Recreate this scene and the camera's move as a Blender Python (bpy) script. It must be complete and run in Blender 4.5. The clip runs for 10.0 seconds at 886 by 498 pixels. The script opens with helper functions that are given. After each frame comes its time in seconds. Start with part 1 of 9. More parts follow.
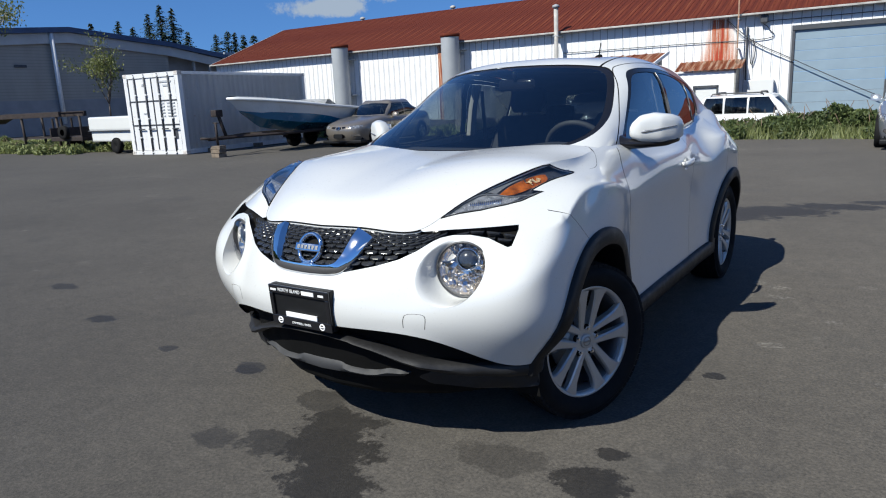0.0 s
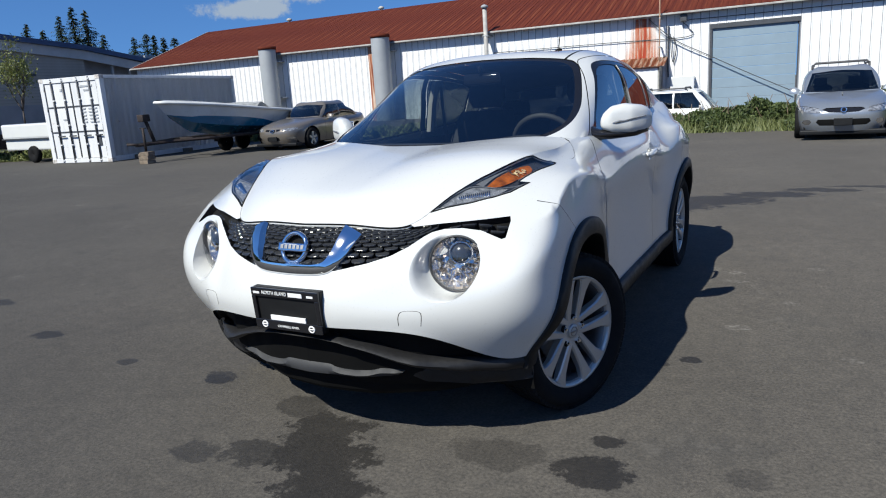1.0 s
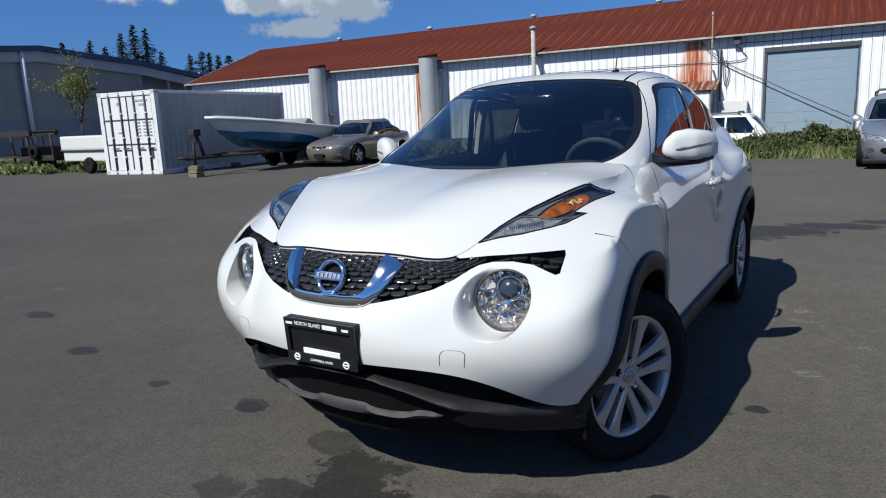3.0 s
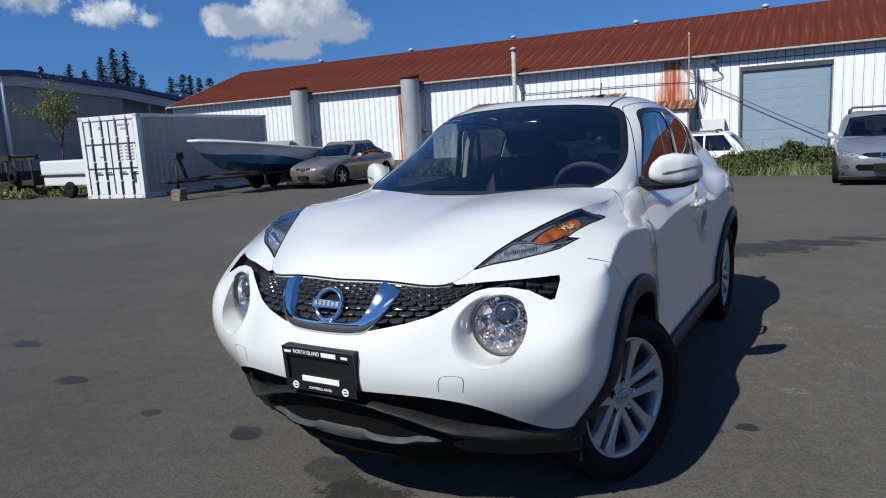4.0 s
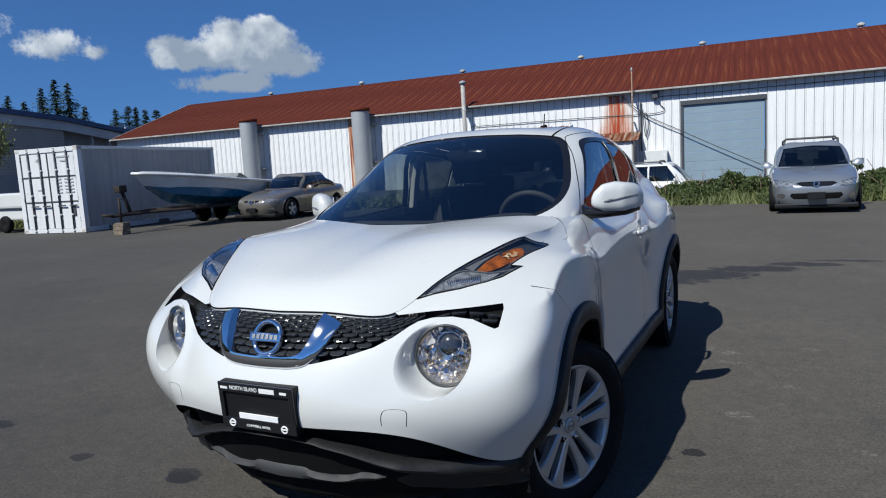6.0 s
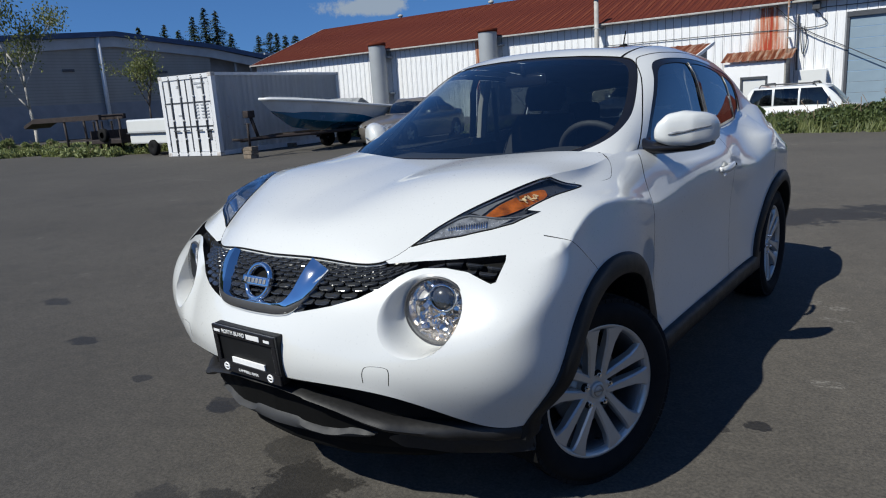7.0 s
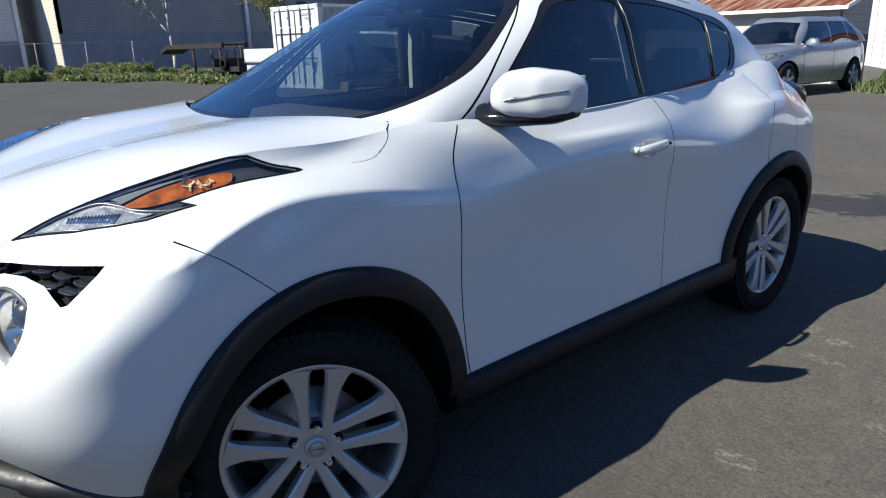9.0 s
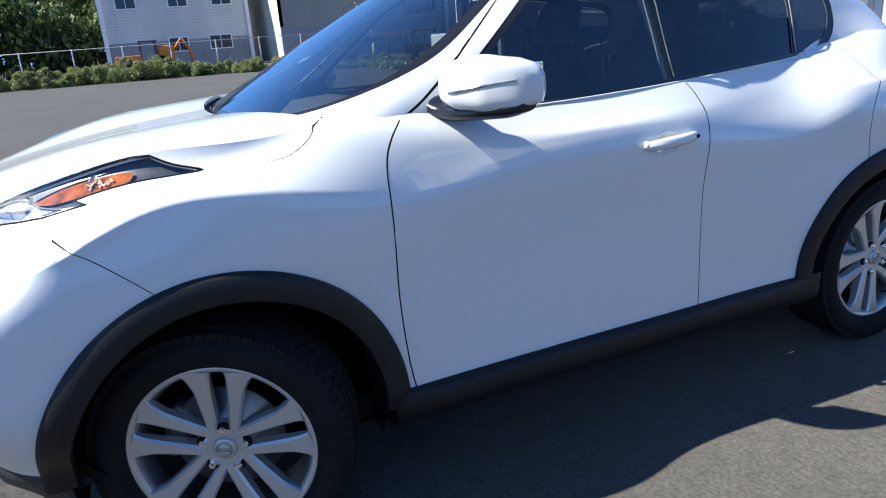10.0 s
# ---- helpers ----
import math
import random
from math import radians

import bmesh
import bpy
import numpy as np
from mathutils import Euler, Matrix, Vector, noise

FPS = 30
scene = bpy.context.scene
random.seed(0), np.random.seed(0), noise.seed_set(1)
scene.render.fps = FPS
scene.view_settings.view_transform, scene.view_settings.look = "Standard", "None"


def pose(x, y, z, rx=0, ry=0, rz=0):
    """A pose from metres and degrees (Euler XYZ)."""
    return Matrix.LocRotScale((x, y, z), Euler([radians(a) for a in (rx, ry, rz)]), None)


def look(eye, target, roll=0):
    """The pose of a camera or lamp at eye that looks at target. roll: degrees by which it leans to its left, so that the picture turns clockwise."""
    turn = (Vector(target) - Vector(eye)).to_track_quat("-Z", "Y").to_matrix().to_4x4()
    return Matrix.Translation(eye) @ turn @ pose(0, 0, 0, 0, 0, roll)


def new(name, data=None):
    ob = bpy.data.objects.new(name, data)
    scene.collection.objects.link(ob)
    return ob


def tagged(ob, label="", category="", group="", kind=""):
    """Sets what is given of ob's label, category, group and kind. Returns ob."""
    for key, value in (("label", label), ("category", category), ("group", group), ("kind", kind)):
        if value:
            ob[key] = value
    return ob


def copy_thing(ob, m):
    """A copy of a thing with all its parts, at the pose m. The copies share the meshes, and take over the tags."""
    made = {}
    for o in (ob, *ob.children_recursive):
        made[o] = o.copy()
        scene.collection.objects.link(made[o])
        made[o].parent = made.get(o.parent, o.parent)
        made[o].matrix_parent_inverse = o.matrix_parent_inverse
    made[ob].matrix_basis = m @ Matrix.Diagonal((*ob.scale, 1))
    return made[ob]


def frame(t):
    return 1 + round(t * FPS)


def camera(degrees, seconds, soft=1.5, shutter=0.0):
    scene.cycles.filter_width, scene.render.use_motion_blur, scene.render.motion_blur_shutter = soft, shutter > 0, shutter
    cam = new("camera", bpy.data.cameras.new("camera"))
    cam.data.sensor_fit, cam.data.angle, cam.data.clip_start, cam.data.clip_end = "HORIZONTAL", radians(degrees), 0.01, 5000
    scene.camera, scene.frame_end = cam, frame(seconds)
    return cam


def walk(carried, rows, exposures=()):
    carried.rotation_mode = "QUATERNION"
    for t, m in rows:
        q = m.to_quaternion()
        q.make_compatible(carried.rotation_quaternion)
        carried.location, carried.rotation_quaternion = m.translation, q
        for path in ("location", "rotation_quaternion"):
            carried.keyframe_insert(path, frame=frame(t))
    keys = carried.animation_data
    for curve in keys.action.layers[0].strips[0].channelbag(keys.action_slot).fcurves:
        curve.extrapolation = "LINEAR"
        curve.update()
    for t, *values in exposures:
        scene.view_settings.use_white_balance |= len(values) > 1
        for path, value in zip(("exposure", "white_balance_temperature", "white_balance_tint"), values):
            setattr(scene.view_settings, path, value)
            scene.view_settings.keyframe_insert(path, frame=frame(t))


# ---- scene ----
cam = camera(66.0, 10.0, 1.1)
PATH = [
    (0, (1.883, -2.580, 1.359), (0.781, -0.967, 0.930), -2.69),
    (0.5, (1.745, -2.680, 1.345), (0.674, -1.039, 0.942), -4.01),
    (1, (1.681, -2.652, 1.336), (0.743, -0.941, 0.900), -3.60),
    (1.5, (1.638, -2.532, 1.329), (0.638, -0.855, 0.898), -2.48),
    (2, (1.611, -2.449, 1.335), (0.559, -0.798, 0.927), -1.83),
    (2.2, (1.601, -2.435, 1.339), (0.548, -0.774, 0.976), -1.61),
    (3.5, (1.555, -2.527, 1.350), (0.517, -0.861, 0.968), -3.10),
    (4, (1.550, -2.540, 1.379), (0.543, -0.843, 1.056), -3.10),
    (4.5, (1.552, -2.549, 1.376), (0.585, -0.807, 1.201), -3.82),
    (5, (1.538, -2.546, 1.371), (0.587, -0.793, 1.222), -3.92),
    (5.2, (1.526, -2.552, 1.368), (0.574, -0.805, 1.168), -3.84),
    (6.3, (1.628, -2.405, 1.360), (0.750, -0.625, 1.114), -3.22),
    (6.5, (1.701, -2.317, 1.350), (0.731, -0.589, 1.080), -2.88),
    (7, (1.787, -2.050, 1.360), (0.586, -0.509, 0.928), -3.69),
    (7.5, (1.863, -1.718, 1.355), (0.651, -0.215, 0.834), -2.90),
    (8, (2.030, -1.404, 1.331), (0.811, 0.062, 0.727), -2.80),
    (8.5, (2.139, -1.128, 1.341), (0.667, 0.076, 0.720), -4.01),
    (9, (2.220, -0.739, 1.324), (0.768, 0.508, 0.745), -1.67),
    (9.5, (2.354, -0.401, 1.301), (0.768, 0.663, 0.706), -2.76),
    (10, (2.471, -0.060, 1.308), (0.724, 0.705, 0.706), -4.33),
]
LIGHT = [(0, .45, 6400, 6), (2, .36, 6400, 6), (3.5, .22, 6350, 6), (4.5, .18, 6200, 6), (6.5, .09, 6250, 6), (7, .11, 6400, 6), (8, .24, 6450, 6), (8.5, .43, 6450, 6), (9, .72, 6450, 6), (9.5, 1.17, 6350, 6), (10, 1.46, 6330, 6)]
walk(cam, [(t, look(eye, target, roll)) for t, eye, target, roll in PATH], LIGHT)

# ---------------------------------------------------------------- world, sun
SUN_FROM = Vector((-0.27, -0.91, 1.0)).normalized()
world = bpy.data.worlds.new("sky")
scene.world = world
world.use_nodes = True
wn, wl = world.node_tree.nodes, world.node_tree.links
wn.clear()
w_out = wn.new("ShaderNodeOutputWorld")
w_bg = wn.new("ShaderNodeBackground")
w_sky = wn.new("ShaderNodeTexSky")
w_sky.sky_type = "NISHITA"
w_sky.sun_disc = False
w_sky.sun_elevation = math.asin(SUN_FROM.z)
w_sky.sun_rotation = math.atan2(SUN_FROM.x, SUN_FROM.y)
w_sky.altitude = 0
w_sky.air_density, w_sky.dust_density, w_sky.ozone_density = 1.0, 0.0, 4.0
w_bg.inputs["Strength"].default_value = 0.069
lift = wn.new("ShaderNodeVectorMath")
lift.operation = "MULTIPLY_ADD"
wl.new(wn.new("ShaderNodeTexCoord").outputs["Generated"], lift.inputs[0])
lift.inputs[1].default_value, lift.inputs[2].default_value = (1, 1, 0.85), (0, 0, 0.13)
wl.new(lift.outputs[0], w_sky.inputs["Vector"])
wl.new(w_bg.outputs[0], w_out.inputs["Surface"])


def cloud_layer(base):
    """Fair-weather cumulus mixed over the sky, in soft groups by direction, lit from above."""
    coord = wn.new("ShaderNodeTexCoord")
    puff = wn.new("ShaderNodeTexNoise")
    puff.inputs["Scale"].default_value = 19.0
    puff.inputs["Detail"].default_value = 11.0
    puff.inputs["Roughness"].default_value = 0.68
    wl.new(coord.outputs["Generated"], puff.inputs["Vector"])
    cover = None
    for d, half, tall, power in CLOUDS:
        d = Vector(d).normalized()
        side = d.cross(Vector((0, 0, 1))).normalized()
        top = side.cross(d)
        dots = []
        for axis, size in ((side, half), (top, tall)):
            dot = wn.new("ShaderNodeVectorMath")
            dot.operation = "DOT_PRODUCT"
            wl.new(coord.outputs["Generated"], dot.inputs[0])
            dot.inputs[1].default_value = axis
            sq = wn.new("ShaderNodeMath")
            sq.operation = "DIVIDE"
            wl.new(dot.outputs["Value"], sq.inputs[0])
            sq.inputs[1].default_value = size
            p2 = wn.new("ShaderNodeMath")
            p2.operation = "MULTIPLY"
            wl.new(sq.outputs[0], p2.inputs[0])
            wl.new(sq.outputs[0], p2.inputs[1])
            dots.append(p2)
        add = wn.new("ShaderNodeMath")
        add.operation = "ADD"
        wl.new(dots[0].outputs[0], add.inputs[0])
        wl.new(dots[1].outputs[0], add.inputs[1])
        front = wn.new("ShaderNodeVectorMath")
        front.operation = "DOT_PRODUCT"
        wl.new(coord.outputs["Generated"], front.inputs[0])
        front.inputs[1].default_value = d
        step = wn.new("ShaderNodeMath")
        step.operation = "GREATER_THAN"
        wl.new(front.outputs["Value"], step.inputs[0])
        step.inputs[1].default_value = 0.3
        fall = wn.new("ShaderNodeMath")
        fall.operation = "MULTIPLY_ADD"
        wl.new(add.outputs[0], fall.inputs[0])
        fall.inputs[1].default_value = -power
        fall.inputs[2].default_value = power
        lim = wn.new("ShaderNodeMath")
        lim.operation = "MAXIMUM"
        wl.new(fall.outputs[0], lim.inputs[0])
        lim.inputs[1].default_value = -1.0
        gate = wn.new("ShaderNodeMix")
        wl.new(step.outputs[0], gate.inputs["Factor"])
        gate.inputs["A"].default_value = -1.0
        wl.new(lim.outputs[0], gate.inputs["B"])
        if cover is None:
            cover = gate.outputs["Result"]
        else:
            mx = wn.new("ShaderNodeMath")
            mx.operation = "MAXIMUM"
            wl.new(cover, mx.inputs[0])
            wl.new(gate.outputs["Result"], mx.inputs[1])
            cover = mx.outputs[0]
    total = wn.new("ShaderNodeMath")
    total.operation = "ADD"
    swing = wn.new("ShaderNodeMapRange")
    swing.clamp = False
    wl.new(puff.outputs["Fac"], swing.inputs["Value"])
    swing.inputs["From Min"].default_value, swing.inputs["From Max"].default_value = 0.2, 0.8
    swing.inputs["To Min"].default_value, swing.inputs["To Max"].default_value = 0.0, 1.0
    wl.new(swing.outputs["Result"], total.inputs[0])
    wl.new(cover, total.inputs[1])
    ramp = wn.new("ShaderNodeMapRange")
    ramp.interpolation_type = "SMOOTHSTEP"
    wl.new(total.outputs[0], ramp.inputs["Value"])
    ramp.inputs["From Min"].default_value, ramp.inputs["From Max"].default_value = 0.52, 0.84
    # lit tops and grey flat bases, broken up by the billows
    thick = wn.new("ShaderNodeTexNoise")
    thick.inputs["Scale"].default_value = 24.0
    thick.inputs["Detail"].default_value = 7.0
    wl.new(coord.outputs["Generated"], thick.inputs["Vector"])
    high = wn.new("ShaderNodeSeparateXYZ")
    wl.new(coord.outputs["Generated"], high.inputs[0])
    rise = wn.new("ShaderNodeMath")
    rise.operation = "MULTIPLY_ADD"
    wl.new(thick.outputs["Fac"], rise.inputs[0])
    rise.inputs[1].default_value = 0.24
    wl.new(high.outputs["Z"], rise.inputs[2])
    tone = wn.new("ShaderNodeValToRGB")
    tone.color_ramp.elements[0].position, tone.color_ramp.elements[0].color = 0.278, (4.0, 4.8, 6.1, 1)
    tone.color_ramp.elements[1].position, tone.color_ramp.elements[1].color = 0.372, (12.2, 12.4, 12.8, 1)
    wl.new(rise.outputs[0], tone.inputs["Fac"])
    mix = wn.new("ShaderNodeMix")
    mix.data_type = "RGBA"
    wl.new(ramp.outputs["Result"], mix.inputs["Factor"])
    wl.new(base, mix.inputs["A"])
    wl.new(tone.outputs["Color"], mix.inputs["B"])
    return mix.outputs["Result"]


CLOUDS = [((-0.645, 0.742, 0.1790), 0.070, 0.0400, 0.80),
          ((-0.6196, 0.7688, 0.1583), 0.062, 0.0300, 0.62),
          ((-0.6936, 0.7018, 0.1640), 0.0700, 0.0260, 0.62),
          ((-0.7155, 0.6755, 0.1783), 0.0332, 0.0135, 0.3),
          ((-0.6807, 0.7217, 0.1300), 0.0800, 0.0165, 0.50),
          ((-0.596, 0.789, 0.1493), 0.034, 0.0140, 0.22),
          ((-0.8493, 0.4921, 0.1913), 0.048, 0.0230, 0.30),
          ((-0.8037, 0.5686, 0.1754), 0.047, 0.0185, 0.26),
          ((-0.7802, 0.6024, 0.1686), 0.020, 0.0120, 0.2),
          ((0.6, -0.7, 0.5), 0.3, 0.12, 0.4),
          ((-0.8, -0.5, 0.6), 0.25, 0.1, 0.35),
          ((0.95, 0.3, 0.35), 0.25, 0.08, 0.4)]
deep = wn.new("ShaderNodeMix")
deep.data_type, deep.blend_type = "RGBA", "MULTIPLY"
deep.inputs["Factor"].default_value = 1.0
wl.new(w_sky.outputs["Color"], deep.inputs["A"])
deep.inputs["B"].default_value = (0.585, 0.88, 1.27, 1)
wl.new(cloud_layer(deep.outputs["Result"]), w_bg.inputs["Color"])

sun = new("sun", bpy.data.lights.new("sun", "SUN"))
sun.data.energy, sun.data.angle, sun.data.color = 5.0, radians(0.53), (1.0, 0.955, 0.875)
sun.matrix_world = look(SUN_FROM * 50, (0, 0, 0))

# ---------------------------------------------------------------- materials
class Nodes:
    """A short hand for one node material."""

    def __init__(self, name):
        self.mat = bpy.data.materials.new(name)
        self.mat.use_nodes = True
        self.nt = self.mat.node_tree
        self.bsdf = self.nt.nodes["Principled BSDF"]
        self.out = self.nt.nodes["Material Output"]

    def node(self, kind, **inputs):
        n = self.nt.nodes.new(kind)
        for key, value in inputs.items():
            sock = n.inputs[key.replace("_", " ")]
            if hasattr(value, "is_output"):
                self.nt.links.new(value, sock)
            else:
                sock.default_value = value
        return n

    def link(self, a, b):
        self.nt.links.new(a, b)

    def set(self, **inputs):
        for key, value in inputs.items():
            sock = self.bsdf.inputs[key.replace("_", " ")]
            if hasattr(value, "is_output"):
                self.nt.links.new(value, sock)
            else:
                sock.default_value = value
        return self

    def coords(self, scale=(1, 1, 1)):
        c = self.node("ShaderNodeTexCoord")
        m = self.node("ShaderNodeMapping", Vector=c.outputs["Object"])
        m.inputs["Scale"].default_value = scale
        return m.outputs["Vector"]

    def noise(self, scale, detail=4.0, rough=0.55, stretch=(1, 1, 1), vector=None):
        return self.node("ShaderNodeTexNoise", Vector=vector or self.coords(stretch), Scale=scale, Detail=detail, Roughness=rough).outputs["Fac"]

    def ramp(self, fac, *stops):
        r = self.node("ShaderNodeValToRGB", Fac=fac)
        while len(r.color_ramp.elements) < len(stops):
            r.color_ramp.elements.new(0.5)
        for e, (pos, col) in zip(r.color_ramp.elements, stops):
            e.position = pos
            e.color = (*col, 1) if len(col) == 3 else col
        return r.outputs["Color"]

    def mix(self, fac, a, b, blend="MIX"):
        m = self.nt.nodes.new("ShaderNodeMix")
        m.data_type, m.blend_type = "RGBA", blend
        for sock, value in ((m.inputs["Factor"], fac), (m.inputs["A"], a), (m.inputs["B"], b)):
            if hasattr(value, "is_output"):
                self.nt.links.new(value, sock)
            else:
                sock.default_value = value if not isinstance(value, tuple) else (*value, 1)[:4]
        return m.outputs["Result"]

    def map(self, value, a, b, c, d):
        return self.node("ShaderNodeMapRange", Value=value, From_Min=a, From_Max=b, To_Min=c, To_Max=d).outputs["Result"]

    def bump(self, height, strength=0.3, distance=0.01):
        n = self.node("ShaderNodeBump", Height=height, Strength=strength, Distance=distance)
        self.link(n.outputs["Normal"], self.bsdf.inputs["Normal"])
        return self


def plain(name, colour, rough=0.5, metal=0.0, vary=0.12, scale=6.0, bump=0.0, coat=0.0, bump_scale=120.0, gloss=0.5):
    """One surface with slight variation of tone and gloss, and fine relief."""
    m = Nodes(name)
    n = m.noise(scale)
    dark = tuple(c * (1 - vary) for c in colour)
    light = tuple(min(1, c * (1 + vary)) for c in colour)
    fine = m.noise(bump_scale, 3)
    m.set(Base_Color=m.ramp(n, (0.3, dark), (0.7, light)), Roughness=m.map(m.noise(scale * 2.3), 0.3, 0.7, max(0.02, rough * 0.85), min(1, rough * 1.15)), Metallic=metal)
    m.set(Specular_IOR_Level=gloss)
    if coat:
        m.set(Coat_Weight=coat, Coat_Roughness=0.03)
    if bump:
        m.bump(fine, bump, 0.002)
    return m.mat


def car_paint(name, colour, rough=0.35, metal=0.0, flake=0.02, dust=0.06):
    """Enamel under a clear coat, with a breath of road dust."""
    m = Nodes(name)
    n = m.noise(3.0, 5)
    grit = m.noise(140, 2)
    dusty = tuple(c * 0.82 + 0.03 for c in colour)
    base = m.mix(m.map(n, 0.45, 0.75, 0, dust * 4), colour, dusty)
    m.set(Base_Color=base, Roughness=m.map(grit, 0.3, 0.7, rough * 0.9, rough * 1.1), Metallic=metal, Coat_Weight=1.0, Coat_Roughness=m.map(n, 0.4, 0.8, 0.015, 0.05), Coat_IOR=1.5)
    return m.mat


def glass(name, tint=(0.25, 0.29, 0.31), rough=0.0, ior=1.5):
    """A thin tinted pane: what is behind shows through, with a mirror sheen by angle."""
    m = Nodes(name)
    m.nt.nodes.remove(m.bsdf)
    through_it = m.node("ShaderNodeBsdfTransparent", Color=(*tint, 1))
    gloss = m.node("ShaderNodeBsdfGlossy", Color=(1, 1, 1, 1), Roughness=rough)
    facing = m.node("ShaderNodeLayerWeight", Blend=0.5)
    steep = m.node("ShaderNodeMath", **{"Value": 0.0})
    steep.operation = "POWER"
    m.link(facing.outputs["Facing"], steep.inputs[0])
    steep.inputs[1].default_value = 3.4
    head_on = 2 * ((ior - 1) / (ior + 1)) ** 2
    mix = m.node("ShaderNodeMixShader", Fac=m.map(steep.outputs[0], 0.0, 1.0, head_on, 1.0))
    m.link(through_it.outputs[0], mix.inputs[1])
    m.link(gloss.outputs[0], mix.inputs[2])
    m.link(mix.outputs[0], m.out.inputs["Surface"])
    return m.mat


# x, y, two radii, strength; the first six join into a dark band
STAINS_AND_BAND = [(.25, 5.1, .60, .36, .8), (.80, 5.55, .55, .33, .8), (1.30, 6.0, .48, .24, .8), (1.80, 6.38, .42, .16, .75), (2.3, 6.7, .42, .09, .7), (-.5, 4.7, .6, .30, .7), (-.06, -.60, .20, .17, .85), (.06, -.78, .22, .20, .9), (.22, -.98, .21, .17, .9), (-.22, -.86, .14, .10, .7), (1.05, -.50, .15, .11, .9), (.70, -.50, .20, .12, .45), (-.95, -.31, .10, .05, .7), (1.05, -.27, .07, .05, .9), (-.93, -.35, .09, .06, .9), (-2.57, -.21, .13, .08, .8), (-3.76, .15, .16, .08, .7),
          (-1.63, -.35, .07, .05, .7), (1.21, .67, .06, .05, .9), (1.09, .57, .04, .03, .7), (-.45, -.95, .12, .09, .6), (-.30, -.45, .13, .10, .6), (.35, -1.25, .22, .12, .6), (1.55, -.35, .10, .06, .4)]

SCUFFS = [(1.24, 2.38, .08, .05, .7), (1.28, 2.16, .10, .04, .6), (1.37, 1.22, .07, .05, .75), (1.12, 2.46, .05, .08, .5), (1.62, 1.75, .06, .04, .5), (1.9, .9, .05, .05, .45), (-11.1, 6.2, .9, .10, .35), (1.75, 2.6, .07, .05, .5)]


def asphalt_material():
    m = Nodes("worn asphalt")
    v = m.coords()
    big = m.noise(0.35, 6, 0.6, vector=v)
    mid = m.noise(3.2, 6, 0.6, vector=v)
    grain = m.node("ShaderNodeTexVoronoi", Vector=v, Scale=160.0).outputs["Distance"]
    fine = m.noise(420, 2, 0.6, vector=v)
    col = m.ramp(big, (0.3, (0.046, 0.0425, 0.0385)), (0.7, (0.064, 0.0595, 0.054)))
    col = m.mix(0.55, col, m.ramp(mid, (0.3, (0.82, 0.82, 0.82)), (0.7, (1.12, 1.11, 1.10))), "MULTIPLY")
    col = m.mix(0.6, col, m.ramp(fine, (0.3, (0.5, 0.5, 0.5)), (0.7, (1.6, 1.58, 1.52))), "MULTIPLY")
    chips = m.node("ShaderNodeTexVoronoi", Vector=v, Scale=45.0)
    lightchip = m.ramp(chips.outputs["Distance"], (0.05, (1, 1, 1)), (0.09, (0, 0, 0)))
    col = m.mix(m.mix(1.0, lightchip, m.ramp(m.noise(9, 2, vector=v), (0.58, (0, 0, 0)), (0.7, (0.7, 0.7, 0.7))), "MULTIPLY"), col, (0.22, 0.21, 0.19))
    grit = m.noise(70, 3, 0.7, vector=v)
    col = m.mix(0.85, col, m.ramp(grit, (0.32, (0.55, 0.55, 0.55)), (0.68, (1.5, 1.48, 1.44))), "MULTIPLY")
    blotch = m.noise(14, 5, 0.7, vector=v)
    col = m.mix(0.7, col, m.ramp(blotch, (0.3, (0.72, 0.72, 0.72)), (0.7, (1.28, 1.26, 1.22))), "MULTIPLY")
    patches = m.noise(1.1, 7, 0.68, vector=v)
    col = m.mix(m.map(patches, 0.56, 0.70, 0.0, 0.45), col, (0.030, 0.029, 0.028))
    pale = m.mix(1.0, m.ramp(m.noise(2.3, 8, 0.72, vector=v), (0.60, (0, 0, 0)), (0.72, (0.55, 0.55, 0.55))), m.ramp(m.noise(0.5, 2, vector=v), (0.45, (0.15, 0.15, 0.15)), (0.6, (1, 1, 1))), "MULTIPLY")
    col = m.mix(pale, col, (0.15, 0.138, 0.122))
    # oil and damp marks where cars have stood, and the dark band
    wobble = m.node("ShaderNodeVectorMath", Vector=m.node("ShaderNodeTexNoise", Vector=v, Scale=6.5, Detail=9.0, Roughness=0.75).outputs["Color"])
    wobble.operation = "SUBTRACT"
    wobble.inputs[1].default_value = (0.5, 0.5, 0.5)
    def blots(marks):
        blot_mask = None
        for x, y, rx, ry, strength in marks:
            shift = m.node("ShaderNodeVectorMath", Vector=wobble.outputs[0])
            shift.operation = "MULTIPLY_ADD"
            shift.inputs[1].default_value = (rx * 2.6, ry * 2.6, 0)
            m.link(v, shift.inputs[2])
            local = m.node("ShaderNodeMapping", Vector=shift.outputs[0])
            local.vector_type = "TEXTURE"
            local.inputs["Location"].default_value = (x, y, 0)
            local.inputs["Scale"].default_value = (rx, ry, 1)
            gap = m.node("ShaderNodeVectorMath", Vector=local.outputs["Vector"])
            gap.operation = "LENGTH"
            spot = m.map(gap.outputs["Value"], 0.86, 1.0, strength, 0.0)
            if blot_mask is None:
                blot_mask = spot
            else:
                most = m.node("ShaderNodeMath", **{"Value": 0.0})
                most.operation = "MAXIMUM"
                m.link(blot_mask, most.inputs[0])
                m.link(spot, most.inputs[1])
                blot_mask = most.outputs[0]
        return blot_mask

    blot_mask = blots(STAINS_AND_BAND)
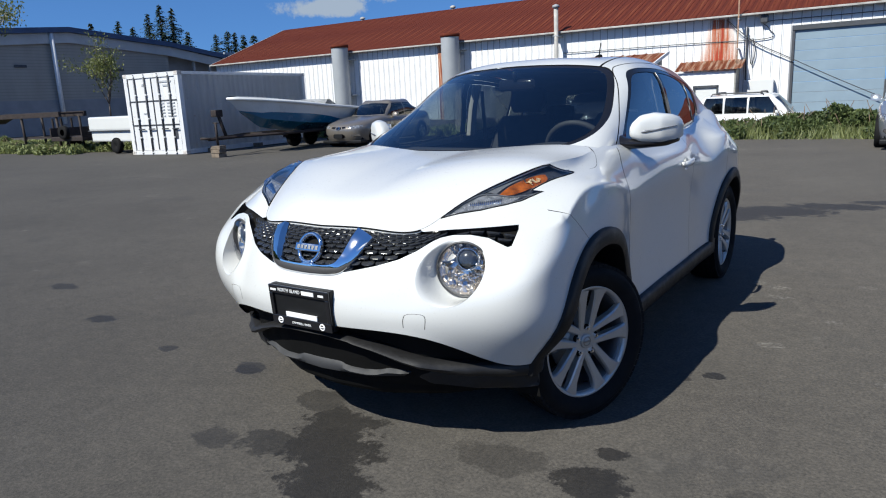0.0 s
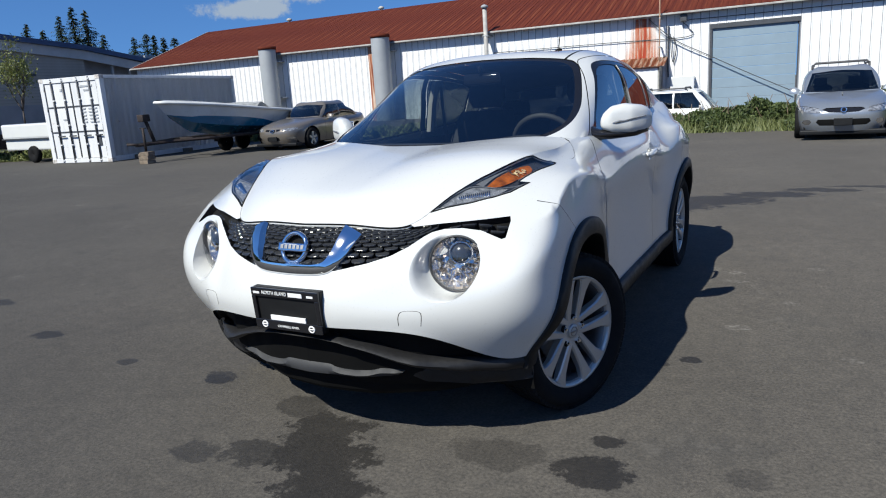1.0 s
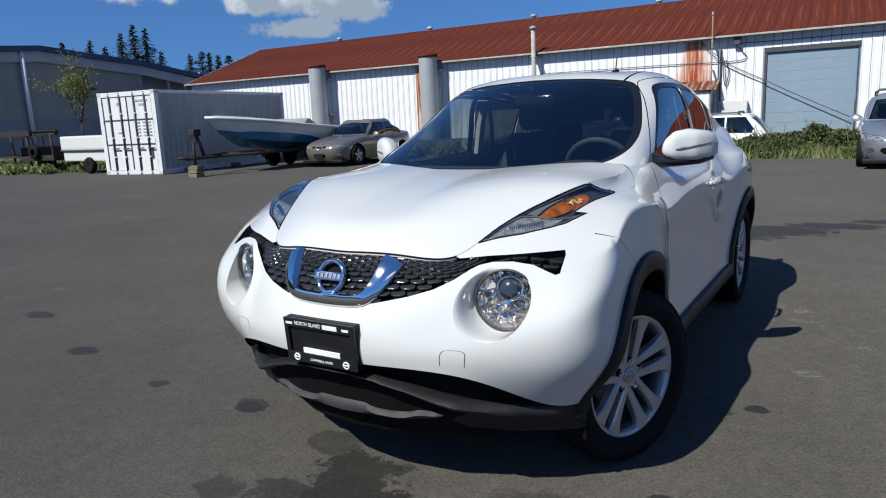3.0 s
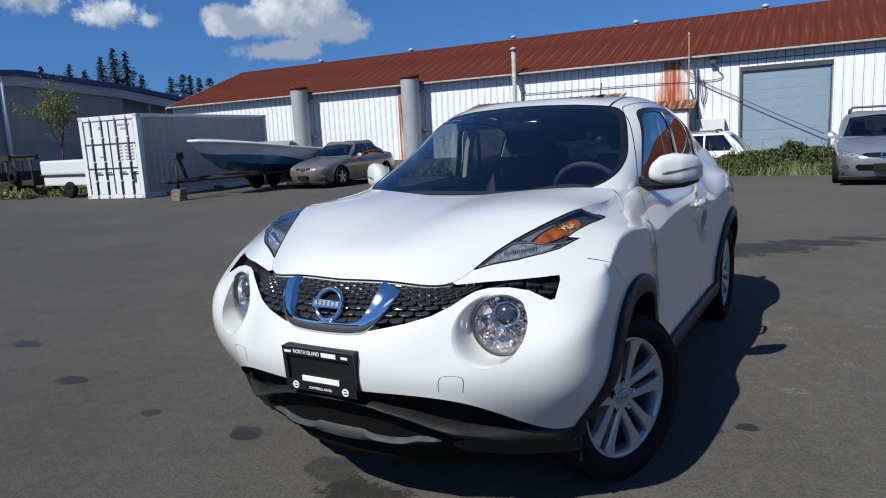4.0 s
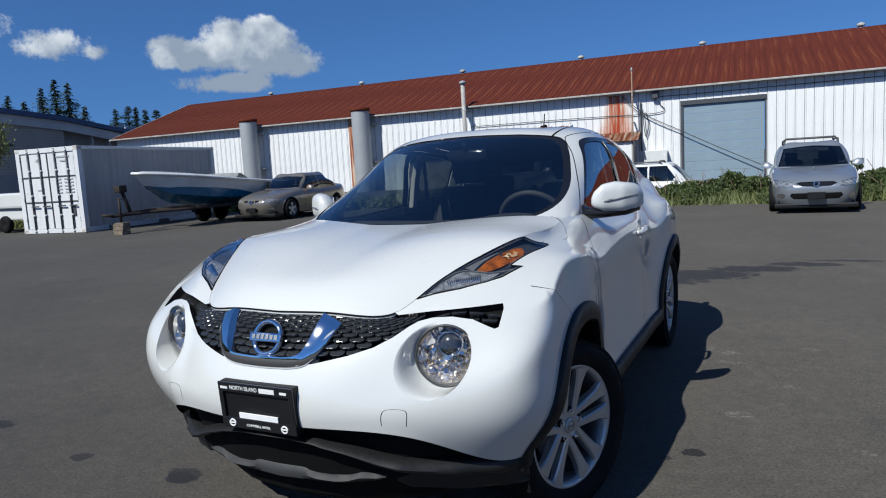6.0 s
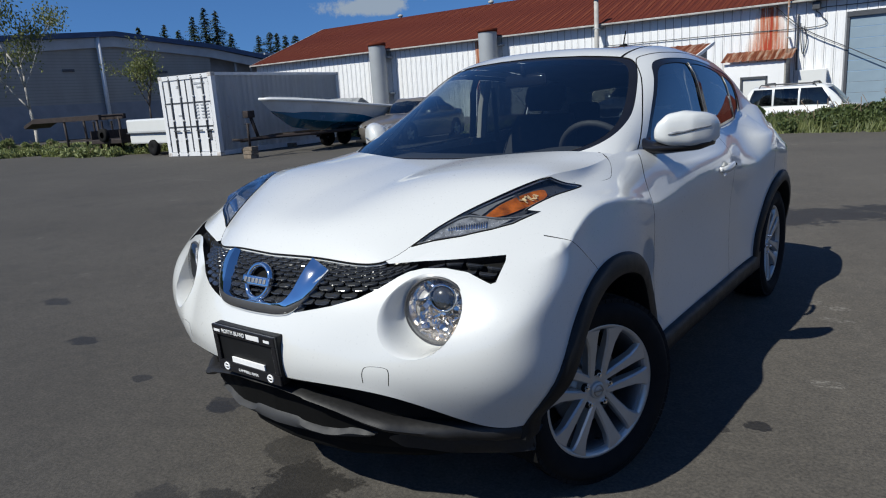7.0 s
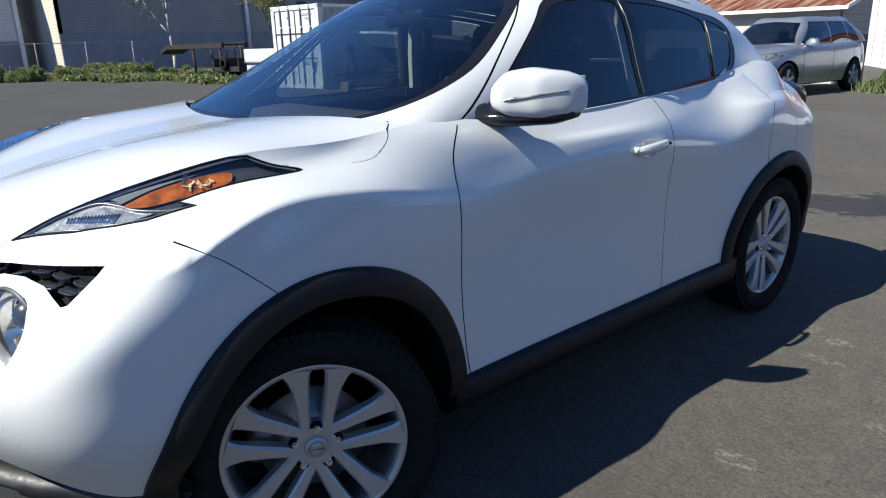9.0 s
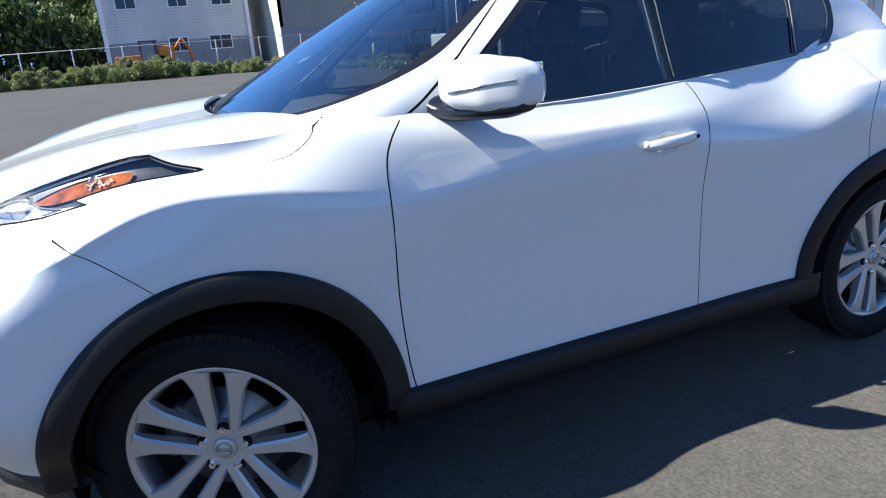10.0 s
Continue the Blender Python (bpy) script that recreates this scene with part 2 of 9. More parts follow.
    chalk = m.mix(1.0, blots(SCUFFS), m.ramp(m.noise(38, 4, 0.7, vector=v), (0.46, (0, 0, 0)), (0.66, (0.8, 0.8, 0.8))), "MULTIPLY")
    col = m.mix(chalk, col, (0.19, 0.18, 0.165))
    col = m.mix(blot_mask, col, m.mix(1.0, col, (0.24, 0.24, 0.25), "MULTIPLY"))
    m.set(Diffuse_Roughness=0.9)
    m.set(Base_Color=col, Roughness=m.map(blot_mask, 0.0, 1.0, 0.9, 0.6))
    h = m.mix(0.5, grain, fine)
    m.bump(h, 0.5, 0.004)
    return m.mat


def rust_roof_material():
    m = Nodes("rusted sheet roof")
    v = m.coords()
    streak = m.noise(1.0, 8, 0.72, stretch=(3.5, 0.16, 0.16))
    fine = m.noise(9.0, 5, 0.6, stretch=(1.6, 0.12, 0.12))
    big = m.noise(0.15, 4, vector=v)
    col = m.ramp(streak, (0.34, (0.050, 0.010, 0.006)), (0.46, (0.085, 0.015, 0.008)), (0.56, (0.13, 0.028, 0.011)), (0.70, (0.27, 0.115, 0.055)))
    col = m.mix(0.5, col, m.ramp(fine, (0.3, (0.6, 0.55, 0.52)), (0.72, (1.45, 1.4, 1.3))), "MULTIPLY")
    east = m.node("ShaderNodeSeparateXYZ", Vector=v)
    col = m.mix(m.map(east.outputs["X"], -8.0, 14.0, 0.8, 0.0), col, (0.085, 0.018, 0.010))
    col = m.mix(m.map(big, 0.45, 0.7, 0, 0.35), col, (0.10, 0.022, 0.012))
    m.set(Base_Color=col, Roughness=0.85, Specular_IOR_Level=0.2)
    m.bump(fine, 0.3, 0.01)
    return m.mat


def white_sheet_material(name="white sheet siding"):
    """White painted steel: dirt runs, and the rust weeping that starts under the gutter."""
    m = Nodes(name)
    runs = m.noise(1.0, 6, 0.65, stretch=(5, 5, 0.22))
    blot = m.noise(0.8, 5, 0.6)
    fine = m.noise(30, 4)
    col = m.ramp(blot, (0.3, (0.70, 0.71, 0.72)), (0.7, (0.80, 0.80, 0.80)))
    col = m.mix(m.map(runs, 0.56, 0.8, 0.0, 0.35), col, (0.48, 0.43, 0.37))
    rare = m.noise(0.55, 3, 0.5, stretch=(2.5, 2.5, 0.05))
    col = m.mix(m.map(rare, 0.66, 0.76, 0.0, 0.75), col, (0.42, 0.17, 0.06))
    m.set(Base_Color=col, Roughness=m.map(fine, 0.3, 0.7, 0.4, 0.6))
    m.bump(fine, 0.08, 0.003)
    return m.mat


def foliage_material(name, dark, light):
    m = Nodes(name)
    geo = m.node("ShaderNodeNewGeometry")
    big = m.noise(1.2, 3)
    col = m.ramp(geo.outputs["Random Per Island"], (0.0, dark), (0.6, tuple((a + b) / 2 for a, b in zip(dark, light))), (1.0, light))
    col = m.mix(0.5, col, m.ramp(big, (0.3, (0.7, 0.75, 0.6)), (0.7, (1.25, 1.2, 1.1))), "MULTIPLY")
    m.set(Base_Color=col, Roughness=0.6)
    back = m.node("ShaderNodeBsdfTranslucent", Color=col)
    mix = m.node("ShaderNodeMixShader", Fac=0.3)
    m.link(m.bsdf.outputs[0], mix.inputs[1])
    m.link(back.outputs[0], mix.inputs[2])
    m.link(mix.outputs[0], m.out.inputs["Surface"])
    return m.mat


PAINT_WHITE = car_paint("white car paint", (0.60, 0.61, 0.60), 0.3, dust=0.02)
PAINT_GOLD = car_paint("champagne car paint", (0.20, 0.178, 0.152), 0.3, 0.45)
PAINT_SILVER = car_paint("silver car paint", (0.29, 0.315, 0.35), 0.3, 0.5)
PAINT_GREY_SILVER = car_paint("silver grey car paint", (0.26, 0.27, 0.29), 0.3, 0.45)
PAINT_OLD_WHITE = car_paint("older white car paint", (0.66, 0.67, 0.66), 0.35)
BLACK_PLASTIC = plain("black moulded plastic", (0.0085, 0.0088, 0.0095), 0.5, bump=0.25, bump_scale=300, gloss=0.3)
GREY_PLASTIC = plain("grey moulded plastic", (0.045, 0.046, 0.05), 0.5, bump=0.2, bump_scale=300)
GLOSS_BLACK = plain("gloss black", (0.012, 0.012, 0.014), 0.12)
GAP_BLACK = plain("shut line shadow rubber", (0.008, 0.008, 0.008), 0.8, gloss=0.1)
RUBBER = plain("tyre rubber", (0.010, 0.010, 0.0105), 0.8, bump=0.3, bump_scale=220, gloss=0.15)
ALLOY = plain("silver alloy", (0.50, 0.50, 0.49), 0.36, 0.6, 0.06, coat=0.4)
ALLOY_DARK = plain("alloy in wheel barrel", (0.20, 0.20, 0.21), 0.45, 0.8)
CHROME = plain("chrome", (0.82, 0.83, 0.85), 0.06, 1.0, 0.02)
STEEL = plain("dull steel", (0.35, 0.34, 0.32), 0.45, 0.9, 0.2)
SHADED_GLASS = glass("shaded car glass", (0.16, 0.18, 0.18), 0.0, 1.5)
CLEAR = glass("clear lens", (0.90, 0.92, 0.93))
TINTED = glass("tinted car glass", (0.50, 0.56, 0.56), 0.0, 1.5)
DARK_TINT = glass("dark privacy glass", (0.10, 0.115, 0.12), 0.0, 1.45)
AMBER = plain("amber reflector", (0.42, 0.105, 0.012), 0.15, 0.4, 0.7, 24)
AMBER_GLINT = plain("bright amber glint paint", (0.95, 0.62, 0.34), 0.10, 0.45, 0.3, 60)
RED_LENS = plain("red tail lens", (0.30, 0.015, 0.012), 0.12)
SEAT_CLOTH = plain("charcoal seat cloth", (0.035, 0.036, 0.04), 0.9, bump=0.4)
DASH = plain("dash board vinyl", (0.04, 0.04, 0.042), 0.7, bump=0.3)
PALE_TRIM = plain("pale headliner", (0.36, 0.35, 0.33), 0.9)
WHITE_PRINT = plain("white lettering", (0.75, 0.75, 0.75), 0.5)
ASPHALT = asphalt_material()
RUST_ROOF = rust_roof_material()
WHITE_SHEET = white_sheet_material()

# ---------------------------------------------------------------- mesh tools
from mathutils import geometry
from mathutils.bvhtree import BVHTree


def part(name, bm, material, parent=None, label="", smooth=True):
    """Links a bmesh as one mesh object, under its thing or part."""
    me = bpy.data.meshes.new(name)
    bm.to_mesh(me)
    bm.free()
    if smooth:
        me.polygons.foreach_set("use_smooth", [True] * len(me.polygons))
    for m in material if isinstance(material, (list, tuple)) else [material]:
        me.materials.append(m)
    ob = new(name, me)
    ob.parent = parent
    return tagged(ob, label)


def thing(name, label, category, group="", kind="", at=None):
    ob = new(name)
    if at is not None:
        ob.matrix_world = at
    return tagged(ob, label, category, group, kind)


def box(bm, lo, hi, bevel=0.0, m=None):
    lo, hi = Vector(lo), Vector(hi)
    made = bmesh.ops.create_cube(bm, size=1.0)["verts"]
    for v in made:
        v.co = Vector([(lo[i] + hi[i]) / 2 + v.co[i] * (hi[i] - lo[i]) for i in range(3)])
    if bevel:
        edges = {e for v in made for e in v.link_edges}
        got = bmesh.ops.bevel(bm, geom=list(edges), offset=bevel, segments=2, profile=0.6, affect="EDGES")
        made = list({v for f in got["faces"] for v in f.verts} | {v for v in made if v.is_valid})
    if m is not None:
        bmesh.ops.transform(bm, matrix=m, verts=made)
    return made


def rod(bm, a, b, r, segs=10, r2=None):
    a, b = Vector(a), Vector(b)
    m = Matrix.Translation((a + b) / 2) @ (b - a).to_track_quat("Z", "Y").to_matrix().to_4x4()
    return bmesh.ops.create_cone(bm, cap_ends=True, segments=segs, radius1=r, radius2=r if r2 is None else r2, depth=(b - a).length, matrix=m)["verts"]


def tube(bm, pts, r, segs=6, flat=None):
    """A tube along a line of points; flat squeezes it along that direction."""
    pts = [Vector(p) for p in pts]
    rings = []
    for i, p in enumerate(pts):
        d = (pts[min(i + 1, len(pts) - 1)] - pts[max(i - 1, 0)]).normalized()
        s = d.cross(Vector((0, 0, 1)) if abs(d.z) < 0.9 else Vector((1, 0, 0))).normalized()
        t = d.cross(s)
        rings.append([bm.verts.new(p + r * (math.cos(k * math.tau / segs) * s + math.sin(k * math.tau / segs) * t)) for k in range(segs)])
    for a, b in zip(rings, rings[1:]):
        for k in range(segs):
            bm.faces.new((a[k], a[(k + 1) % segs], b[(k + 1) % segs], b[k]))
    bm.faces.new(rings[0][::-1])
    bm.faces.new(rings[-1])


def lathe(bm, profile, segs=48, axis="x", closed=False):
    """Turns a profile of (along, radius) round an axis."""
    rings = []
    for along, r in profile:
        ring = []
        for k in range(segs):
            a = k * math.tau / segs
            c, s = r * math.cos(a), r * math.sin(a)
            ring.append(bm.verts.new((along, c, s) if axis == "x" else (c, along, s) if axis == "y" else (c, s, along)))
        rings.append(ring)
    pairs = list(zip(rings, rings[1:])) + ([(rings[-1], rings[0])] if closed else [])
    for a, b in pairs:
        for k in range(segs):
            bm.faces.new((a[k], a[(k + 1) % segs], b[(k + 1) % segs], b[k]))
    return rings


def grid_faces(bm, rows):
    """Faces over a grid of points."""
    vs = [[bm.verts.new(p) for p in row] for row in rows]
    for a, b in zip(vs, vs[1:]):
        for k in range(len(a) - 1):
            bm.faces.new((a[k], a[k + 1], b[k + 1], b[k]))
    return vs


def prism(bm, outline, depth, place):
    """A flat outline, thick by depth; place turns (x, y, z) of the outline into the thing's own space."""
    front = [bm.verts.new(place(x, y, 0)) for x, y in outline]
    back = [bm.verts.new(place(x, y, depth)) for x, y in outline]
    bm.faces.new(front)
    bm.faces.new(back[::-1])
    n = len(outline)
    for k in range(n):
        bm.faces.new((front[k], back[k], back[(k + 1) % n], front[(k + 1) % n]))


def natural_spline(knots):
    """Second-derivative operator of a natural cubic spline over the knots."""
    n, h = len(knots), np.diff(knots)
    a, b = np.eye(n), np.zeros((n, n))
    for i in range(1, n - 1):
        a[i, i - 1 : i + 2] = h[i - 1], 2 * (h[i - 1] + h[i]), h[i]
        b[i, i - 1], b[i, i], b[i, i + 1] = 6 / h[i - 1], -6 / h[i - 1] - 6 / h[i], 6 / h[i]
    return np.linalg.solve(a, b)


def spline_weights(knots, second, at):
    """Rows of weights of the knots' values for the spline at given places."""
    at = np.asarray(at, float)
    i = np.clip(np.searchsorted(knots, at) - 1, 0, len(knots) - 2)
    h = knots[i + 1] - knots[i]
    p, q = (knots[i + 1] - at) / h, (at - knots[i]) / h
    w = np.zeros((len(at), len(knots)))
    r = np.arange(len(at))
    w[r, i] += p
    w[r, i + 1] += q
    return w + ((p**3 - p) * h * h / 6)[:, None] * second[i] + ((q**3 - q) * h * h / 6)[:, None] * second[i + 1]


class Loft:
    """A smooth skin over character lines that run round half a car from front centre to rear centre, bottom line first."""

    def __init__(self, lines):
        net = np.array(lines, float)
        mirror = np.array([-1, 1, 1])
        net = np.concatenate([net[:, 2:0:-1] * mirror, net, net[:, -2:-4:-1] * mirror], 1)
        step = np.linalg.norm(np.diff(net, axis=1), axis=2).mean(0)
        self.ku = np.r_[0, np.cumsum(step)]
        self.ku -= self.ku[2]
        self.length = self.ku[-3]
        rise = np.linalg.norm(np.diff(net, axis=0), axis=2).mean(1)
        self.kv = np.r_[0, np.cumsum(rise)]
        self.height = self.kv[-1]
        self.net, self.su, self.sv = net, natural_spline(self.ku), natural_spline(self.kv)

    def at(self, uv):
        uv = np.asarray(uv, float).reshape(-1, 2)
        wu = spline_weights(self.ku, self.su, np.clip(uv[:, 0], self.ku[0], self.ku[-1]))
        wv = spline_weights(self.kv, self.sv, np.clip(uv[:, 1], 0, self.height))
        return np.einsum("nu,nv,vuk->nk", wu, wv, self.net, optimize=True)

    def normal(self, uv):
        uv = np.asarray(uv, float).reshape(-1, 2)
        e = 2e-3
        lo = np.minimum(np.maximum(uv, [-9, e]), [99, self.height - e])
        du = self.at(lo + [e, 0]) - self.at(lo - [e, 0])
        dv = self.at(lo + [0, e]) - self.at(lo - [0, e])
        n = np.cross(du, dv)
        return n / np.maximum(np.linalg.norm(n, axis=1, keepdims=True), 1e-9)

    def find(self, targets, axes, u_range=None):
        """Where on the skin the given pairs of coordinates lie."""
        u0, u1 = u_range or (0, self.length)
        u, v = np.meshgrid(np.linspace(u0, u1, 220), np.linspace(0, self.height, 70), indexing="ij")
        many = np.stack([u.ravel(), v.ravel()], 1)
        seen = self.at(many)[:, axes]
        found = []
        for goal in np.asarray(targets, float):
            p = many[((seen - goal) ** 2).sum(1).argmin()].copy()
            for _ in range(6):
                e = 1e-4
                here = self.at([p, p + [e, 0], p + [0, e]])[:, axes]
                jac = np.stack([(here[1] - here[0]) / e, (here[2] - here[0]) / e], 1)
                if abs(np.linalg.det(jac)) < 1e-3:
                    break
                p = p + np.clip(np.linalg.solve(jac, goal - here[0]), -0.03, 0.03)
                p = np.clip(p, [u0 - 0.02, 0], [u1 + 0.02, self.height])
            found.append(p)
        return np.array(found)


def rounded(points, steps=6, closed=True):
    """A smooth closed (or open) line through corner points."""
    p = np.array(points, float)
    n = len(p)
    out = []
    for i in range(n if closed else n - 1):
        a, b, c, d = (p[(i + k) % n] if closed else p[min(max(i + k, 0), n - 1)] for k in (-1, 0, 1, 2))
        for s in np.linspace(0, 1, steps, endpoint=False):
            out.append(0.5 * (2 * b + (c - a) * s + (2 * a - 5 * b + 4 * c - d) * s * s + (3 * b - 3 * c + d - a) * s**3))
    if not closed:
        out.append(p[-1])
    return np.array(out)


def dense(points, step=0.02, closed=True):
    """A line of straight runs cut into short steps."""
    p = np.array(points, float)
    ends = np.roll(p, -1, 0) if closed else p[1:]
    out = []
    for a, b in zip(p, ends):
        n = max(1, int(np.linalg.norm(b - a) / step))
        out += [a + (b - a) * k / n for k in range(n)]
    if not closed:
        out.append(p[-1])
    return np.array(out)


def inside(points, poly):
    """Which points lie in a closed outline."""
    x, y = points[:, 0], points[:, 1]
    hit = np.zeros(len(points), bool)
    for (x0, y0), (x1, y1) in zip(poly, np.roll(poly, -1, 0)):
        if y0 != y1:
            hit ^= ((y0 > y) != (y1 > y)) & (x < (x1 - x0) * (y - y0) / (y1 - y0) + x0)
    return hit


def strip(line, width):
    """A narrow closed outline along an open line."""
    line = np.asarray(line, float)
    d = np.gradient(line, axis=0)
    d /= np.maximum(np.linalg.norm(d, axis=1, keepdims=True), 1e-9)
    side = np.stack([-d[:, 1], d[:, 0]], 1) * width / 2
    return np.concatenate([line + side, (line - side)[::-1]])


def cut_panels(skin, outlines, lines, step=0.03, extent=None):
    """Triangles over the skin that follow every outline exactly, with the name of the panel each belongs to.
    outlines: (name, closed uv outline), the later the stronger. Gives points, normals, triangles, names."""
    u1, v1 = (skin.length, skin.height) if extent is None else extent
    nu, nv = int(u1 / step), int(v1 / step)
    u, v = np.meshgrid(np.linspace(0, u1, nu + 1), np.linspace(0, v1, nv + 1), indexing="ij")
    free = np.stack([u.ravel(), v.ravel()], 1)
    rim = (free[:, 0] < 1e-6) | (free[:, 0] > u1 - 1e-6) | (free[:, 1] < 1e-6) | (free[:, 1] > v1 - 1e-6)
    closed = [o for _, o in outlines]
    loose = np.ones(len(free), bool)
    for o in closed + list(lines):
        o = np.asarray(o)
        for k in range(0, len(o), 40):
            near = ((free[:, None] - o[None, k : k + 40]) ** 2).sum(2).min(1) < (0.4 * step) ** 2
            loose &= ~near
    free = free[loose | rim]
    pts = [Vector(p) for p in free]
    edges = []
    frame_pts = dense([(0, 0), (u1, 0), (u1, v1), (0, v1)], step)
    for o, loop in [(frame_pts, True)] + [(o, True) for o in closed] + [(o, False) for o in lines]:
        first, n = len(pts), len(o)
        pts += [Vector(p) for p in o]
        edges += [(first + k, first + (k + 1) % n) for k in range(n if loop else n - 1)]
    vs, _, fs, _, _, _ = geometry.delaunay_2d_cdt(pts, edges, [], 0, 1e-5)
    uv = np.array([tuple(p) for p in vs])
    tri = np.array([tuple(f) for f in fs])
    mid = uv[tri].mean(1)
    ok = (mid[:, 0] > 0) & (mid[:, 0] < u1) & (mid[:, 1] > 0) & (mid[:, 1] < v1)
    tri, mid = tri[ok], mid[ok]
    names = np.array(["body"] * len(tri), dtype=object)
    for name, o in outlines:
        names[inside(mid, np.asarray(o))] = name
    return uv, tri, names


def shell(name, skin, uv, tri, material, parent, label="", lift=0.0, both=False, flip=False, thick=0.0):
    """Triangles of a skin as one mesh with the skin's own normals; flip mirrors it to the other side, both makes both sides."""
    used = np.unique(tri)
    index = np.zeros(len(uv), int)
    index[used] = np.arange(len(used))
    co, no = skin.at(uv[used]), skin.normal(uv[used])
    co = co + no * (lift(uv[used])[:, None] if callable(lift) else lift)
    t = index[tri]
    a, b, c = co[t[:, 0]], co[t[:, 1]], co[t[:, 2]]
    back = (np.cross(b - a, c - a) * no[t].mean(1)).sum(1) < 0
    t[back] = t[back][:, ::-1]
    m = np.array([-1, 1, 1])
    if flip:
        co, no, t = co * m, no * m, t[:, ::-1]
    elif both:
        t = np.concatenate([t, t[:, ::-1] + len(co)])
        co, no = np.concatenate([co, co * m]), np.concatenate([no, no * m])
    me = bpy.data.meshes.new(name)
    me.from_pydata(co.tolist(), [], t.tolist())
    me.polygons.foreach_set("use_smooth", [True] * len(me.polygons))
    me.normals_split_custom_set_from_vertices(no.tolist())
    me.materials.append(material)
    ob = new(name, me)
    ob.parent = parent
    if thick:
        s = ob.modifiers.new("thickness", "SOLIDIFY")
        s.thickness, s.offset = thick, -1
    return tagged(ob, label)

# ---------------------------------------------------------------- the white crossover
def crossover():
    """The crossover faces -y with its front axle at y = 0 and its rear axle at y = 2.53; its left flank is at +x."""
    car = thing("crossover_car", "glossy white compact crossover car with round headlamps, parked on asphalt", "car")
    # character lines, front centre to rear centre, left half
    sill = [(0, -.800, .54), (.22, -.787, .545), (.46, -.718, .528), (.605, -.615, .462), (.714, -.49, .384), (.815, -.31, .368), (.86, .05, .35), (.852, .31, .35), (.845, .5, .35),
            (.84, 1.0, .352), (.842, 1.58, .352), (.850, 2.06, .355), (.866, 2.28, .362), (.87, 2.5, .37), (.85, 2.85, .41), (.76, 3.1, .43), (.43, 3.21, .43), (0, 3.23, .43)]
    low = [(0, -.807, .585), (.22, -.795, .588), (.46, -.727, .588), (.674, -.624, .556), (.830, -.484, .525), (.876, -.22, .49), (.875, .06, .49), (.862, .31, .485), (.842, .5, .48),
           (.828, 1.0, .48), (.836, 1.58, .48), (.848, 2.04, .488), (.882, 2.27, .495), (.885, 2.5, .5), (.862, 2.85, .52), (.77, 3.12, .53), (.43, 3.22, .53), (0, 3.24, .53)]
    mid = [(0, -.805, .65), (.22, -.790, .65), (.46, -.714, .65), (.712, -.606, .665), (.857, -.478, .67), (.884, -.185, .66), (.88, .08, .67), (.866, .31, .655), (.838, .5, .64),
           (.822, 1.0, .62), (.834, 1.58, .62), (.850, 2.02, .642), (.884, 2.28, .662), (.89, 2.5, .67), (.868, 2.85, .66), (.77, 3.12, .65), (.43, 3.21, .65), (0, 3.23, .65)]
    waist = [(0, -.770, .74), (.22, -.752, .745), (.46, -.667, .755), (.692, -.548, .775), (.850, -.442, .785), (.872, -.14, .825), (.877, .1, .848), (.872, .30, .842), (.842, .49, .822),
             (.828, 1.0, .80), (.842, 1.58, .80), (.851, 2.06, .815), (.886, 2.30, .842), (.89, 2.52, .85), (.858, 2.85, .84), (.755, 3.08, .82), (.42, 3.17, .80), (0, 3.19, .80)]
    brow = [(0, -.715, .835), (.22, -.697, .84), (.445, -.615, .845), (.622, -.486, .886), (.826, -.368, .862), (.850, -.10, .956), (.862, .12, .978), (.858, .30, .955), (.832, .49, .917),
            (.832, .95, .945), (.844, 1.58, .95), (.838, 2.08, .955), (.882, 2.26, .980), (.872, 2.53, .982), (.822, 2.83, .965), (.735, 3.04, .945), (.4, 3.12, .92), (0, 3.14, .92)]
    crest = [(0, -.680, .875), (.22, -.661, .876), (.425, -.59, .876), (.56, -.435, .935), (.66, -.255, .99), (.733, -.055, 1.025), (.757, .13, 1.033), (.760, .31, 1.046), (.772, .48, 1.045),
             (.797, .90, 1.025), (.803, 1.58, 1.035), (.782, 2.08, 1.048), (.824, 2.26, 1.056), (.796, 2.53, 1.070), (.722, 2.81, 1.07), (.690, 3.01, 1.03), (.38, 3.08, .98), (0, 3.1, .98)]
    belt = [(0, -.665, .90), (.22, -.645, .899), (.408, -.577, .890), (.50, -.42, .972), (.605, -.21, 1.045), (.682, -.03, 1.085), (.712, .15, 1.088), (.710, .31, 1.095), (.712, .48, 1.112),
            (.742, .85, 1.085), (.745, 1.58, 1.105), (.722, 2.08, 1.126), (.724, 2.31, 1.138), (.678, 2.45, 1.168), (.64, 2.77, 1.145), (.618, 2.97, 1.085), (.36, 3.03, 1.04), (0, 3.05, 1.04)]
    # the crease over the wheels and along the doors, between brow and crest
    ridge = [tuple((a + b) / 2 for a, b in zip(p, q)) for p, q in zip(brow, crest)]
    ridge[4], ridge[5], ridge[6], ridge[7], ridge[8] = (.803, -.348, .886), (.837, -.094, .976), (.849, .121, .997), (.845, .301, .974), (.822, .488, .942)
    for k, out, up in ((9, .004, .003), (10, .005, .003), (11, .003, .002), (12, .011, .007), (13, .011, .008)):
        ridge[k] = (ridge[k][0] + out, ridge[k][1], ridge[k][2] + up)
    skin = Loft([sill, low, mid, waist, brow, ridge, crest, belt])
    U, V = skin.length, skin.height

    side = lambda pts: skin.find(pts, [1, 2], (0.75, U - 0.6))
    nose = lambda pts: skin.find(pts, [0, 2], (0, 1.25))
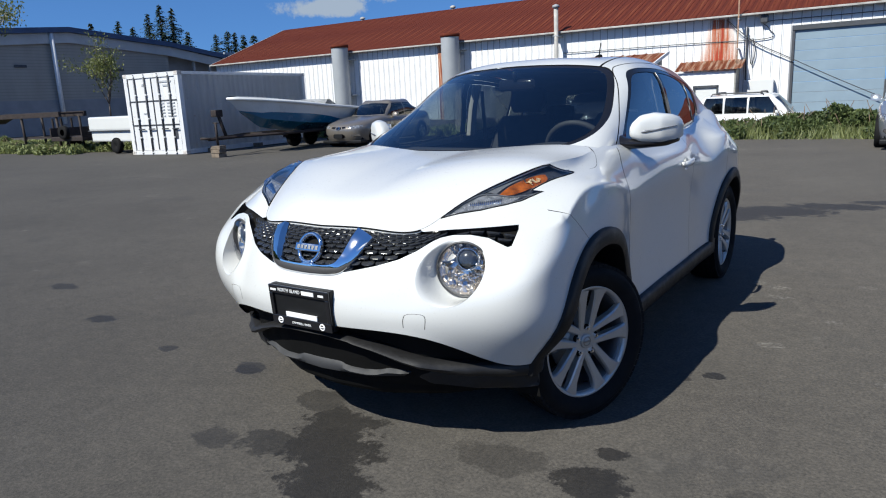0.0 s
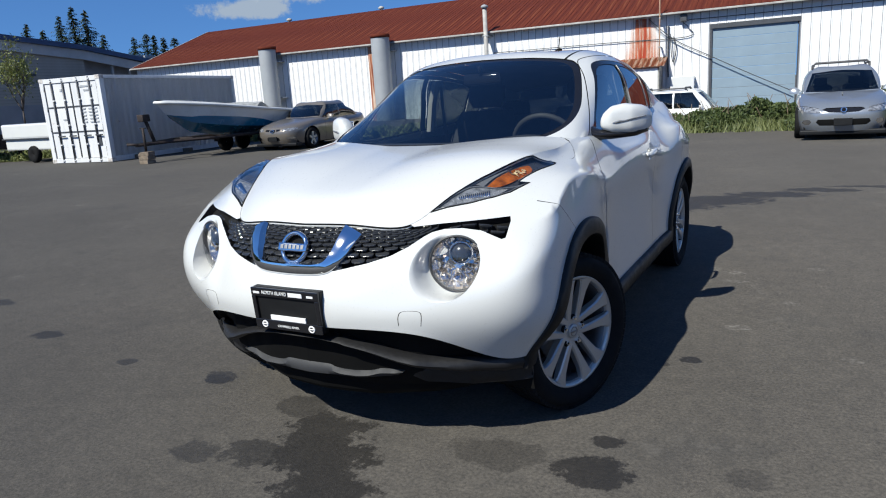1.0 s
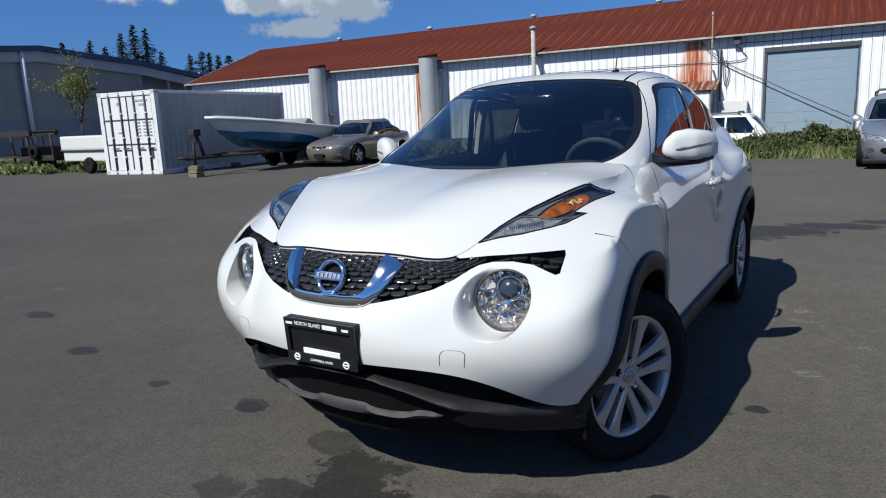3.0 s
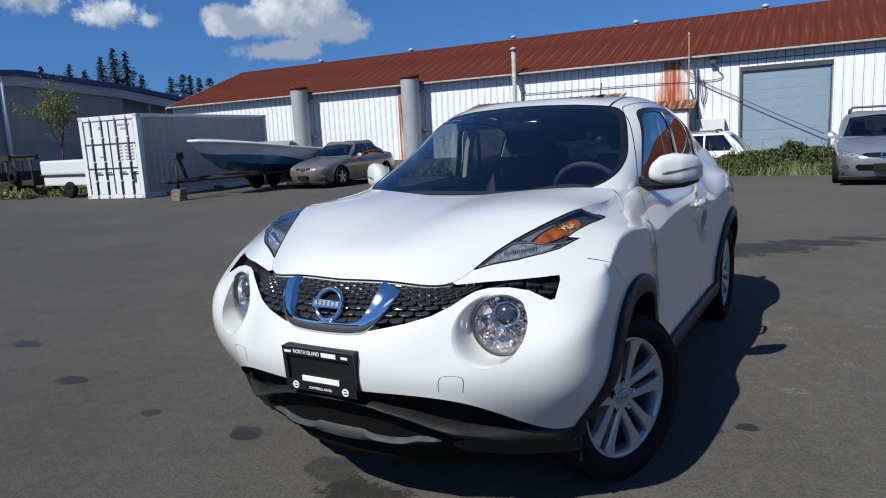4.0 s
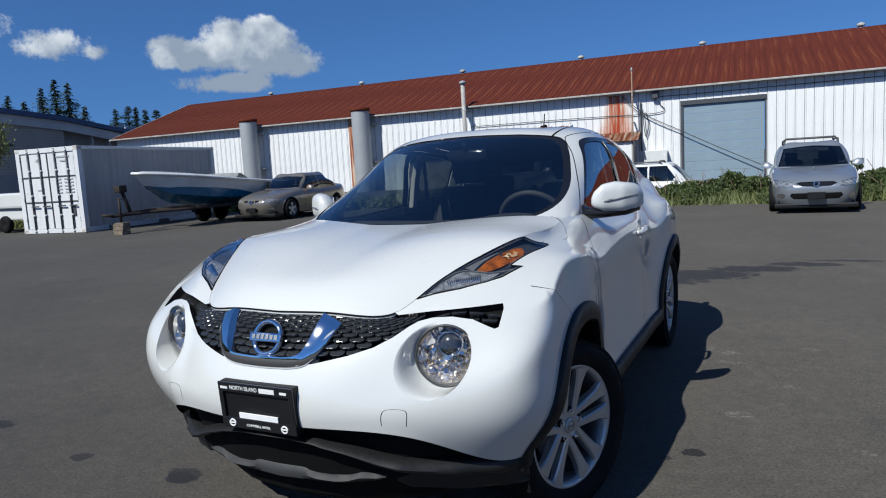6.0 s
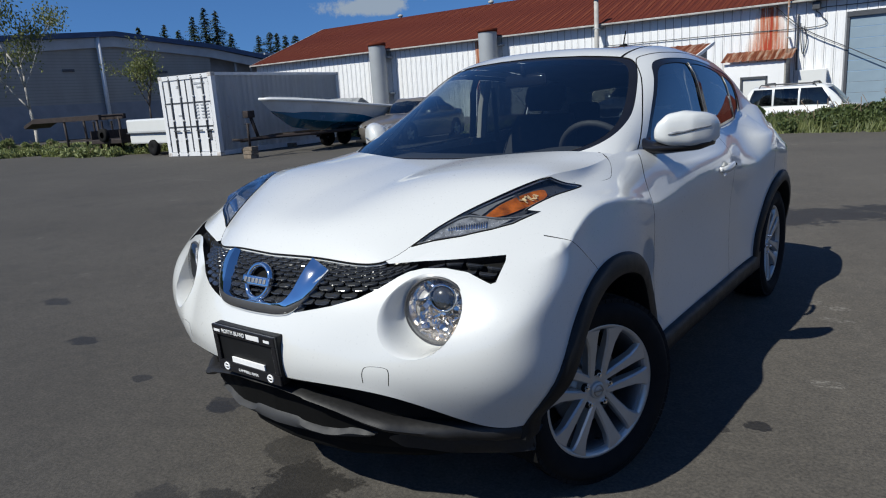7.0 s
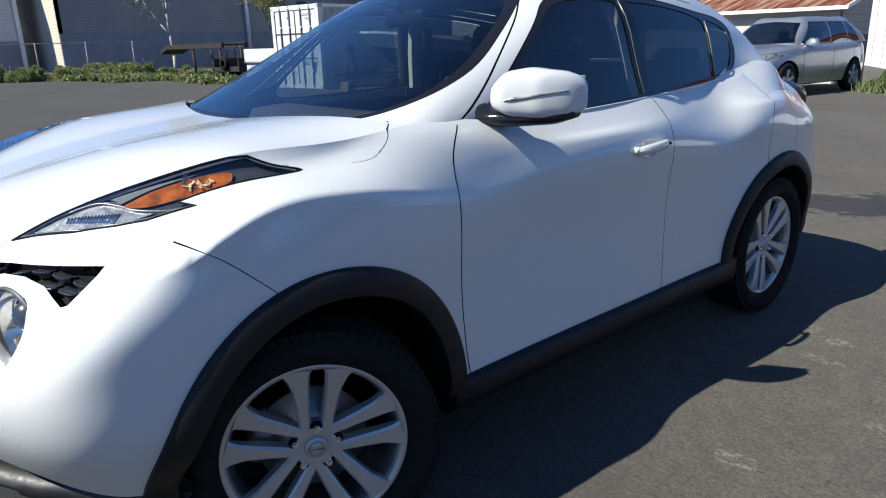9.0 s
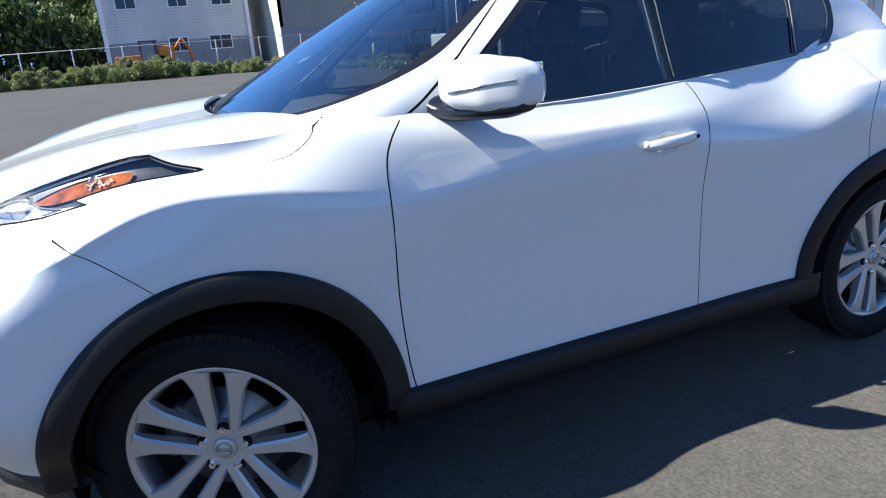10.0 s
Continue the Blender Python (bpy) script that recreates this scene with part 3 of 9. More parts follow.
    deck = lambda pts: skin.find(pts, [0, 1], (0.3, 1.9))

    def circle(cy, cz, r, lo, hi, n=40):
        return [(cy + r * math.cos(radians(a)), cz + r * math.sin(radians(a))) for a in np.linspace(lo, hi, n)]

    # cut-outs
    arch_f = np.concatenate([side(circle(.055, .35, .425, 177, 3, 44)), [[side([(.49, .36)])[0][0], -.05], [side([(-.4, .36)])[0][0], -.05]]])
    arch_r = np.concatenate([side(circle(2.505, .348, .42, 177, 6, 44)), [[side([(2.91, .43)])[0][0], -.05], [side([(2.04, .36)])[0][0], -.05]]])
    grille = nose(dense([(.525, .890), (.63, .894), (.728, .897), (.737, .884), (.743, .836), (.732, .832), (.705, .843), (.66, .862), (.597, .873), (.537, .873), (.50, .865),
                         (.478, .853), (.437, .823), (.384, .796), (.31, .774), (.19, .748)], .03, False))
    grille = np.concatenate([[[-.05, V + .05], [skin.find([(.408, -.577)], [0, 1], (.3, .7))[0][0], V + .05]], nose([(.43, .884)]), grille, [[-.05, grille[-1][1] - .01]]])
    lamp_hole = nose([(.568 + .112 * math.cos(a), .749 + .112 * math.sin(a)) for a in np.linspace(0, math.tau, 40, endpoint=False)])
    lamp_pts = np.concatenate([dense([(.460, -.505), (.494, -.433), (.531, -.357), (.588, -.246), (.634, -.150), (.670, -.067)], .03, False),
                               rounded([(.685, -.028), (.712, .02), (.743, .082), (.738, 0), (.719, -.092), (.699, -.172), (.690, -.208)], 4, False),
                               dense([(.728, -.182), (.686, -.28), (.646, -.334), (.58, -.405), (.512, -.463)], .03, False)])
    headlamp = deck(lamp_pts)
    headlamp[:, 1] = np.minimum(headlamp[:, 1], V - .004)
    cover = nose(rounded([(.433, .56), (.435, .595), (.449, .612), (.498, .611), (.511, .597), (.506, .555)], 5, False))
    # shut lines
    bumper_seam = np.concatenate([side(rounded([(-.262, .934), (-.225, .915), (-.178, .882), (-.100, .812), (-.078, .790)], 8, False))])
    door_front = side(rounded([(.54, .354), (.527, .446), (.518, .62), (.520, .795), (.522, .915), (.534, 1.0), (.562, 1.055), (.60, 1.095)], 8, False))
    door_mid = side(rounded([(1.59, .36), (1.594, .455), (1.595, .635), (1.595, .83), (1.61, .98), (1.605, 1.06), (1.59, 1.1)], 8, False))
    door_rear = side(rounded([(2.335, .765), (2.328, .82), (2.318, .88), (2.322, .95), (2.358, 1.007), (2.385, 1.035)], 8, False))
    tail_seam = side(rounded([(2.60, .79), (2.60, .86), (2.585, .95), (2.56, 1.03)], 8, False))
    gaps = [("gap", strip(l, w)) for l, w in ((bumper_seam, .0016), (door_front, .0042), (door_mid, .0036), (door_rear, .003), (tail_seam, .003), (cover, .0025))]
    front_pts = np.concatenate([[[-.05, -.05]], [[door_front[0][0] - .25, -.05]], bumper_seam[::-1], [[bumper_seam[0][0], V + .05]], [[-.05, V + .05]]])
    fender = np.concatenate([bumper_seam[::-1], [[bumper_seam[0][0], V + .05]], [[door_front[-1][0], V + .05]], door_front[::-1], [[door_front[0][0], -.05], [door_front[0][0] - .3, -.05]]])
    fdoor = np.concatenate([door_front, [[door_front[-1][0], V + .05], [door_mid[-1][0], V + .05]], door_mid[::-1], [[door_mid[0][0], -.05], [door_front[0][0], -.05]]])
    rdoor = np.concatenate([door_mid, [[door_mid[-1][0], V + .05], [door_rear[-1][0], V + .05]], door_rear[::-1], [[door_rear[0][0], -.05], [door_mid[0][0], -.05]]])
    outlines = [("bumper", front_pts), ("fender", fender), ("front_door", fdoor), ("rear_door", rdoor)] + gaps + [
        ("headlamp", headlamp), ("grille", grille), ("hole", lamp_hole), ("hole", arch_f), ("hole", arch_r)]
    uv, tri, names = cut_panels(skin, outlines, [], 0.028)

    shell("front_bumper", skin, uv, tri[names == "bumper"], PAINT_WHITE, car, "white painted front bumper cover", both=True)
    for flip in (False, True):
        shell("front_fender", skin, uv, tri[names == "fender"], PAINT_WHITE, car, "bulging white front fender", flip=flip)
        shell("front_door", skin, uv, tri[names == "front_door"], PAINT_WHITE, car, "closed white front door", flip=flip)
        shell("rear_door", skin, uv, tri[names == "rear_door"], PAINT_WHITE, car, "closed white rear door", flip=flip)
        shell("quarter_panel", skin, uv, tri[names == "body"], PAINT_WHITE, car, "white rear quarter panel with haunch", flip=flip)
    mid_tri = uv[tri].mean(1)
    for line in (bumper_seam, door_front, door_mid, door_rear, tail_seam, cover):
        near = np.array([((line - q) ** 2).sum(1).min() < .02 ** 2 for q in mid_tri]) & (names == "gap")
        for flip in (False, True):
            cut = shell("shut_line", skin, uv, tri[near], GAP_BLACK, car, "dark shut line between panels", lift=-.006, flip=flip)
            # dark tube added to keep the gap's dark line unbroken
            bm = bmesh.new()
            tube(bm, ((skin.at(line) - skin.normal(line) * .0012) * [-1 if flip else 1, 1, 1]).tolist(), .0017 if line is door_front else .0008 if line is bumper_seam else .0012, 5)
            part("seal", bm, GAP_BLACK, cut, "dark tube drawn along the shut line")

    # ---------------- bonnet
    def coons(f, s):
        """Bonnet skin: f from the spine to the edge, s from the nose to the scuttle."""
        front, edge, back, spine = nose_edge(f), side_edge(s), scuttle(f), spine_line(s)
        a, b = 1 - f * f, f * f
        p00, p10, p01, p11 = nose_edge(np.zeros(1)), nose_edge(np.ones(1)), scuttle(np.zeros(1)), scuttle(np.ones(1))
        a, b, s2 = a[:, None], b[:, None], s[:, None]
        return (1 - s2) * front + s2 * back + a * spine + b * edge - (a * (1 - s2) * p00 + b * (1 - s2) * p10 + a * s2 * p01 + b * s2 * p11)

    def along(points):
        p = np.array(points, float)
        k = np.r_[0, np.cumsum(np.linalg.norm(np.diff(p, axis=0), axis=1))]
        k /= k[-1]
        sec = natural_spline(k)
        return lambda q: spline_weights(k, sec, q) @ p

    u_tip = skin.find([(.408, -.577)], [0, 1], (.3, .7))[0][0]
    u_end = skin.find([(.712, .44)], [0, 1], (1.0, 2.2))[0][0]
    nose_edge = lambda f: skin.at(np.stack([f * u_tip, np.full_like(f, V)], 1))
    side_edge = lambda s: skin.at(np.stack([u_tip + s * (u_end - u_tip), np.full_like(s, V)], 1))
    corner = side_edge(np.ones(1))[0]
    scuttle_line = along([(0, .19, 1.112), (.22, .205, 1.113), (.45, .27, 1.116), (.60, .345, 1.118), tuple(corner)])
    scuttle = lambda f: scuttle_line(f)
    nose_c = nose_edge(np.zeros(1))[0]
    spine_line = along([tuple(nose_c), (0, -.60, .957), (0, -.47, 1.008), (0, -.28, 1.052), (0, -.05, 1.088), (0, .19, 1.112)])
    nf, ns = 26, 40
    ff, ss = np.meshgrid(np.linspace(0, 1, nf), np.linspace(0, 1, ns), indexing="ij")
    hood = coons(ff.ravel(), ss.ravel()).reshape(nf, ns, 3)
    crown = 0.024 * np.sin(np.pi * np.clip((ff - .18) / .82, 0, 1)) * np.interp(ss, np.linspace(0, 1, 9), [0, .10, .34, .62, .84, .97, 1.0, .90, .68])
    hood[..., 2] += crown
    bm = bmesh.new()
    whole = np.concatenate([hood[:0:-1] * [-1, 1, 1], hood], 0)
    vs = grid_faces(bm, whole.tolist())
    # folded rim all round
    rim = [v for v in vs[0]] + [r[-1] for r in vs[1:]] + [v for v in vs[-1][-2::-1]] + [r[0] for r in vs[-2:0:-1]]
    low_rim = [bm.verts.new(v.co + Vector((0, 0, -.012))) for v in rim]
    for k in range(len(rim)):
        bm.faces.new((rim[k], low_rim[k], low_rim[(k + 1) % len(rim)], rim[(k + 1) % len(rim)]))
    bmesh.ops.recalc_face_normals(bm, faces=bm.faces)
    bonnet = part("bonnet", bm, PAINT_WHITE, car, "smooth white domed bonnet")
    bonnet.data.set_sharp_from_angle(angle=radians(40))
    # dark gap below the bonnet's rim
    bm = bmesh.new()
    for sx in (1, -1):
        q = np.linspace(0, 1, 40)
        flank = side_edge(q)[1:]
        flank = flank[flank[:, 1] < -.06]
        edge = np.concatenate([nose_edge(q), flank]) * [sx, 1, 1]
        tube(bm, [Vector(p) + Vector((0, 0, -.0035)) for p in edge], .0032, 6)
        on_wing = side(rounded([(.084, 1.033), (.175, 1.037), (.249, 1.038), (.289, 1.044), (.322, 1.058), (.348, 1.074), (.364, 1.089)], 6, False))
        flat = hood.reshape(-1, 3)
        turn_up = rounded([(.706, .372), (.693, .386), (.674, .401), (.652, .413)], 5, False)
        turn_up = np.array([(x, y, flat[((flat[:, :2] - (x, y)) ** 2).sum(1).argsort()[:4]][:, 2].mean() + .0004) for x, y in turn_up])
        edge = np.concatenate([skin.at(on_wing) - skin.normal(on_wing) * .0012, turn_up]) * [sx, 1, 1]
        tube(bm, edge.tolist(), .0018, 6)
    part("bonnet_gap", bm, GAP_BLACK, car, "dark gap round the bonnet")

    # ---------------- greenhouse
    def belt_at(y):
        u = np.linspace(.6, skin.length - .4, 800)
        p = skin.at(np.stack([u, np.full_like(u, skin.height)], 1))
        k = np.abs(p[:, 1] - y).argmin()
        return (p[k, 0] - .002, p[k, 1], p[k, 2] - .005)

    g0 = [(0, .21, 1.106), (.3, .235, 1.108), (.55, .315, 1.112)] + [belt_at(y) for y in (.455, .68, 1.1, 1.58, 2.05, 2.42, 2.80)] + [(.3, 2.98, 1.05), (0, 3.0, 1.05)]
    g1 = [(0, .56, 1.30), (.29, .585, 1.298), (.52, .69, 1.292), (.617, .80, 1.29), (.672, .92, 1.285), (.698, 1.17, 1.28), (.702, 1.58, 1.282), (.685, 2.0, 1.282),
          (.645, 2.34, 1.29), (.55, 2.76, 1.26), (.28, 2.86, 1.25), (0, 2.88, 1.25)]
    g2 = [(0, .94, 1.495), (.27, .962, 1.488), (.455, 1.02, 1.47), (.548, 1.07, 1.455), (.600, 1.14, 1.452), (.632, 1.27, 1.455), (.640, 1.58, 1.455), (.622, 1.95, 1.43),
          (.590, 2.28, 1.410), (.50, 2.62, 1.365), (.26, 2.72, 1.375), (0, 2.74, 1.378)]
    g3 = [(0, 1.06, 1.538), (.25, 1.07, 1.532), (.425, 1.115, 1.515), (.50, 1.165, 1.507), (.545, 1.225, 1.508), (.570, 1.35, 1.515), (.575, 1.6, 1.516), (.56, 1.95, 1.492),
          (.535, 2.26, 1.468), (.45, 2.58, 1.405), (.24, 2.68, 1.412), (0, 2.7, 1.415)]
    g4 = [(0, 1.2, 1.560), (.14, 1.21, 1.559), (.25, 1.24, 1.556), (.30, 1.29, 1.553), (.32, 1.35, 1.555), (.33, 1.45, 1.560), (.33, 1.65, 1.560), (.32, 1.9, 1.541),
          (.30, 2.15, 1.508), (.24, 2.45, 1.455), (.12, 2.53, 1.448), (0, 2.55, 1.447)]
    g5 = [(0, 1.36, 1.572), (0, 1.365, 1.572), (0, 1.38, 1.572), (0, 1.4, 1.572), (0, 1.43, 1.572), (0, 1.5, 1.573), (0, 1.65, 1.572), (0, 1.85, 1.556),
          (0, 2.05, 1.532), (0, 2.3, 1.492), (0, 2.34, 1.485), (0, 2.36, 1.482)]
    top = Loft([g0, g1, g2, g3, g4, g5])
    TU = top.length
    tside = lambda pts: top.find(pts, [1, 2], (top.ku[5], TU - .5))
    tnose = lambda pts: top.find(pts, [0, 2], (0, 1.1))
    screen = tnose(rounded([(.30, 1.118), (.48, 1.123), (.575, 1.137), (.628, 1.172), (.632, 1.225), (.603, 1.305), (.56, 1.395), (.515, 1.452), (.445, 1.482), (.30, 1.499)], 5, False))
    screen = np.concatenate([[[-.05, tnose([(.0, 1.117)])[0][1]], [.1, tnose([(.1, 1.117)])[0][1]]], screen, [[.1, tnose([(.1, 1.508)])[0][1]], [-.05, tnose([(.0, 1.510)])[0][1]]]])
    black_band = tnose(rounded([(.30, 1.109), (.50, 1.114), (.60, 1.127), (.652, 1.165), (.656, 1.225), (.624, 1.315), (.578, 1.412), (.525, 1.473), (.45, 1.497), (.30, 1.513)], 5, False))
    black_band = np.concatenate([[[-.05, .0], [.1, .0]], black_band, [[.1, tnose([(.1, 1.521)])[0][1]], [-.05, tnose([(.0, 1.523)])[0][1]]]])
    frame_side = tside(rounded([(.712, 1.10), (.795, 1.172), (.91, 1.27), (1.04, 1.38), (1.12, 1.445), (1.20, 1.472), (1.35, 1.48), (1.6, 1.474), (1.85, 1.454), (2.1, 1.422), (2.29, 1.397), (2.378, 1.350),
                                (2.388, 1.255), (2.338, 1.172), (2.25, 1.142), (2.1, 1.134), (1.6, 1.107), (1.2, 1.089), (.9, 1.084)], 4))
    win_front = tside(rounded([(.80, 1.112), (.835, 1.175), (.94, 1.27), (1.06, 1.375), (1.135, 1.428), (1.22, 1.452), (1.36, 1.458), (1.455, 1.452), (1.475, 1.43), (1.53, 1.135), (1.515, 1.117), (1.2, 1.103), (.9, 1.098)], 4))
    win_rear = tside(rounded([(1.60, 1.135), (1.585, 1.25), (1.545, 1.43), (1.57, 1.45), (1.8, 1.438), (2.0, 1.414), (2.11, 1.388), (2.132, 1.35), (2.125, 1.17), (2.105, 1.152), (1.9, 1.140), (1.64, 1.124)], 4))
    win_quarter = tside(rounded([(2.155, 1.17), (2.168, 1.372), (2.19, 1.384), (2.285, 1.366), (2.352, 1.328), (2.358, 1.258), (2.31, 1.187), (2.25, 1.16), (2.18, 1.155)], 4))
    rear_glass = top.find(rounded([(.45, 1.13), (.50, 1.20), (.44, 1.33), (.30, 1.36)], 6, False), [0, 2], (TU - .9, TU))
    rear_glass = np.concatenate([[[TU + .05, rear_glass[0][1]]], rear_glass, [[TU + .05, rear_glass[-1][1] + .01]]])
    ditch = top.find(rounded([(.468, 1.085), (.475, 1.3), (.478, 1.6), (.47, 2.0), (.44, 2.3), (.40, 2.5)], 8, False), [0, 1], (.3, TU - .4))
    pillar_seam = tside(rounded([(.62, 1.10), (.68, 1.135), (.76, 1.195), (.86, 1.28), (.99, 1.39), (1.08, 1.462), (1.17, 1.495), (1.35, 1.508), (1.7, 1.50), (2.1, 1.455)], 6, False))
    outl = [("band", black_band), ("screen", screen), ("frame", frame_side), ("win_front", win_front), ("win_rear", win_rear), ("win_quarter", win_quarter),
            ("rear_glass", rear_glass), ("gap", strip(ditch, .012)), ("seam", strip(pillar_seam, .006))]
    uv2, tri2, nm2 = cut_panels(top, outl, [], 0.03)
    shell("roof", top, uv2, tri2[nm2 == "body"], PAINT_WHITE, car, "white roof with pillars", both=True)
    for flip in (False, True):
        shell("roof_ditch", top, uv2, tri2[nm2 == "gap"], GAP_BLACK, car, "black roof ditch strip", lift=-.005, flip=flip)
        shell("pillar_seam", top, uv2, tri2[nm2 == "seam"], GAP_BLACK, car, "dark seam along the pillar", lift=-.005, flip=flip)
    shell("screen_surround", top, uv2, tri2[nm2 == "band"], GLOSS_BLACK, car, "black border round the windscreen", lift=-.004, both=True)
    ws = shell("windscreen", top, uv2, tri2[nm2 == "screen"], TINTED, car, "raked tinted windscreen", lift=-.003, both=True)
    rg = shell("rear_window", top, uv2, tri2[nm2 == "rear_glass"], DARK_TINT, car, "dark rear window", lift=-.003, both=True)
    panes = [ws, rg]
    for flip in (False, True):
        shell("window_frame", top, uv2, tri2[nm2 == "frame"], GLOSS_BLACK, car, "black window surround", lift=-.002, flip=flip)
        panes.append(shell("front_side_window", top, uv2, tri2[nm2 == "win_front"], TINTED, car, "tinted front door window", lift=-.006, flip=flip))
        panes.append(shell("rear_side_window", top, uv2, tri2[nm2 == "win_rear"], DARK_TINT, car, "dark rear door window", lift=-.006, flip=flip))
        panes.append(shell("quarter_window", top, uv2, tri2[nm2 == "win_quarter"], DARK_TINT, car, "small dark quarter window", lift=-.006, flip=flip))
    # shading normals of the side panes are bent to mirror sky, not the roof
    for p in panes:
        if p.name.split(".")[0] in ("front_side_window", "rear_side_window", "quarter_window"):
            side_sign = 1 if p.data.vertices[0].co.x > 0 else -1
            p.data.normals_split_custom_set_from_vertices([tuple((Vector((side_sign * .91, .0, .41)) * .8 + w.normal * .2).normalized()) for w in p.data.vertices])
    for p in panes:
        p.visible_shadow = p.name.split(".")[0] not in ("windscreen", "front_side_window")
    return car, skin, top, dict(uv=uv, tri=tri, names=names, nose=nose, side=side, deck=deck, tside=tside, tnose=tnose, arch_f=arch_f, arch_r=arch_r, grille=grille,
                                headlamp=headlamp, u_tip=u_tip, u_end=u_end, scuttle=scuttle, side_edge=side_edge, nose_edge=nose_edge)


CAR, SKIN, TOP, INFO = crossover()

# ---------------------------------------------------------------- the crossover's fittings
def skin_patch(name, outline_uv, material, parent, label="", lift=0.004, step=0.02, flip=False, skin=None):
    """A sheet that follows the body within an outline."""
    skin = skin or SKIN
    o = np.asarray(outline_uv)
    lo, hi = o.min(0), o.max(0)
    u, v = np.meshgrid(np.arange(lo[0], hi[0], step), np.arange(lo[1], hi[1], step), indexing="ij")
    free = np.stack([u.ravel(), v.ravel()], 1)
    free = free[inside(free, o)]
    far = np.array([((o - q) ** 2).sum(1).min() for q in free]) > (0.45 * step) ** 2 if len(free) else np.zeros(0, bool)
    pts = [Vector(q) for q in o] + [Vector(q) for q in free[far]]
    n = len(o)
    vs, _, fs, _, _, _ = geometry.delaunay_2d_cdt(pts, [(k, (k + 1) % n) for k in range(n)], [], 1, 1e-5)
    uv, tri = np.array([tuple(q) for q in vs]), np.array([tuple(f) for f in fs])
    tri = tri[inside(uv[tri].mean(1), o)]
    return shell(name, skin, uv, tri, material, parent, label, lift=lift, flip=flip)


def loft_rows(name, rows, material, parent, label="", flip=False, both=False, caps=True, apart=False):
    """A skin over rows of points; both builds the mirrored side into the same mesh, apart as a part of its own."""
    if apart:
        loft_rows(name, rows, material, parent, label, caps=caps)
        return loft_rows(name, rows, material, parent, label, flip=True, caps=caps)
    bm = bmesh.new()
    sets = [rows]
    if flip:
        sets = [[[(-p[0], p[1], p[2]) for p in r] for r in rows]]
    if both:
        sets.append([[(-p[0], p[1], p[2]) for p in r] for r in rows])
    for rr in sets:
        vs = grid_faces(bm, rr)
        if caps and len(rr[0]) > 2:
            for end in (vs[0], vs[-1]):
                if (Vector(end[0].co) - Vector(end[-1].co)).length > 1e-6:
                    bm.faces.new(end)
    bmesh.ops.recalc_face_normals(bm, faces=bm.faces)
    ob = part(name, bm, material, parent, label)
    ob.data.set_sharp_from_angle(angle=radians(45))
    return ob


def wheel_arches(car):
    """Black moulded flares round the four arches."""
    for cy, cz, r0, r1, a0, a1, hole in ((.055, .35, .388, .464, -5, 184, "f"), (2.505, .348, .384, .455, -4, 190, "r")):
        for flip in (False, True):
            rows = []
            for a in np.linspace(a1, a0, 56):
                c, s = math.cos(radians(a)), math.sin(radians(a))
                edge = (cy + r1 * c, cz + r1 * s)
                z = max(edge[1], .36 if hole == "f" else .38)
                q = SKIN.find([(edge[0], z)], [1, 2], (.6, SKIN.length - .5))[0]
                x = SKIN.at([q])[0][0]
                if edge[1] < .36:
                    x -= (.36 - edge[1]) * .25
                row = []
                for r, dx in ((r1, -.008), (r1 - .002, .010), (r1 - .012, .018), (r0 + .022, .024), (r0 + .004, .020), (r0, .008), (r0 + .002, -.05), (r0 + .005, -.14)):
                    row.append((x + dx, cy + r * c, cz + r * s))
                rows.append(row)
            loft_rows("wheel_arch_flare", rows, BLACK_PLASTIC, car, "matt black plastic wheel arch flare", flip=flip, caps=False)
            # dark liner
            bm = bmesh.new()
            rings = []
            for a in np.linspace(-20, 200, 36):
                c, s = math.cos(radians(a)), math.sin(radians(a))
                rings.append([(x0, cy + r * c, cz + r * s) for x0, r in ((.78, r0 + .03), (.60, r0 + .03), (.52, r0 - .02), (.50, .02))])
            if flip:
                rings = [[(-p[0], p[1], p[2]) for p in r] for r in rings]
            grid_faces(bm, rings)
            part("wheel_arch_liner", bm, GAP_BLACK, car, "black wheel arch liner")


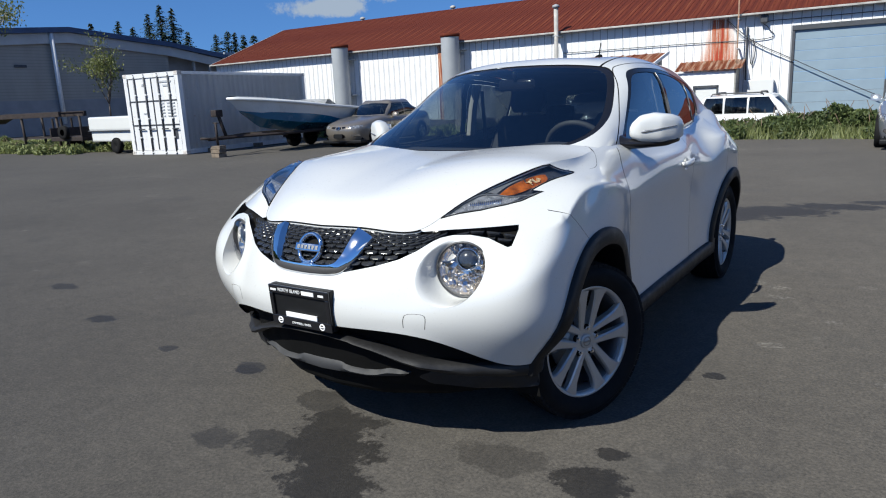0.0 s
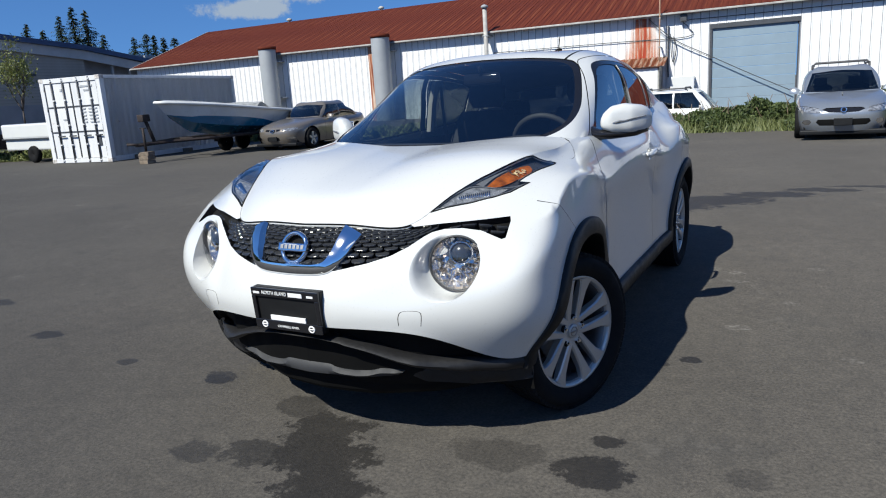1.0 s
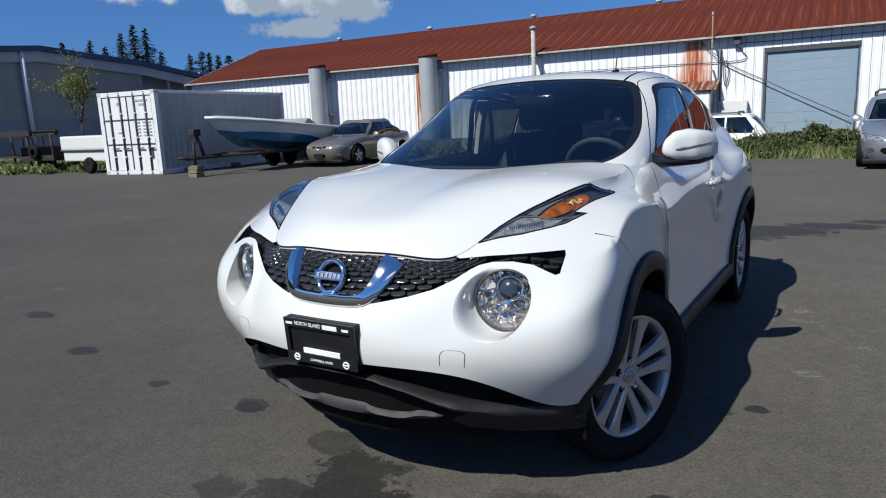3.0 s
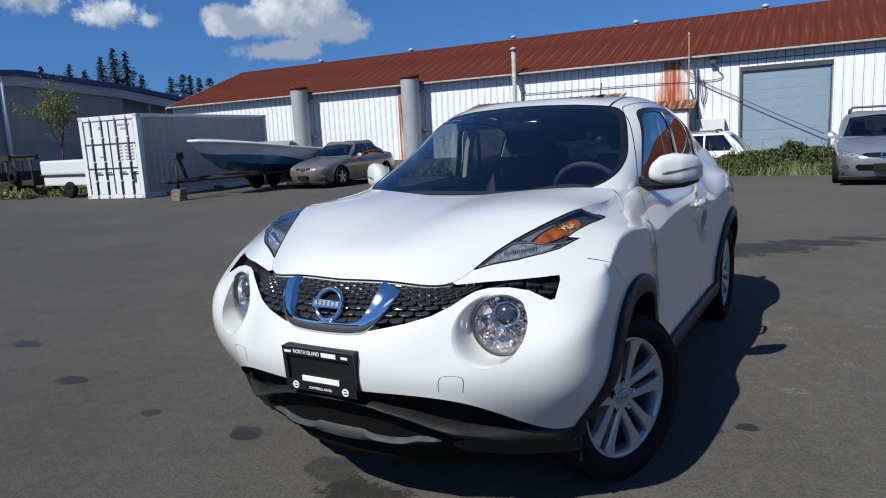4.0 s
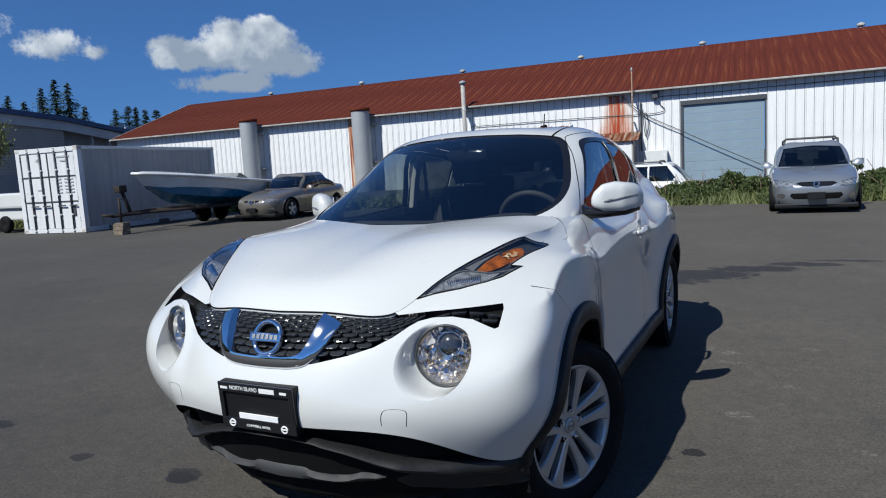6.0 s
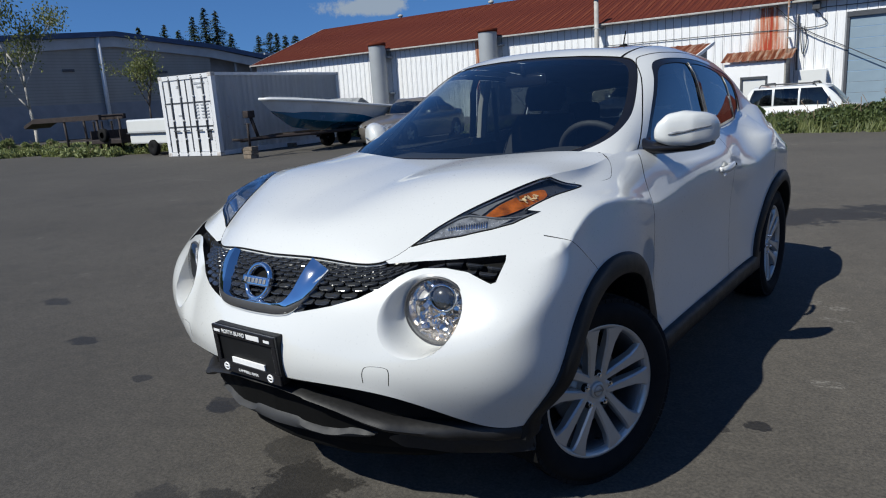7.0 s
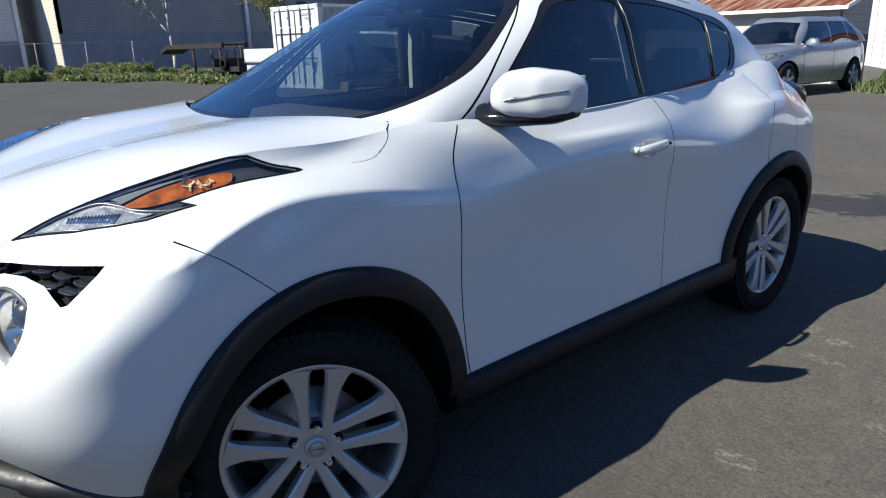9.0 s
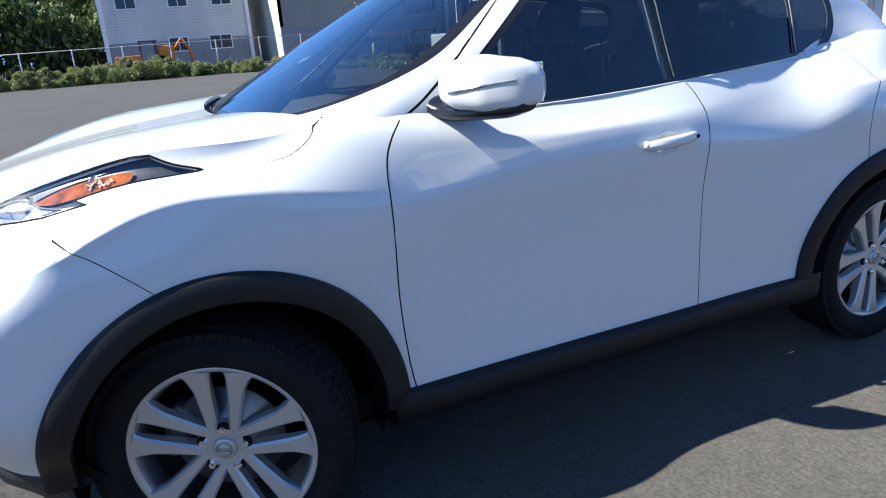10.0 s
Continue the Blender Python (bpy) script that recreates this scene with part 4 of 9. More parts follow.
def wheel(name="wheel"):
    """A nominal 17 inch alloy, its rim enlarged to fit the camera's view, with five twin spokes, at the origin, its
    face at +x; axle along x.
    """
    hub = thing(name, "", "")
    hub.pop("category", None)
    # tyre
    bm = bmesh.new()
    half, ro, ri = .106, .334, .236
    prof = [(-half * .78, ri), (-half * .98, ri + .03), (-half * 1.02, ri + .06), (-half * .95, ro - .025), (-half * .80, ro - .006), (-half * .5, ro), (0, ro + .001), (half * .5, ro), (half * .80, ro - .006),
            (half * .95, ro - .025), (half * 1.02, ri + .06), (half * .98, ri + .03), (half * .78, ri + .004), (half * .70, ri - .004)]
    lathe(bm, prof, 72)
    tyre = part("tyre", bm, RUBBER, hub, "black road tyre")
    # tread blocks
    bm = bmesh.new()
    for k in range(72):
        a = k * math.tau / 72
        for xx, w in ((-.078, .03), (-.038, .026), (0, .026), (.038, .026), (.078, .03)):
            m = Matrix.Rotation(a + (0.02 if xx in (-.038, .038) else 0), 4, "X")
            box(bm, (xx - w / 2, -.0125, ro - .012 if abs(xx) < .05 else ro - .018), (xx + w / 2, .0125, ro + .004 if abs(xx) < .05 else ro - .001), 0, m)
    tagged(part("tread", bm, RUBBER, tyre, "tread blocks", smooth=False), kind="stuff")
    # barrel and lip
    bm = bmesh.new()
    lathe(bm, [(-.09, .214), (.02, .208), (.055, .216), (.068, .225), (.074, .233)], 72)
    part("barrel", bm, ALLOY_DARK, hub, "inner barrel of the rim")
    bm = bmesh.new()
    lathe(bm, [(.055, .219), (.070, .222), (.078, .227), (.082, .234), (.083, .240), (.078, .243), (.066, .241)], 72)
    part("rim", bm, ALLOY, hub, "silver alloy rim lip")

    # spokes, each a pair that opens towards the rim
    def spoke_pair(bm, turn):
        for sgn in (-1, 1):
            rows = []
            for r, off, w, face, deep in ((.040, .026, .014, .062, .03), (.074, .030, .0155, .066, .035), (.126, .0365, .0185, .072, .035), (.168, .042, .022, .077, .03), (.20, .050, .030, .080, .025), (.2165, .057, .039, .081, .02), (.224, .060, .046, .081, .02)):
                row = []
                for cx, d in ((-w, -deep), (-w, -.006), (-w + .006, 0), (w - .006, 0), (w, -.006), (w, -deep)):
                    y, z = sgn * off + cx * (1 if sgn > 0 else 1), r
                    row.append(Matrix.Rotation(turn, 3, "X") @ Vector((face + d, y, z)))
                rows.append(row)
            vs = grid_faces(bm, rows)
            bm.faces.new(vs[0])
            bm.faces.new(vs[-1])

    for k in range(5):
        bm = bmesh.new()
        spoke_pair(bm, k * math.tau / 5)
        bmesh.ops.recalc_face_normals(bm, faces=bm.faces)
        sp = part("spoke", bm, ALLOY, hub, "twin spoke of silver alloy")
        sp.data.set_sharp_from_angle(angle=radians(35))
    bm = bmesh.new()
    lathe(bm, [(.03, .070), (.052, .068), (.060, .060), (.062, .040), (.060, .0335), (.0605, .0005)], 40)
    part("hub", bm, ALLOY, hub, "alloy wheel centre")
    bm = bmesh.new()
    lathe(bm, [(.060, .031), (.066, .030), (.069, .026), (.0685, .022), (.0695, .021), (.070, .0005)], 32)
    cap = part("centre_cap", bm, ALLOY, hub, "round silver centre cap")
    bm = bmesh.new()
    lathe(bm, [(.0695, .016), (.0712, .0175), (.0712, .0205), (.0695, .022)], 32)
    box(bm, (.0695, -.022, -.004), (.0713, .022, .004))
    part("badge", bm, STEEL, cap, "ring shaped badge")
    for k in range(5):
        a = k * math.tau / 5 + .0
        y, z = .057 * math.sin(a), .057 * math.cos(a)
        # black disc stands in for the shade in the nut's recess
        bm = bmesh.new()
        bmesh.ops.create_cone(bm, cap_ends=True, segments=20, radius1=.0165, radius2=.0165, depth=.004, matrix=pose(.0585, y, z, 0, 90, 0))
        nut = part("nut_recess", bm, GAP_BLACK, hub, "black disc for the shade round a wheel nut")
        bm = bmesh.new()
        bmesh.ops.create_cone(bm, cap_ends=True, segments=6, radius1=.0105, radius2=.0095, depth=.02, matrix=pose(.061, y, z, 0, 90, 0))
        bmesh.ops.create_cone(bm, cap_ends=True, segments=12, radius1=.008, radius2=.005, depth=.006, matrix=pose(.073, y, z, 0, 90, 0))
        part("wheel_nut", bm, CHROME, nut, "chrome wheel nut", smooth=False)
    # brake
    bm = bmesh.new()
    lathe(bm, [(-.005, .06), (-.005, .145), (.006, .145), (.006, .085), (.03, .08), (.032, .0005)], 48)
    part("brake_disc", bm, STEEL, hub, "brushed steel brake disc")
    bm = bmesh.new()
    rows = []
    for a in np.linspace(52, 108, 12):
        c, s = math.cos(radians(a)), math.sin(radians(a))
        rows.append([(x0, -r * s, r * c) for x0, r in ((-.045, .10), (.012, .10), (.024, .112), (.026, .150), (.014, .166), (-.045, .168), (-.045, .10))])
    vs = grid_faces(bm, rows)
    bmesh.ops.remove_doubles(bm, verts=bm.verts, dist=1e-6)
    bmesh.ops.holes_fill(bm, edges=[e for e in bm.edges if e.is_boundary])
    bmesh.ops.recalc_face_normals(bm, faces=bm.faces)
    part("brake_caliper", bm, STEEL, hub, "grey brake caliper")
    bm = bmesh.new()
    rod(bm, (.06, .004, -.182), (.082, .004, -.174), .004, 8)
    part("valve", bm, GAP_BLACK, hub, "black tyre valve")
    return hub


def headlamps(car):
    """The boomerang lamps that ride on the fenders: dark bucket, amber reflector, ribbed side light, clear cover."""
    uv, tri, names = INFO["uv"], INFO["tri"], INFO["names"]
    deck = INFO["deck"]
    for flip in (False, True):
        lamp = shell("headlamp", SKIN, uv, tri[names == "headlamp"], LAMP_BOWL, car, "swept back lamp unit with dark bezel", lift=-.014, flip=flip)
        amber = deck(rounded([(.601, -.299), (.602, -.293), (.614, -.240), (.640, -.176), (.668, -.112), (.682, -.084), (.690, -.074), (.700, -.079), (.706, -.090), (.702, -.138), (.682, -.190), (.650, -.258), (.612, -.297)], 2))
        # amber is left off the far lamp to fit the camera's view
        if not flip:
            skin_patch("amber_reflector", amber, AMBER, lamp, "amber turn signal reflector", lift=-.007, flip=flip)
            # plates in bright paint stand in for glints at the bulb well's upper end
            bm = bmesh.new()
            rng = random.Random(11)
            for k in range(11):
                w = rng.uniform(-.050, .040)
                c = deck([(.684 + .42 * w + rng.uniform(-.007, .009), -.125 + w)])
                p = SKIN.at(c)[0] + SKIN.normal(c)[0] * -.003
                box(bm, (-.009, -.0025, -.0008), (.009, .0025, .0008), 0, Matrix.Translation(p) @ Vector(SKIN.normal(c)[0]).to_track_quat('Z', 'Y').to_matrix().to_4x4() @ Euler((rng.uniform(-.45, .45), rng.uniform(-.45, .45), rng.uniform(0, 3))).to_matrix().to_4x4())
            tagged(part("bulb_mirrors", bm, AMBER_GLINT, lamp, "bright amber plates painted as glints round the bulb", smooth=False), kind="stuff")
        tip = deck(rounded([(.484, -.468), (.520, -.395), (.552, -.335), (.572, -.318), (.600, -.308), (.66, -.268), (.672, -.262), (.640, -.325), (.580, -.392), (.525, -.445)], 3))
        skin_patch("side_light", tip, LAMP_SILVER, lamp, "ribbed silver side light", lift=-.007, flip=flip)
        rim_edge = deck(rounded([(.476, -.480), (.502, -.428), (.540, -.352), (.597, -.242), (.641, -.152), (.670, -.086), (.660, -.112), (.632, -.178), (.605, -.245), (.590, -.300), (.586, -.306), (.569, -.312), (.547, -.332), (.515, -.394), (.481, -.466)], 2))
        skin_patch("inner_bezel", rim_edge, LAMP_GREY, lamp, "glossy grey inner moulding", lift=-.009, flip=flip)
        # ribs across the side light
        bm = bmesh.new()
        for k in np.linspace(0, 1, 16):
            a = deck([(.530 + .085 * k, -.400 + .085 * k)])[0]
            b = deck([(.536 + .090 * k, -.410 + .072 * k)])[0]
            pts = [SKIN.at([a + (b - a) * w])[0] + SKIN.normal([a + (b - a) * w])[0] * -.005 for w in (0, .5, 1)]
            tube(bm, [((-q[0] if flip else q[0]), q[1], q[2]) for q in pts], .0022, 5)
        tagged(part("side_light_ribs", bm, CHROME, lamp, "fine bright ribs"), kind="stuff")
        # bright bead between the two chambers
        bead = deck(rounded([(.480, -.470), (.516, -.400), (.550, -.343), (.590, -.312), (.640, -.284), (.690, -.238), (.715, -.196)], 8, False))
        bm = bmesh.new()
        pts = [SKIN.at([q])[0] - SKIN.normal([q])[0] * .004 for q in bead]
        tube(bm, [((-q[0] if flip else q[0]), q[1], q[2]) for q in pts], .003, 6)
        part("lamp_bead", bm, LAMP_GREY, lamp, "bright moulding inside the lamp")
        edge_line = np.asarray(INFO["headlamp"])

        def bulge(q):
            far = np.sqrt(np.array([((edge_line - w) ** 2).sum(1).min() for w in q]))
            return .001 + .024 * (1 - np.exp(-far / .022))

        cover = shell("lamp_cover", SKIN, uv, tri[names == "headlamp"], LAMP_COVER, lamp, "clear domed polycarbonate cover", lift=bulge, flip=flip)
        cover.data.normals_split_custom_set([(0, 0, 0)] * len(cover.data.loops))
        cover.visible_shadow = False
        # grey tube inside the edge stands in for reflections in the cover's rim
        bm = bmesh.new()
        o = INFO["headlamp"]
        mid = o.mean(0)
        pts = SKIN.at(o + (mid - o) * .05) + SKIN.normal(o) * -.003
        pts = np.concatenate([pts, pts[:1]])
        tube(bm, [((-q[0] if flip else q[0]), q[1], q[2]) for q in pts], .0028, 6)
        part("bezel", bm, LAMP_GREY, lamp, "thin grey tube for the cover's rim reflections")
        # black edge line
        bm = bmesh.new()
        o = INFO["headlamp"]
        pts = SKIN.at(o)
        pts = np.concatenate([pts, pts[:1]])
        tube(bm, [((-q[0] if flip else q[0]), q[1], q[2]) for q in pts], .0028, 5)
        part("lamp_seal", bm, GAP_BLACK, lamp, "black seal round the lamp")


def round_lamps(car):
    """Round main lamps sunk in the bumper: painted funnel, bezel, faceted reflector, projector, clear dome."""
    hole = INFO["nose"]([(.568 + .112 * math.cos(a), .749 + .112 * math.sin(a)) for a in np.linspace(0, math.tau, 40, endpoint=False)])
    rim = SKIN.at(hole)
    for flip in (False, True):
        s = -1 if flip else 1
        centre, face = Vector((.584, -.551, .750)), Vector((.30, -.95, .04)).normalized()
        e1 = face.cross(Vector((0, 0, 1))).normalized() * -1
        e2 = e1.cross(face) * -1
        if e2.z < 0:
            e2 = -e2
        if e1.x < 0:
            e1 = -e1
        put = lambda r, a, d: centre + e1 * (r * math.cos(a)) + e2 * (r * math.sin(a)) + face * d
        mir = lambda p: Vector((p[0] * s, p[1], p[2]))
        bm = bmesh.new()
        rows = []
        n = len(rim)
        for k in list(range(n)) + [0]:
            a = k * math.tau / n
            inner = put(.103, a, .0)
            outer = Vector(rim[k])
            out_n = Vector(SKIN.normal([hole[k]])[0])
            ease = [outer + out_n * .0005]
            delta = inner - outer
            sink = out_n * delta.dot(out_n)
            for w in (.1, .22, .36, .5, .65, .8, .92, 1.0):
                ease.append(outer + (delta - sink) * w + sink * (w * w * (3 - 2 * w)))
            rows.append([mir(q) for q in ease])
        grid_faces(bm, rows)
        bmesh.ops.remove_doubles(bm, verts=bm.verts, dist=1e-5)
        bmesh.ops.recalc_face_normals(bm, faces=bm.faces)
        part("lamp_surround", bm, PAINT_WHITE, car, "white funnel round the main lamp")
        lamp = new("main_lamp")
        lamp.parent = car
        tagged(lamp, "round main lamp with projector")

        def turned(name, prof, material, label="", segs=48, parent=lamp):
            bm = bmesh.new()
            rr = [[mir(put(r, a, d)) for a in np.linspace(0, math.tau, segs + 1)] for r, d in prof]
            grid_faces(bm, rr)
            bmesh.ops.remove_doubles(bm, verts=bm.verts, dist=1e-6)
            bmesh.ops.recalc_face_normals(bm, faces=bm.faces)
            return part(name, bm, material, parent, label)

        turned("bezel", [(.105, .002), (.102, .010), (.098, .008), (.096, -.012)], GREY_PLASTIC, "dark grey lamp bezel")
        turned("reflector", [(.097, -.010), (.090, -.035), (.07, -.052), (.045, -.062), (.002, -.066)], FACET, "deep chromed bowl")
        bm = bmesh.new()
        rng = random.Random(5)
        for k in range(60):
            a, r = rng.uniform(0, math.tau), rng.uniform(.034, .086)
            d = -.055 + .25 * r
            c = put(r, a, d)
            m = Matrix.Translation(mir(c)) @ Euler((rng.uniform(-1.3, .5), rng.uniform(-.9, .9), rng.uniform(0, 3))).to_matrix().to_4x4()
            box(bm, (-.013, -.002, -.008), (.013, .002, .008), 0, m)
        tagged(part("reflector_facets", bm, FACET, lamp, "small faceted mirrors of the reflector", smooth=False), kind="stuff")
        pc = centre + e2 * .036 + e1 * .012
        put2 = lambda r, a, d: pc + e1 * (r * math.cos(a)) + e2 * (r * math.sin(a)) + face * d
        keep, put = put, put2
        turned("projector_shroud", [(.043, -.05), (.044, -.018), (.040, -.010), (.037, -.014)], CHROME, "chrome shroud of the projector", 32)
        turned("projector_lens", [(.033, -.018), (.028, -.008), (.020, -.001), (.010, .003), (.0005, .004)], LAMP_BOWL, "dark glass projector eye", 32)
        put = keep
        dome = turned("lens_cover", [(.099, .004), (.092, .016), (.074, .026), (.045, .033), (.02, .036), (.0005, .037)], CLEAR, "clear domed lens")
        dome.visible_shadow = False


def grille(car):
    """The dark honeycomb behind the nose, the chrome U and the badge."""
    uv, tri, names = INFO["uv"], INFO["tri"], INFO["names"]
    back = shell("grille", SKIN, uv, tri[names == "grille"], GAP_BLACK, car, "black grille with scale shaped mesh", lift=-.030, both=True)
    # rim wall of the opening
    o = INFO["grille"]
    o = o[(o[:, 0] > 0) & (o[:, 1] < SKIN.height)]
    for s in (1, -1):
        bm = bmesh.new()
        a = SKIN.at(o) * [s, 1, 1]
        nrm = SKIN.normal(o) * [s, 1, 1]
        grid_faces(bm, [[tuple(p), tuple(p - m * .032)] for p, m in zip(a, nrm)])
        part("grille_rim", bm, GLOSS_BLACK, back, "gloss black edge of the grille opening")
    # scales: short blades, leaning back, in staggered rows
    outline = np.asarray(INFO["grille"])
    blade = bmesh.new()
    grid_faces(blade, [[(x, d * (1 - .45 * (x / .029) ** 4), z + (.010 * (abs(x) / .029) ** 5 if z < 0 else 0)) for d, z in ((-.012, .0175), (-.002, .012), (.007, .003), (.0125, -.007), (.0165, -.0115), (.0165, -.0145), (.010, -.0165), (-.004, -.0150))] for x in (-.029, -.027, -.022, -.012, 0, .012, .022, .027, .029)])
    me = bpy.data.meshes.new("grille_scale")
    blade.to_mesh(me)
    blade.free()
    me.materials.append(GRILLE_GLOSS)
    du, dv = .054, .0272
    for j, v in enumerate(np.arange(outline[:, 1].min(), SKIN.height - .004, dv)):
        for u in np.arange(.0, 1.2, du) + (du / 2 if j % 2 else 0):
            ring = np.array([(u + a, v + b) for a in (-.010, 0, .010) for b in (-.003, .003)])
            if not inside(ring, outline).all() or (u < .02 and j % 2 == 0 and u > 0):
                continue
            p, n = SKIN.at([(u, v)])[0], SKIN.normal([(u, v)])[0]
            t = SKIN.at([(u + .01, v)])[0] - p
            for s in (1, -1):
                if u < .005 and s < 0:
                    continue
                pn, nn, tt = Vector((p[0] * s, p[1], p[2])), Vector((n[0] * s, n[1], n[2])), Vector((t[0] * s, t[1], t[2])).normalized()
                upv = nn.cross(tt)
                if upv.z < 0:
                    upv = -upv
                m = Matrix((tt, nn, upv)).transposed().to_4x4() @ Matrix.Diagonal((.87, .95, .82, 1))
                m.translation = pn - nn * .017
                ob = new("grille_scale", me)
                ob.parent = back
                ob.matrix_local = m
    # chrome U
    path = [(.256, .866), (.244, .842), (.223, .805), (.200, .772), (.165, .745), (.12, .735), (.06, .732), (0, .731)]
    line = np.array(path)
    line = rounded(np.concatenate([line, (line[:-1] * [-1, 1])[::-1]]), 5, False)
    uvl = INFO["nose"](np.stack([np.abs(line[:, 0]), np.minimum(line[:, 1], .893)], 1))
    base, nrm = SKIN.at(uvl), SKIN.normal(uvl)
    rows = []
    for k, (p, n) in enumerate(zip(base, nrm)):
        s = 1 if line[k, 0] >= 0 else -1
        p, n = Vector((p[0] * s, p[1], p[2])), Vector((n[0] * s, n[1], n[2]))
        if abs(line[k, 0]) < 1e-4:
            n.x = 0
        a, b = line[max(k - 1, 0)], line[min(k + 1, len(line) - 1)]
        d = Vector((b[0] - a[0], 0, b[1] - a[1])).normalized()
        inward = Vector((-d.z, 0, d.x))
        if inward.dot(Vector((0, 0, .86)) - Vector((line[k, 0], 0, line[k, 1]))) < 0:
            inward = -inward
        wide = .034 + .040 * min(1, max(0, (line[k, 1] - .735) / .15))
        row = []
        for w, h in ((-.006, -.02), (-.004, .006), (.004, .011), (wide * .5, .013), (wide, .009), (wide + .010, -.012), (wide + .012, -.03)):
            row.append(p + inward * w + n * h)
        rows.append(row)
    loft_rows("chrome_trim", rows, CHROME, car, "bright chrome U shaped grille trim", caps=False)
    # badge: ring and bar, no lettering
    c = Vector((0, -.728, .818))
    badge = new("badge")
    badge.parent = car
    tagged(badge, "round chrome badge with a cross bar")
    bm = bmesh.new()
    lathe(bm, [(-.006, .046), (-.012, .048), (-.016, .054), (-.014, .061), (-.004, .064), (.006, .063), (.006, .046)], 48, "y", True)
    bmesh.ops.transform(bm, matrix=Matrix.Translation(c) @ Matrix.Rotation(radians(-22), 4, "X"), verts=bm.verts)
    part("ring", bm, CHROME, badge, "chrome ring")
    bm = bmesh.new()
    box(bm, (-.066, -.022, -.0155), (.066, -.004, .0155), .004)
    bmesh.ops.transform(bm, matrix=Matrix.Translation(c) @ Matrix.Rotation(radians(-22), 4, "X"), verts=bm.verts)
    part("bar", bm, CHROME, badge, "chrome bar")
    bm = bmesh.new()
    for k in range(6):
        x = -.047 + k * .0188
        box(bm, (x - .006, -.0245, -.008), (x + .006, -.0215, .008), .001)
    bmesh.ops.transform(bm, matrix=Matrix.Translation(c) @ Matrix.Rotation(radians(-22), 4, "X"), verts=bm.verts)
    part("bar_marks", bm, STEEL, badge, "dark marks on the bar", smooth=False)
    bm = bmesh.new()
    lathe(bm, [(.01, .0005), (.01, .05)], 32, "y")
    bmesh.ops.transform(bm, matrix=Matrix.Translation(c) @ Matrix.Rotation(radians(-22), 4, "X"), verts=bm.verts)
    part("badge_back", bm, GAP_BLACK, badge, "black disc behind the badge")


def number_plate(car):
    """The dealer's black frame, with no plate in it."""
    holder = new("plate_holder")
    holder.parent = car
    holder.matrix_local = Matrix.Translation((.002, -.812, .602)) @ Matrix.Rotation(radians(4), 4, "X") @ Matrix.Diagonal((.94, 1, .92, 1))
    tagged(holder, "empty black dealer plate frame")
    bm = bmesh.new()
    box(bm, (-.168, .0, -.088), (.168, .03, .088), .006)
    part("backing", bm, BLACK_PLASTIC, holder, "black bracket", smooth=False)
    bm = bmesh.new()
    for lo, hi in (((-.168, -.010, .052), (.168, .0, .088)), ((-.168, -.010, -.088), (.168, .0, -.048)), ((-.168, -.010, -.048), (-.148, .0, .052)), ((.148, -.010, -.048), (.168, .0, .052))):
        box(bm, lo, hi, .003)
    part("frame", bm, GLOSS_BLACK, holder, "black plastic plate frame", smooth=False)
    bm = bmesh.new()
    box(bm, (-.088, -.006, -.05), (.088, -.0005, -.028), .001)
    part("label_strip", bm, WHITE_PRINT, holder, "white strip in the frame", smooth=False)
    for x in (-.118, .118):
        bm = bmesh.new()
        lathe(bm, [(-.0115, .009), (-.013, .0115), (-.013, .0145), (-.0105, .0155)], 24, "y")
        box(bm, (-.015, -.0128, -.003), (.015, -.0108, .003))
        bmesh.ops.transform(bm, matrix=Matrix.Translation((x, 0, -.068)), verts=bm.verts)
        part("frame_emblem", bm, WHITE_PRINT, holder, "round white emblem")
    return holder


def lettering(text, size, parent, at, material, name="lettering", wide=None, label="white raised lettering"):
    """Raised letters from the built-in font as a mesh."""
    cu = bpy.data.curves.new(name, "FONT")
    cu.body, cu.size, cu.extrude, cu.align_x, cu.align_y = text, size, .0008, "CENTER", "CENTER"
    tmp = bpy.data.objects.new(name, cu)
    me = bpy.data.meshes.new_from_object(tmp)
    bpy.data.objects.remove(tmp)
    me.name = name
    if wide:
        xs = [v.co.x for v in me.vertices]
        me.transform(Matrix.Diagonal((wide / (max(xs) - min(xs)), 1, 1, 1)))
    me.materials.append(material)
    ob = new(name, me)
    ob.parent = parent
    ob.matrix_local = at
    return tagged(ob, label)


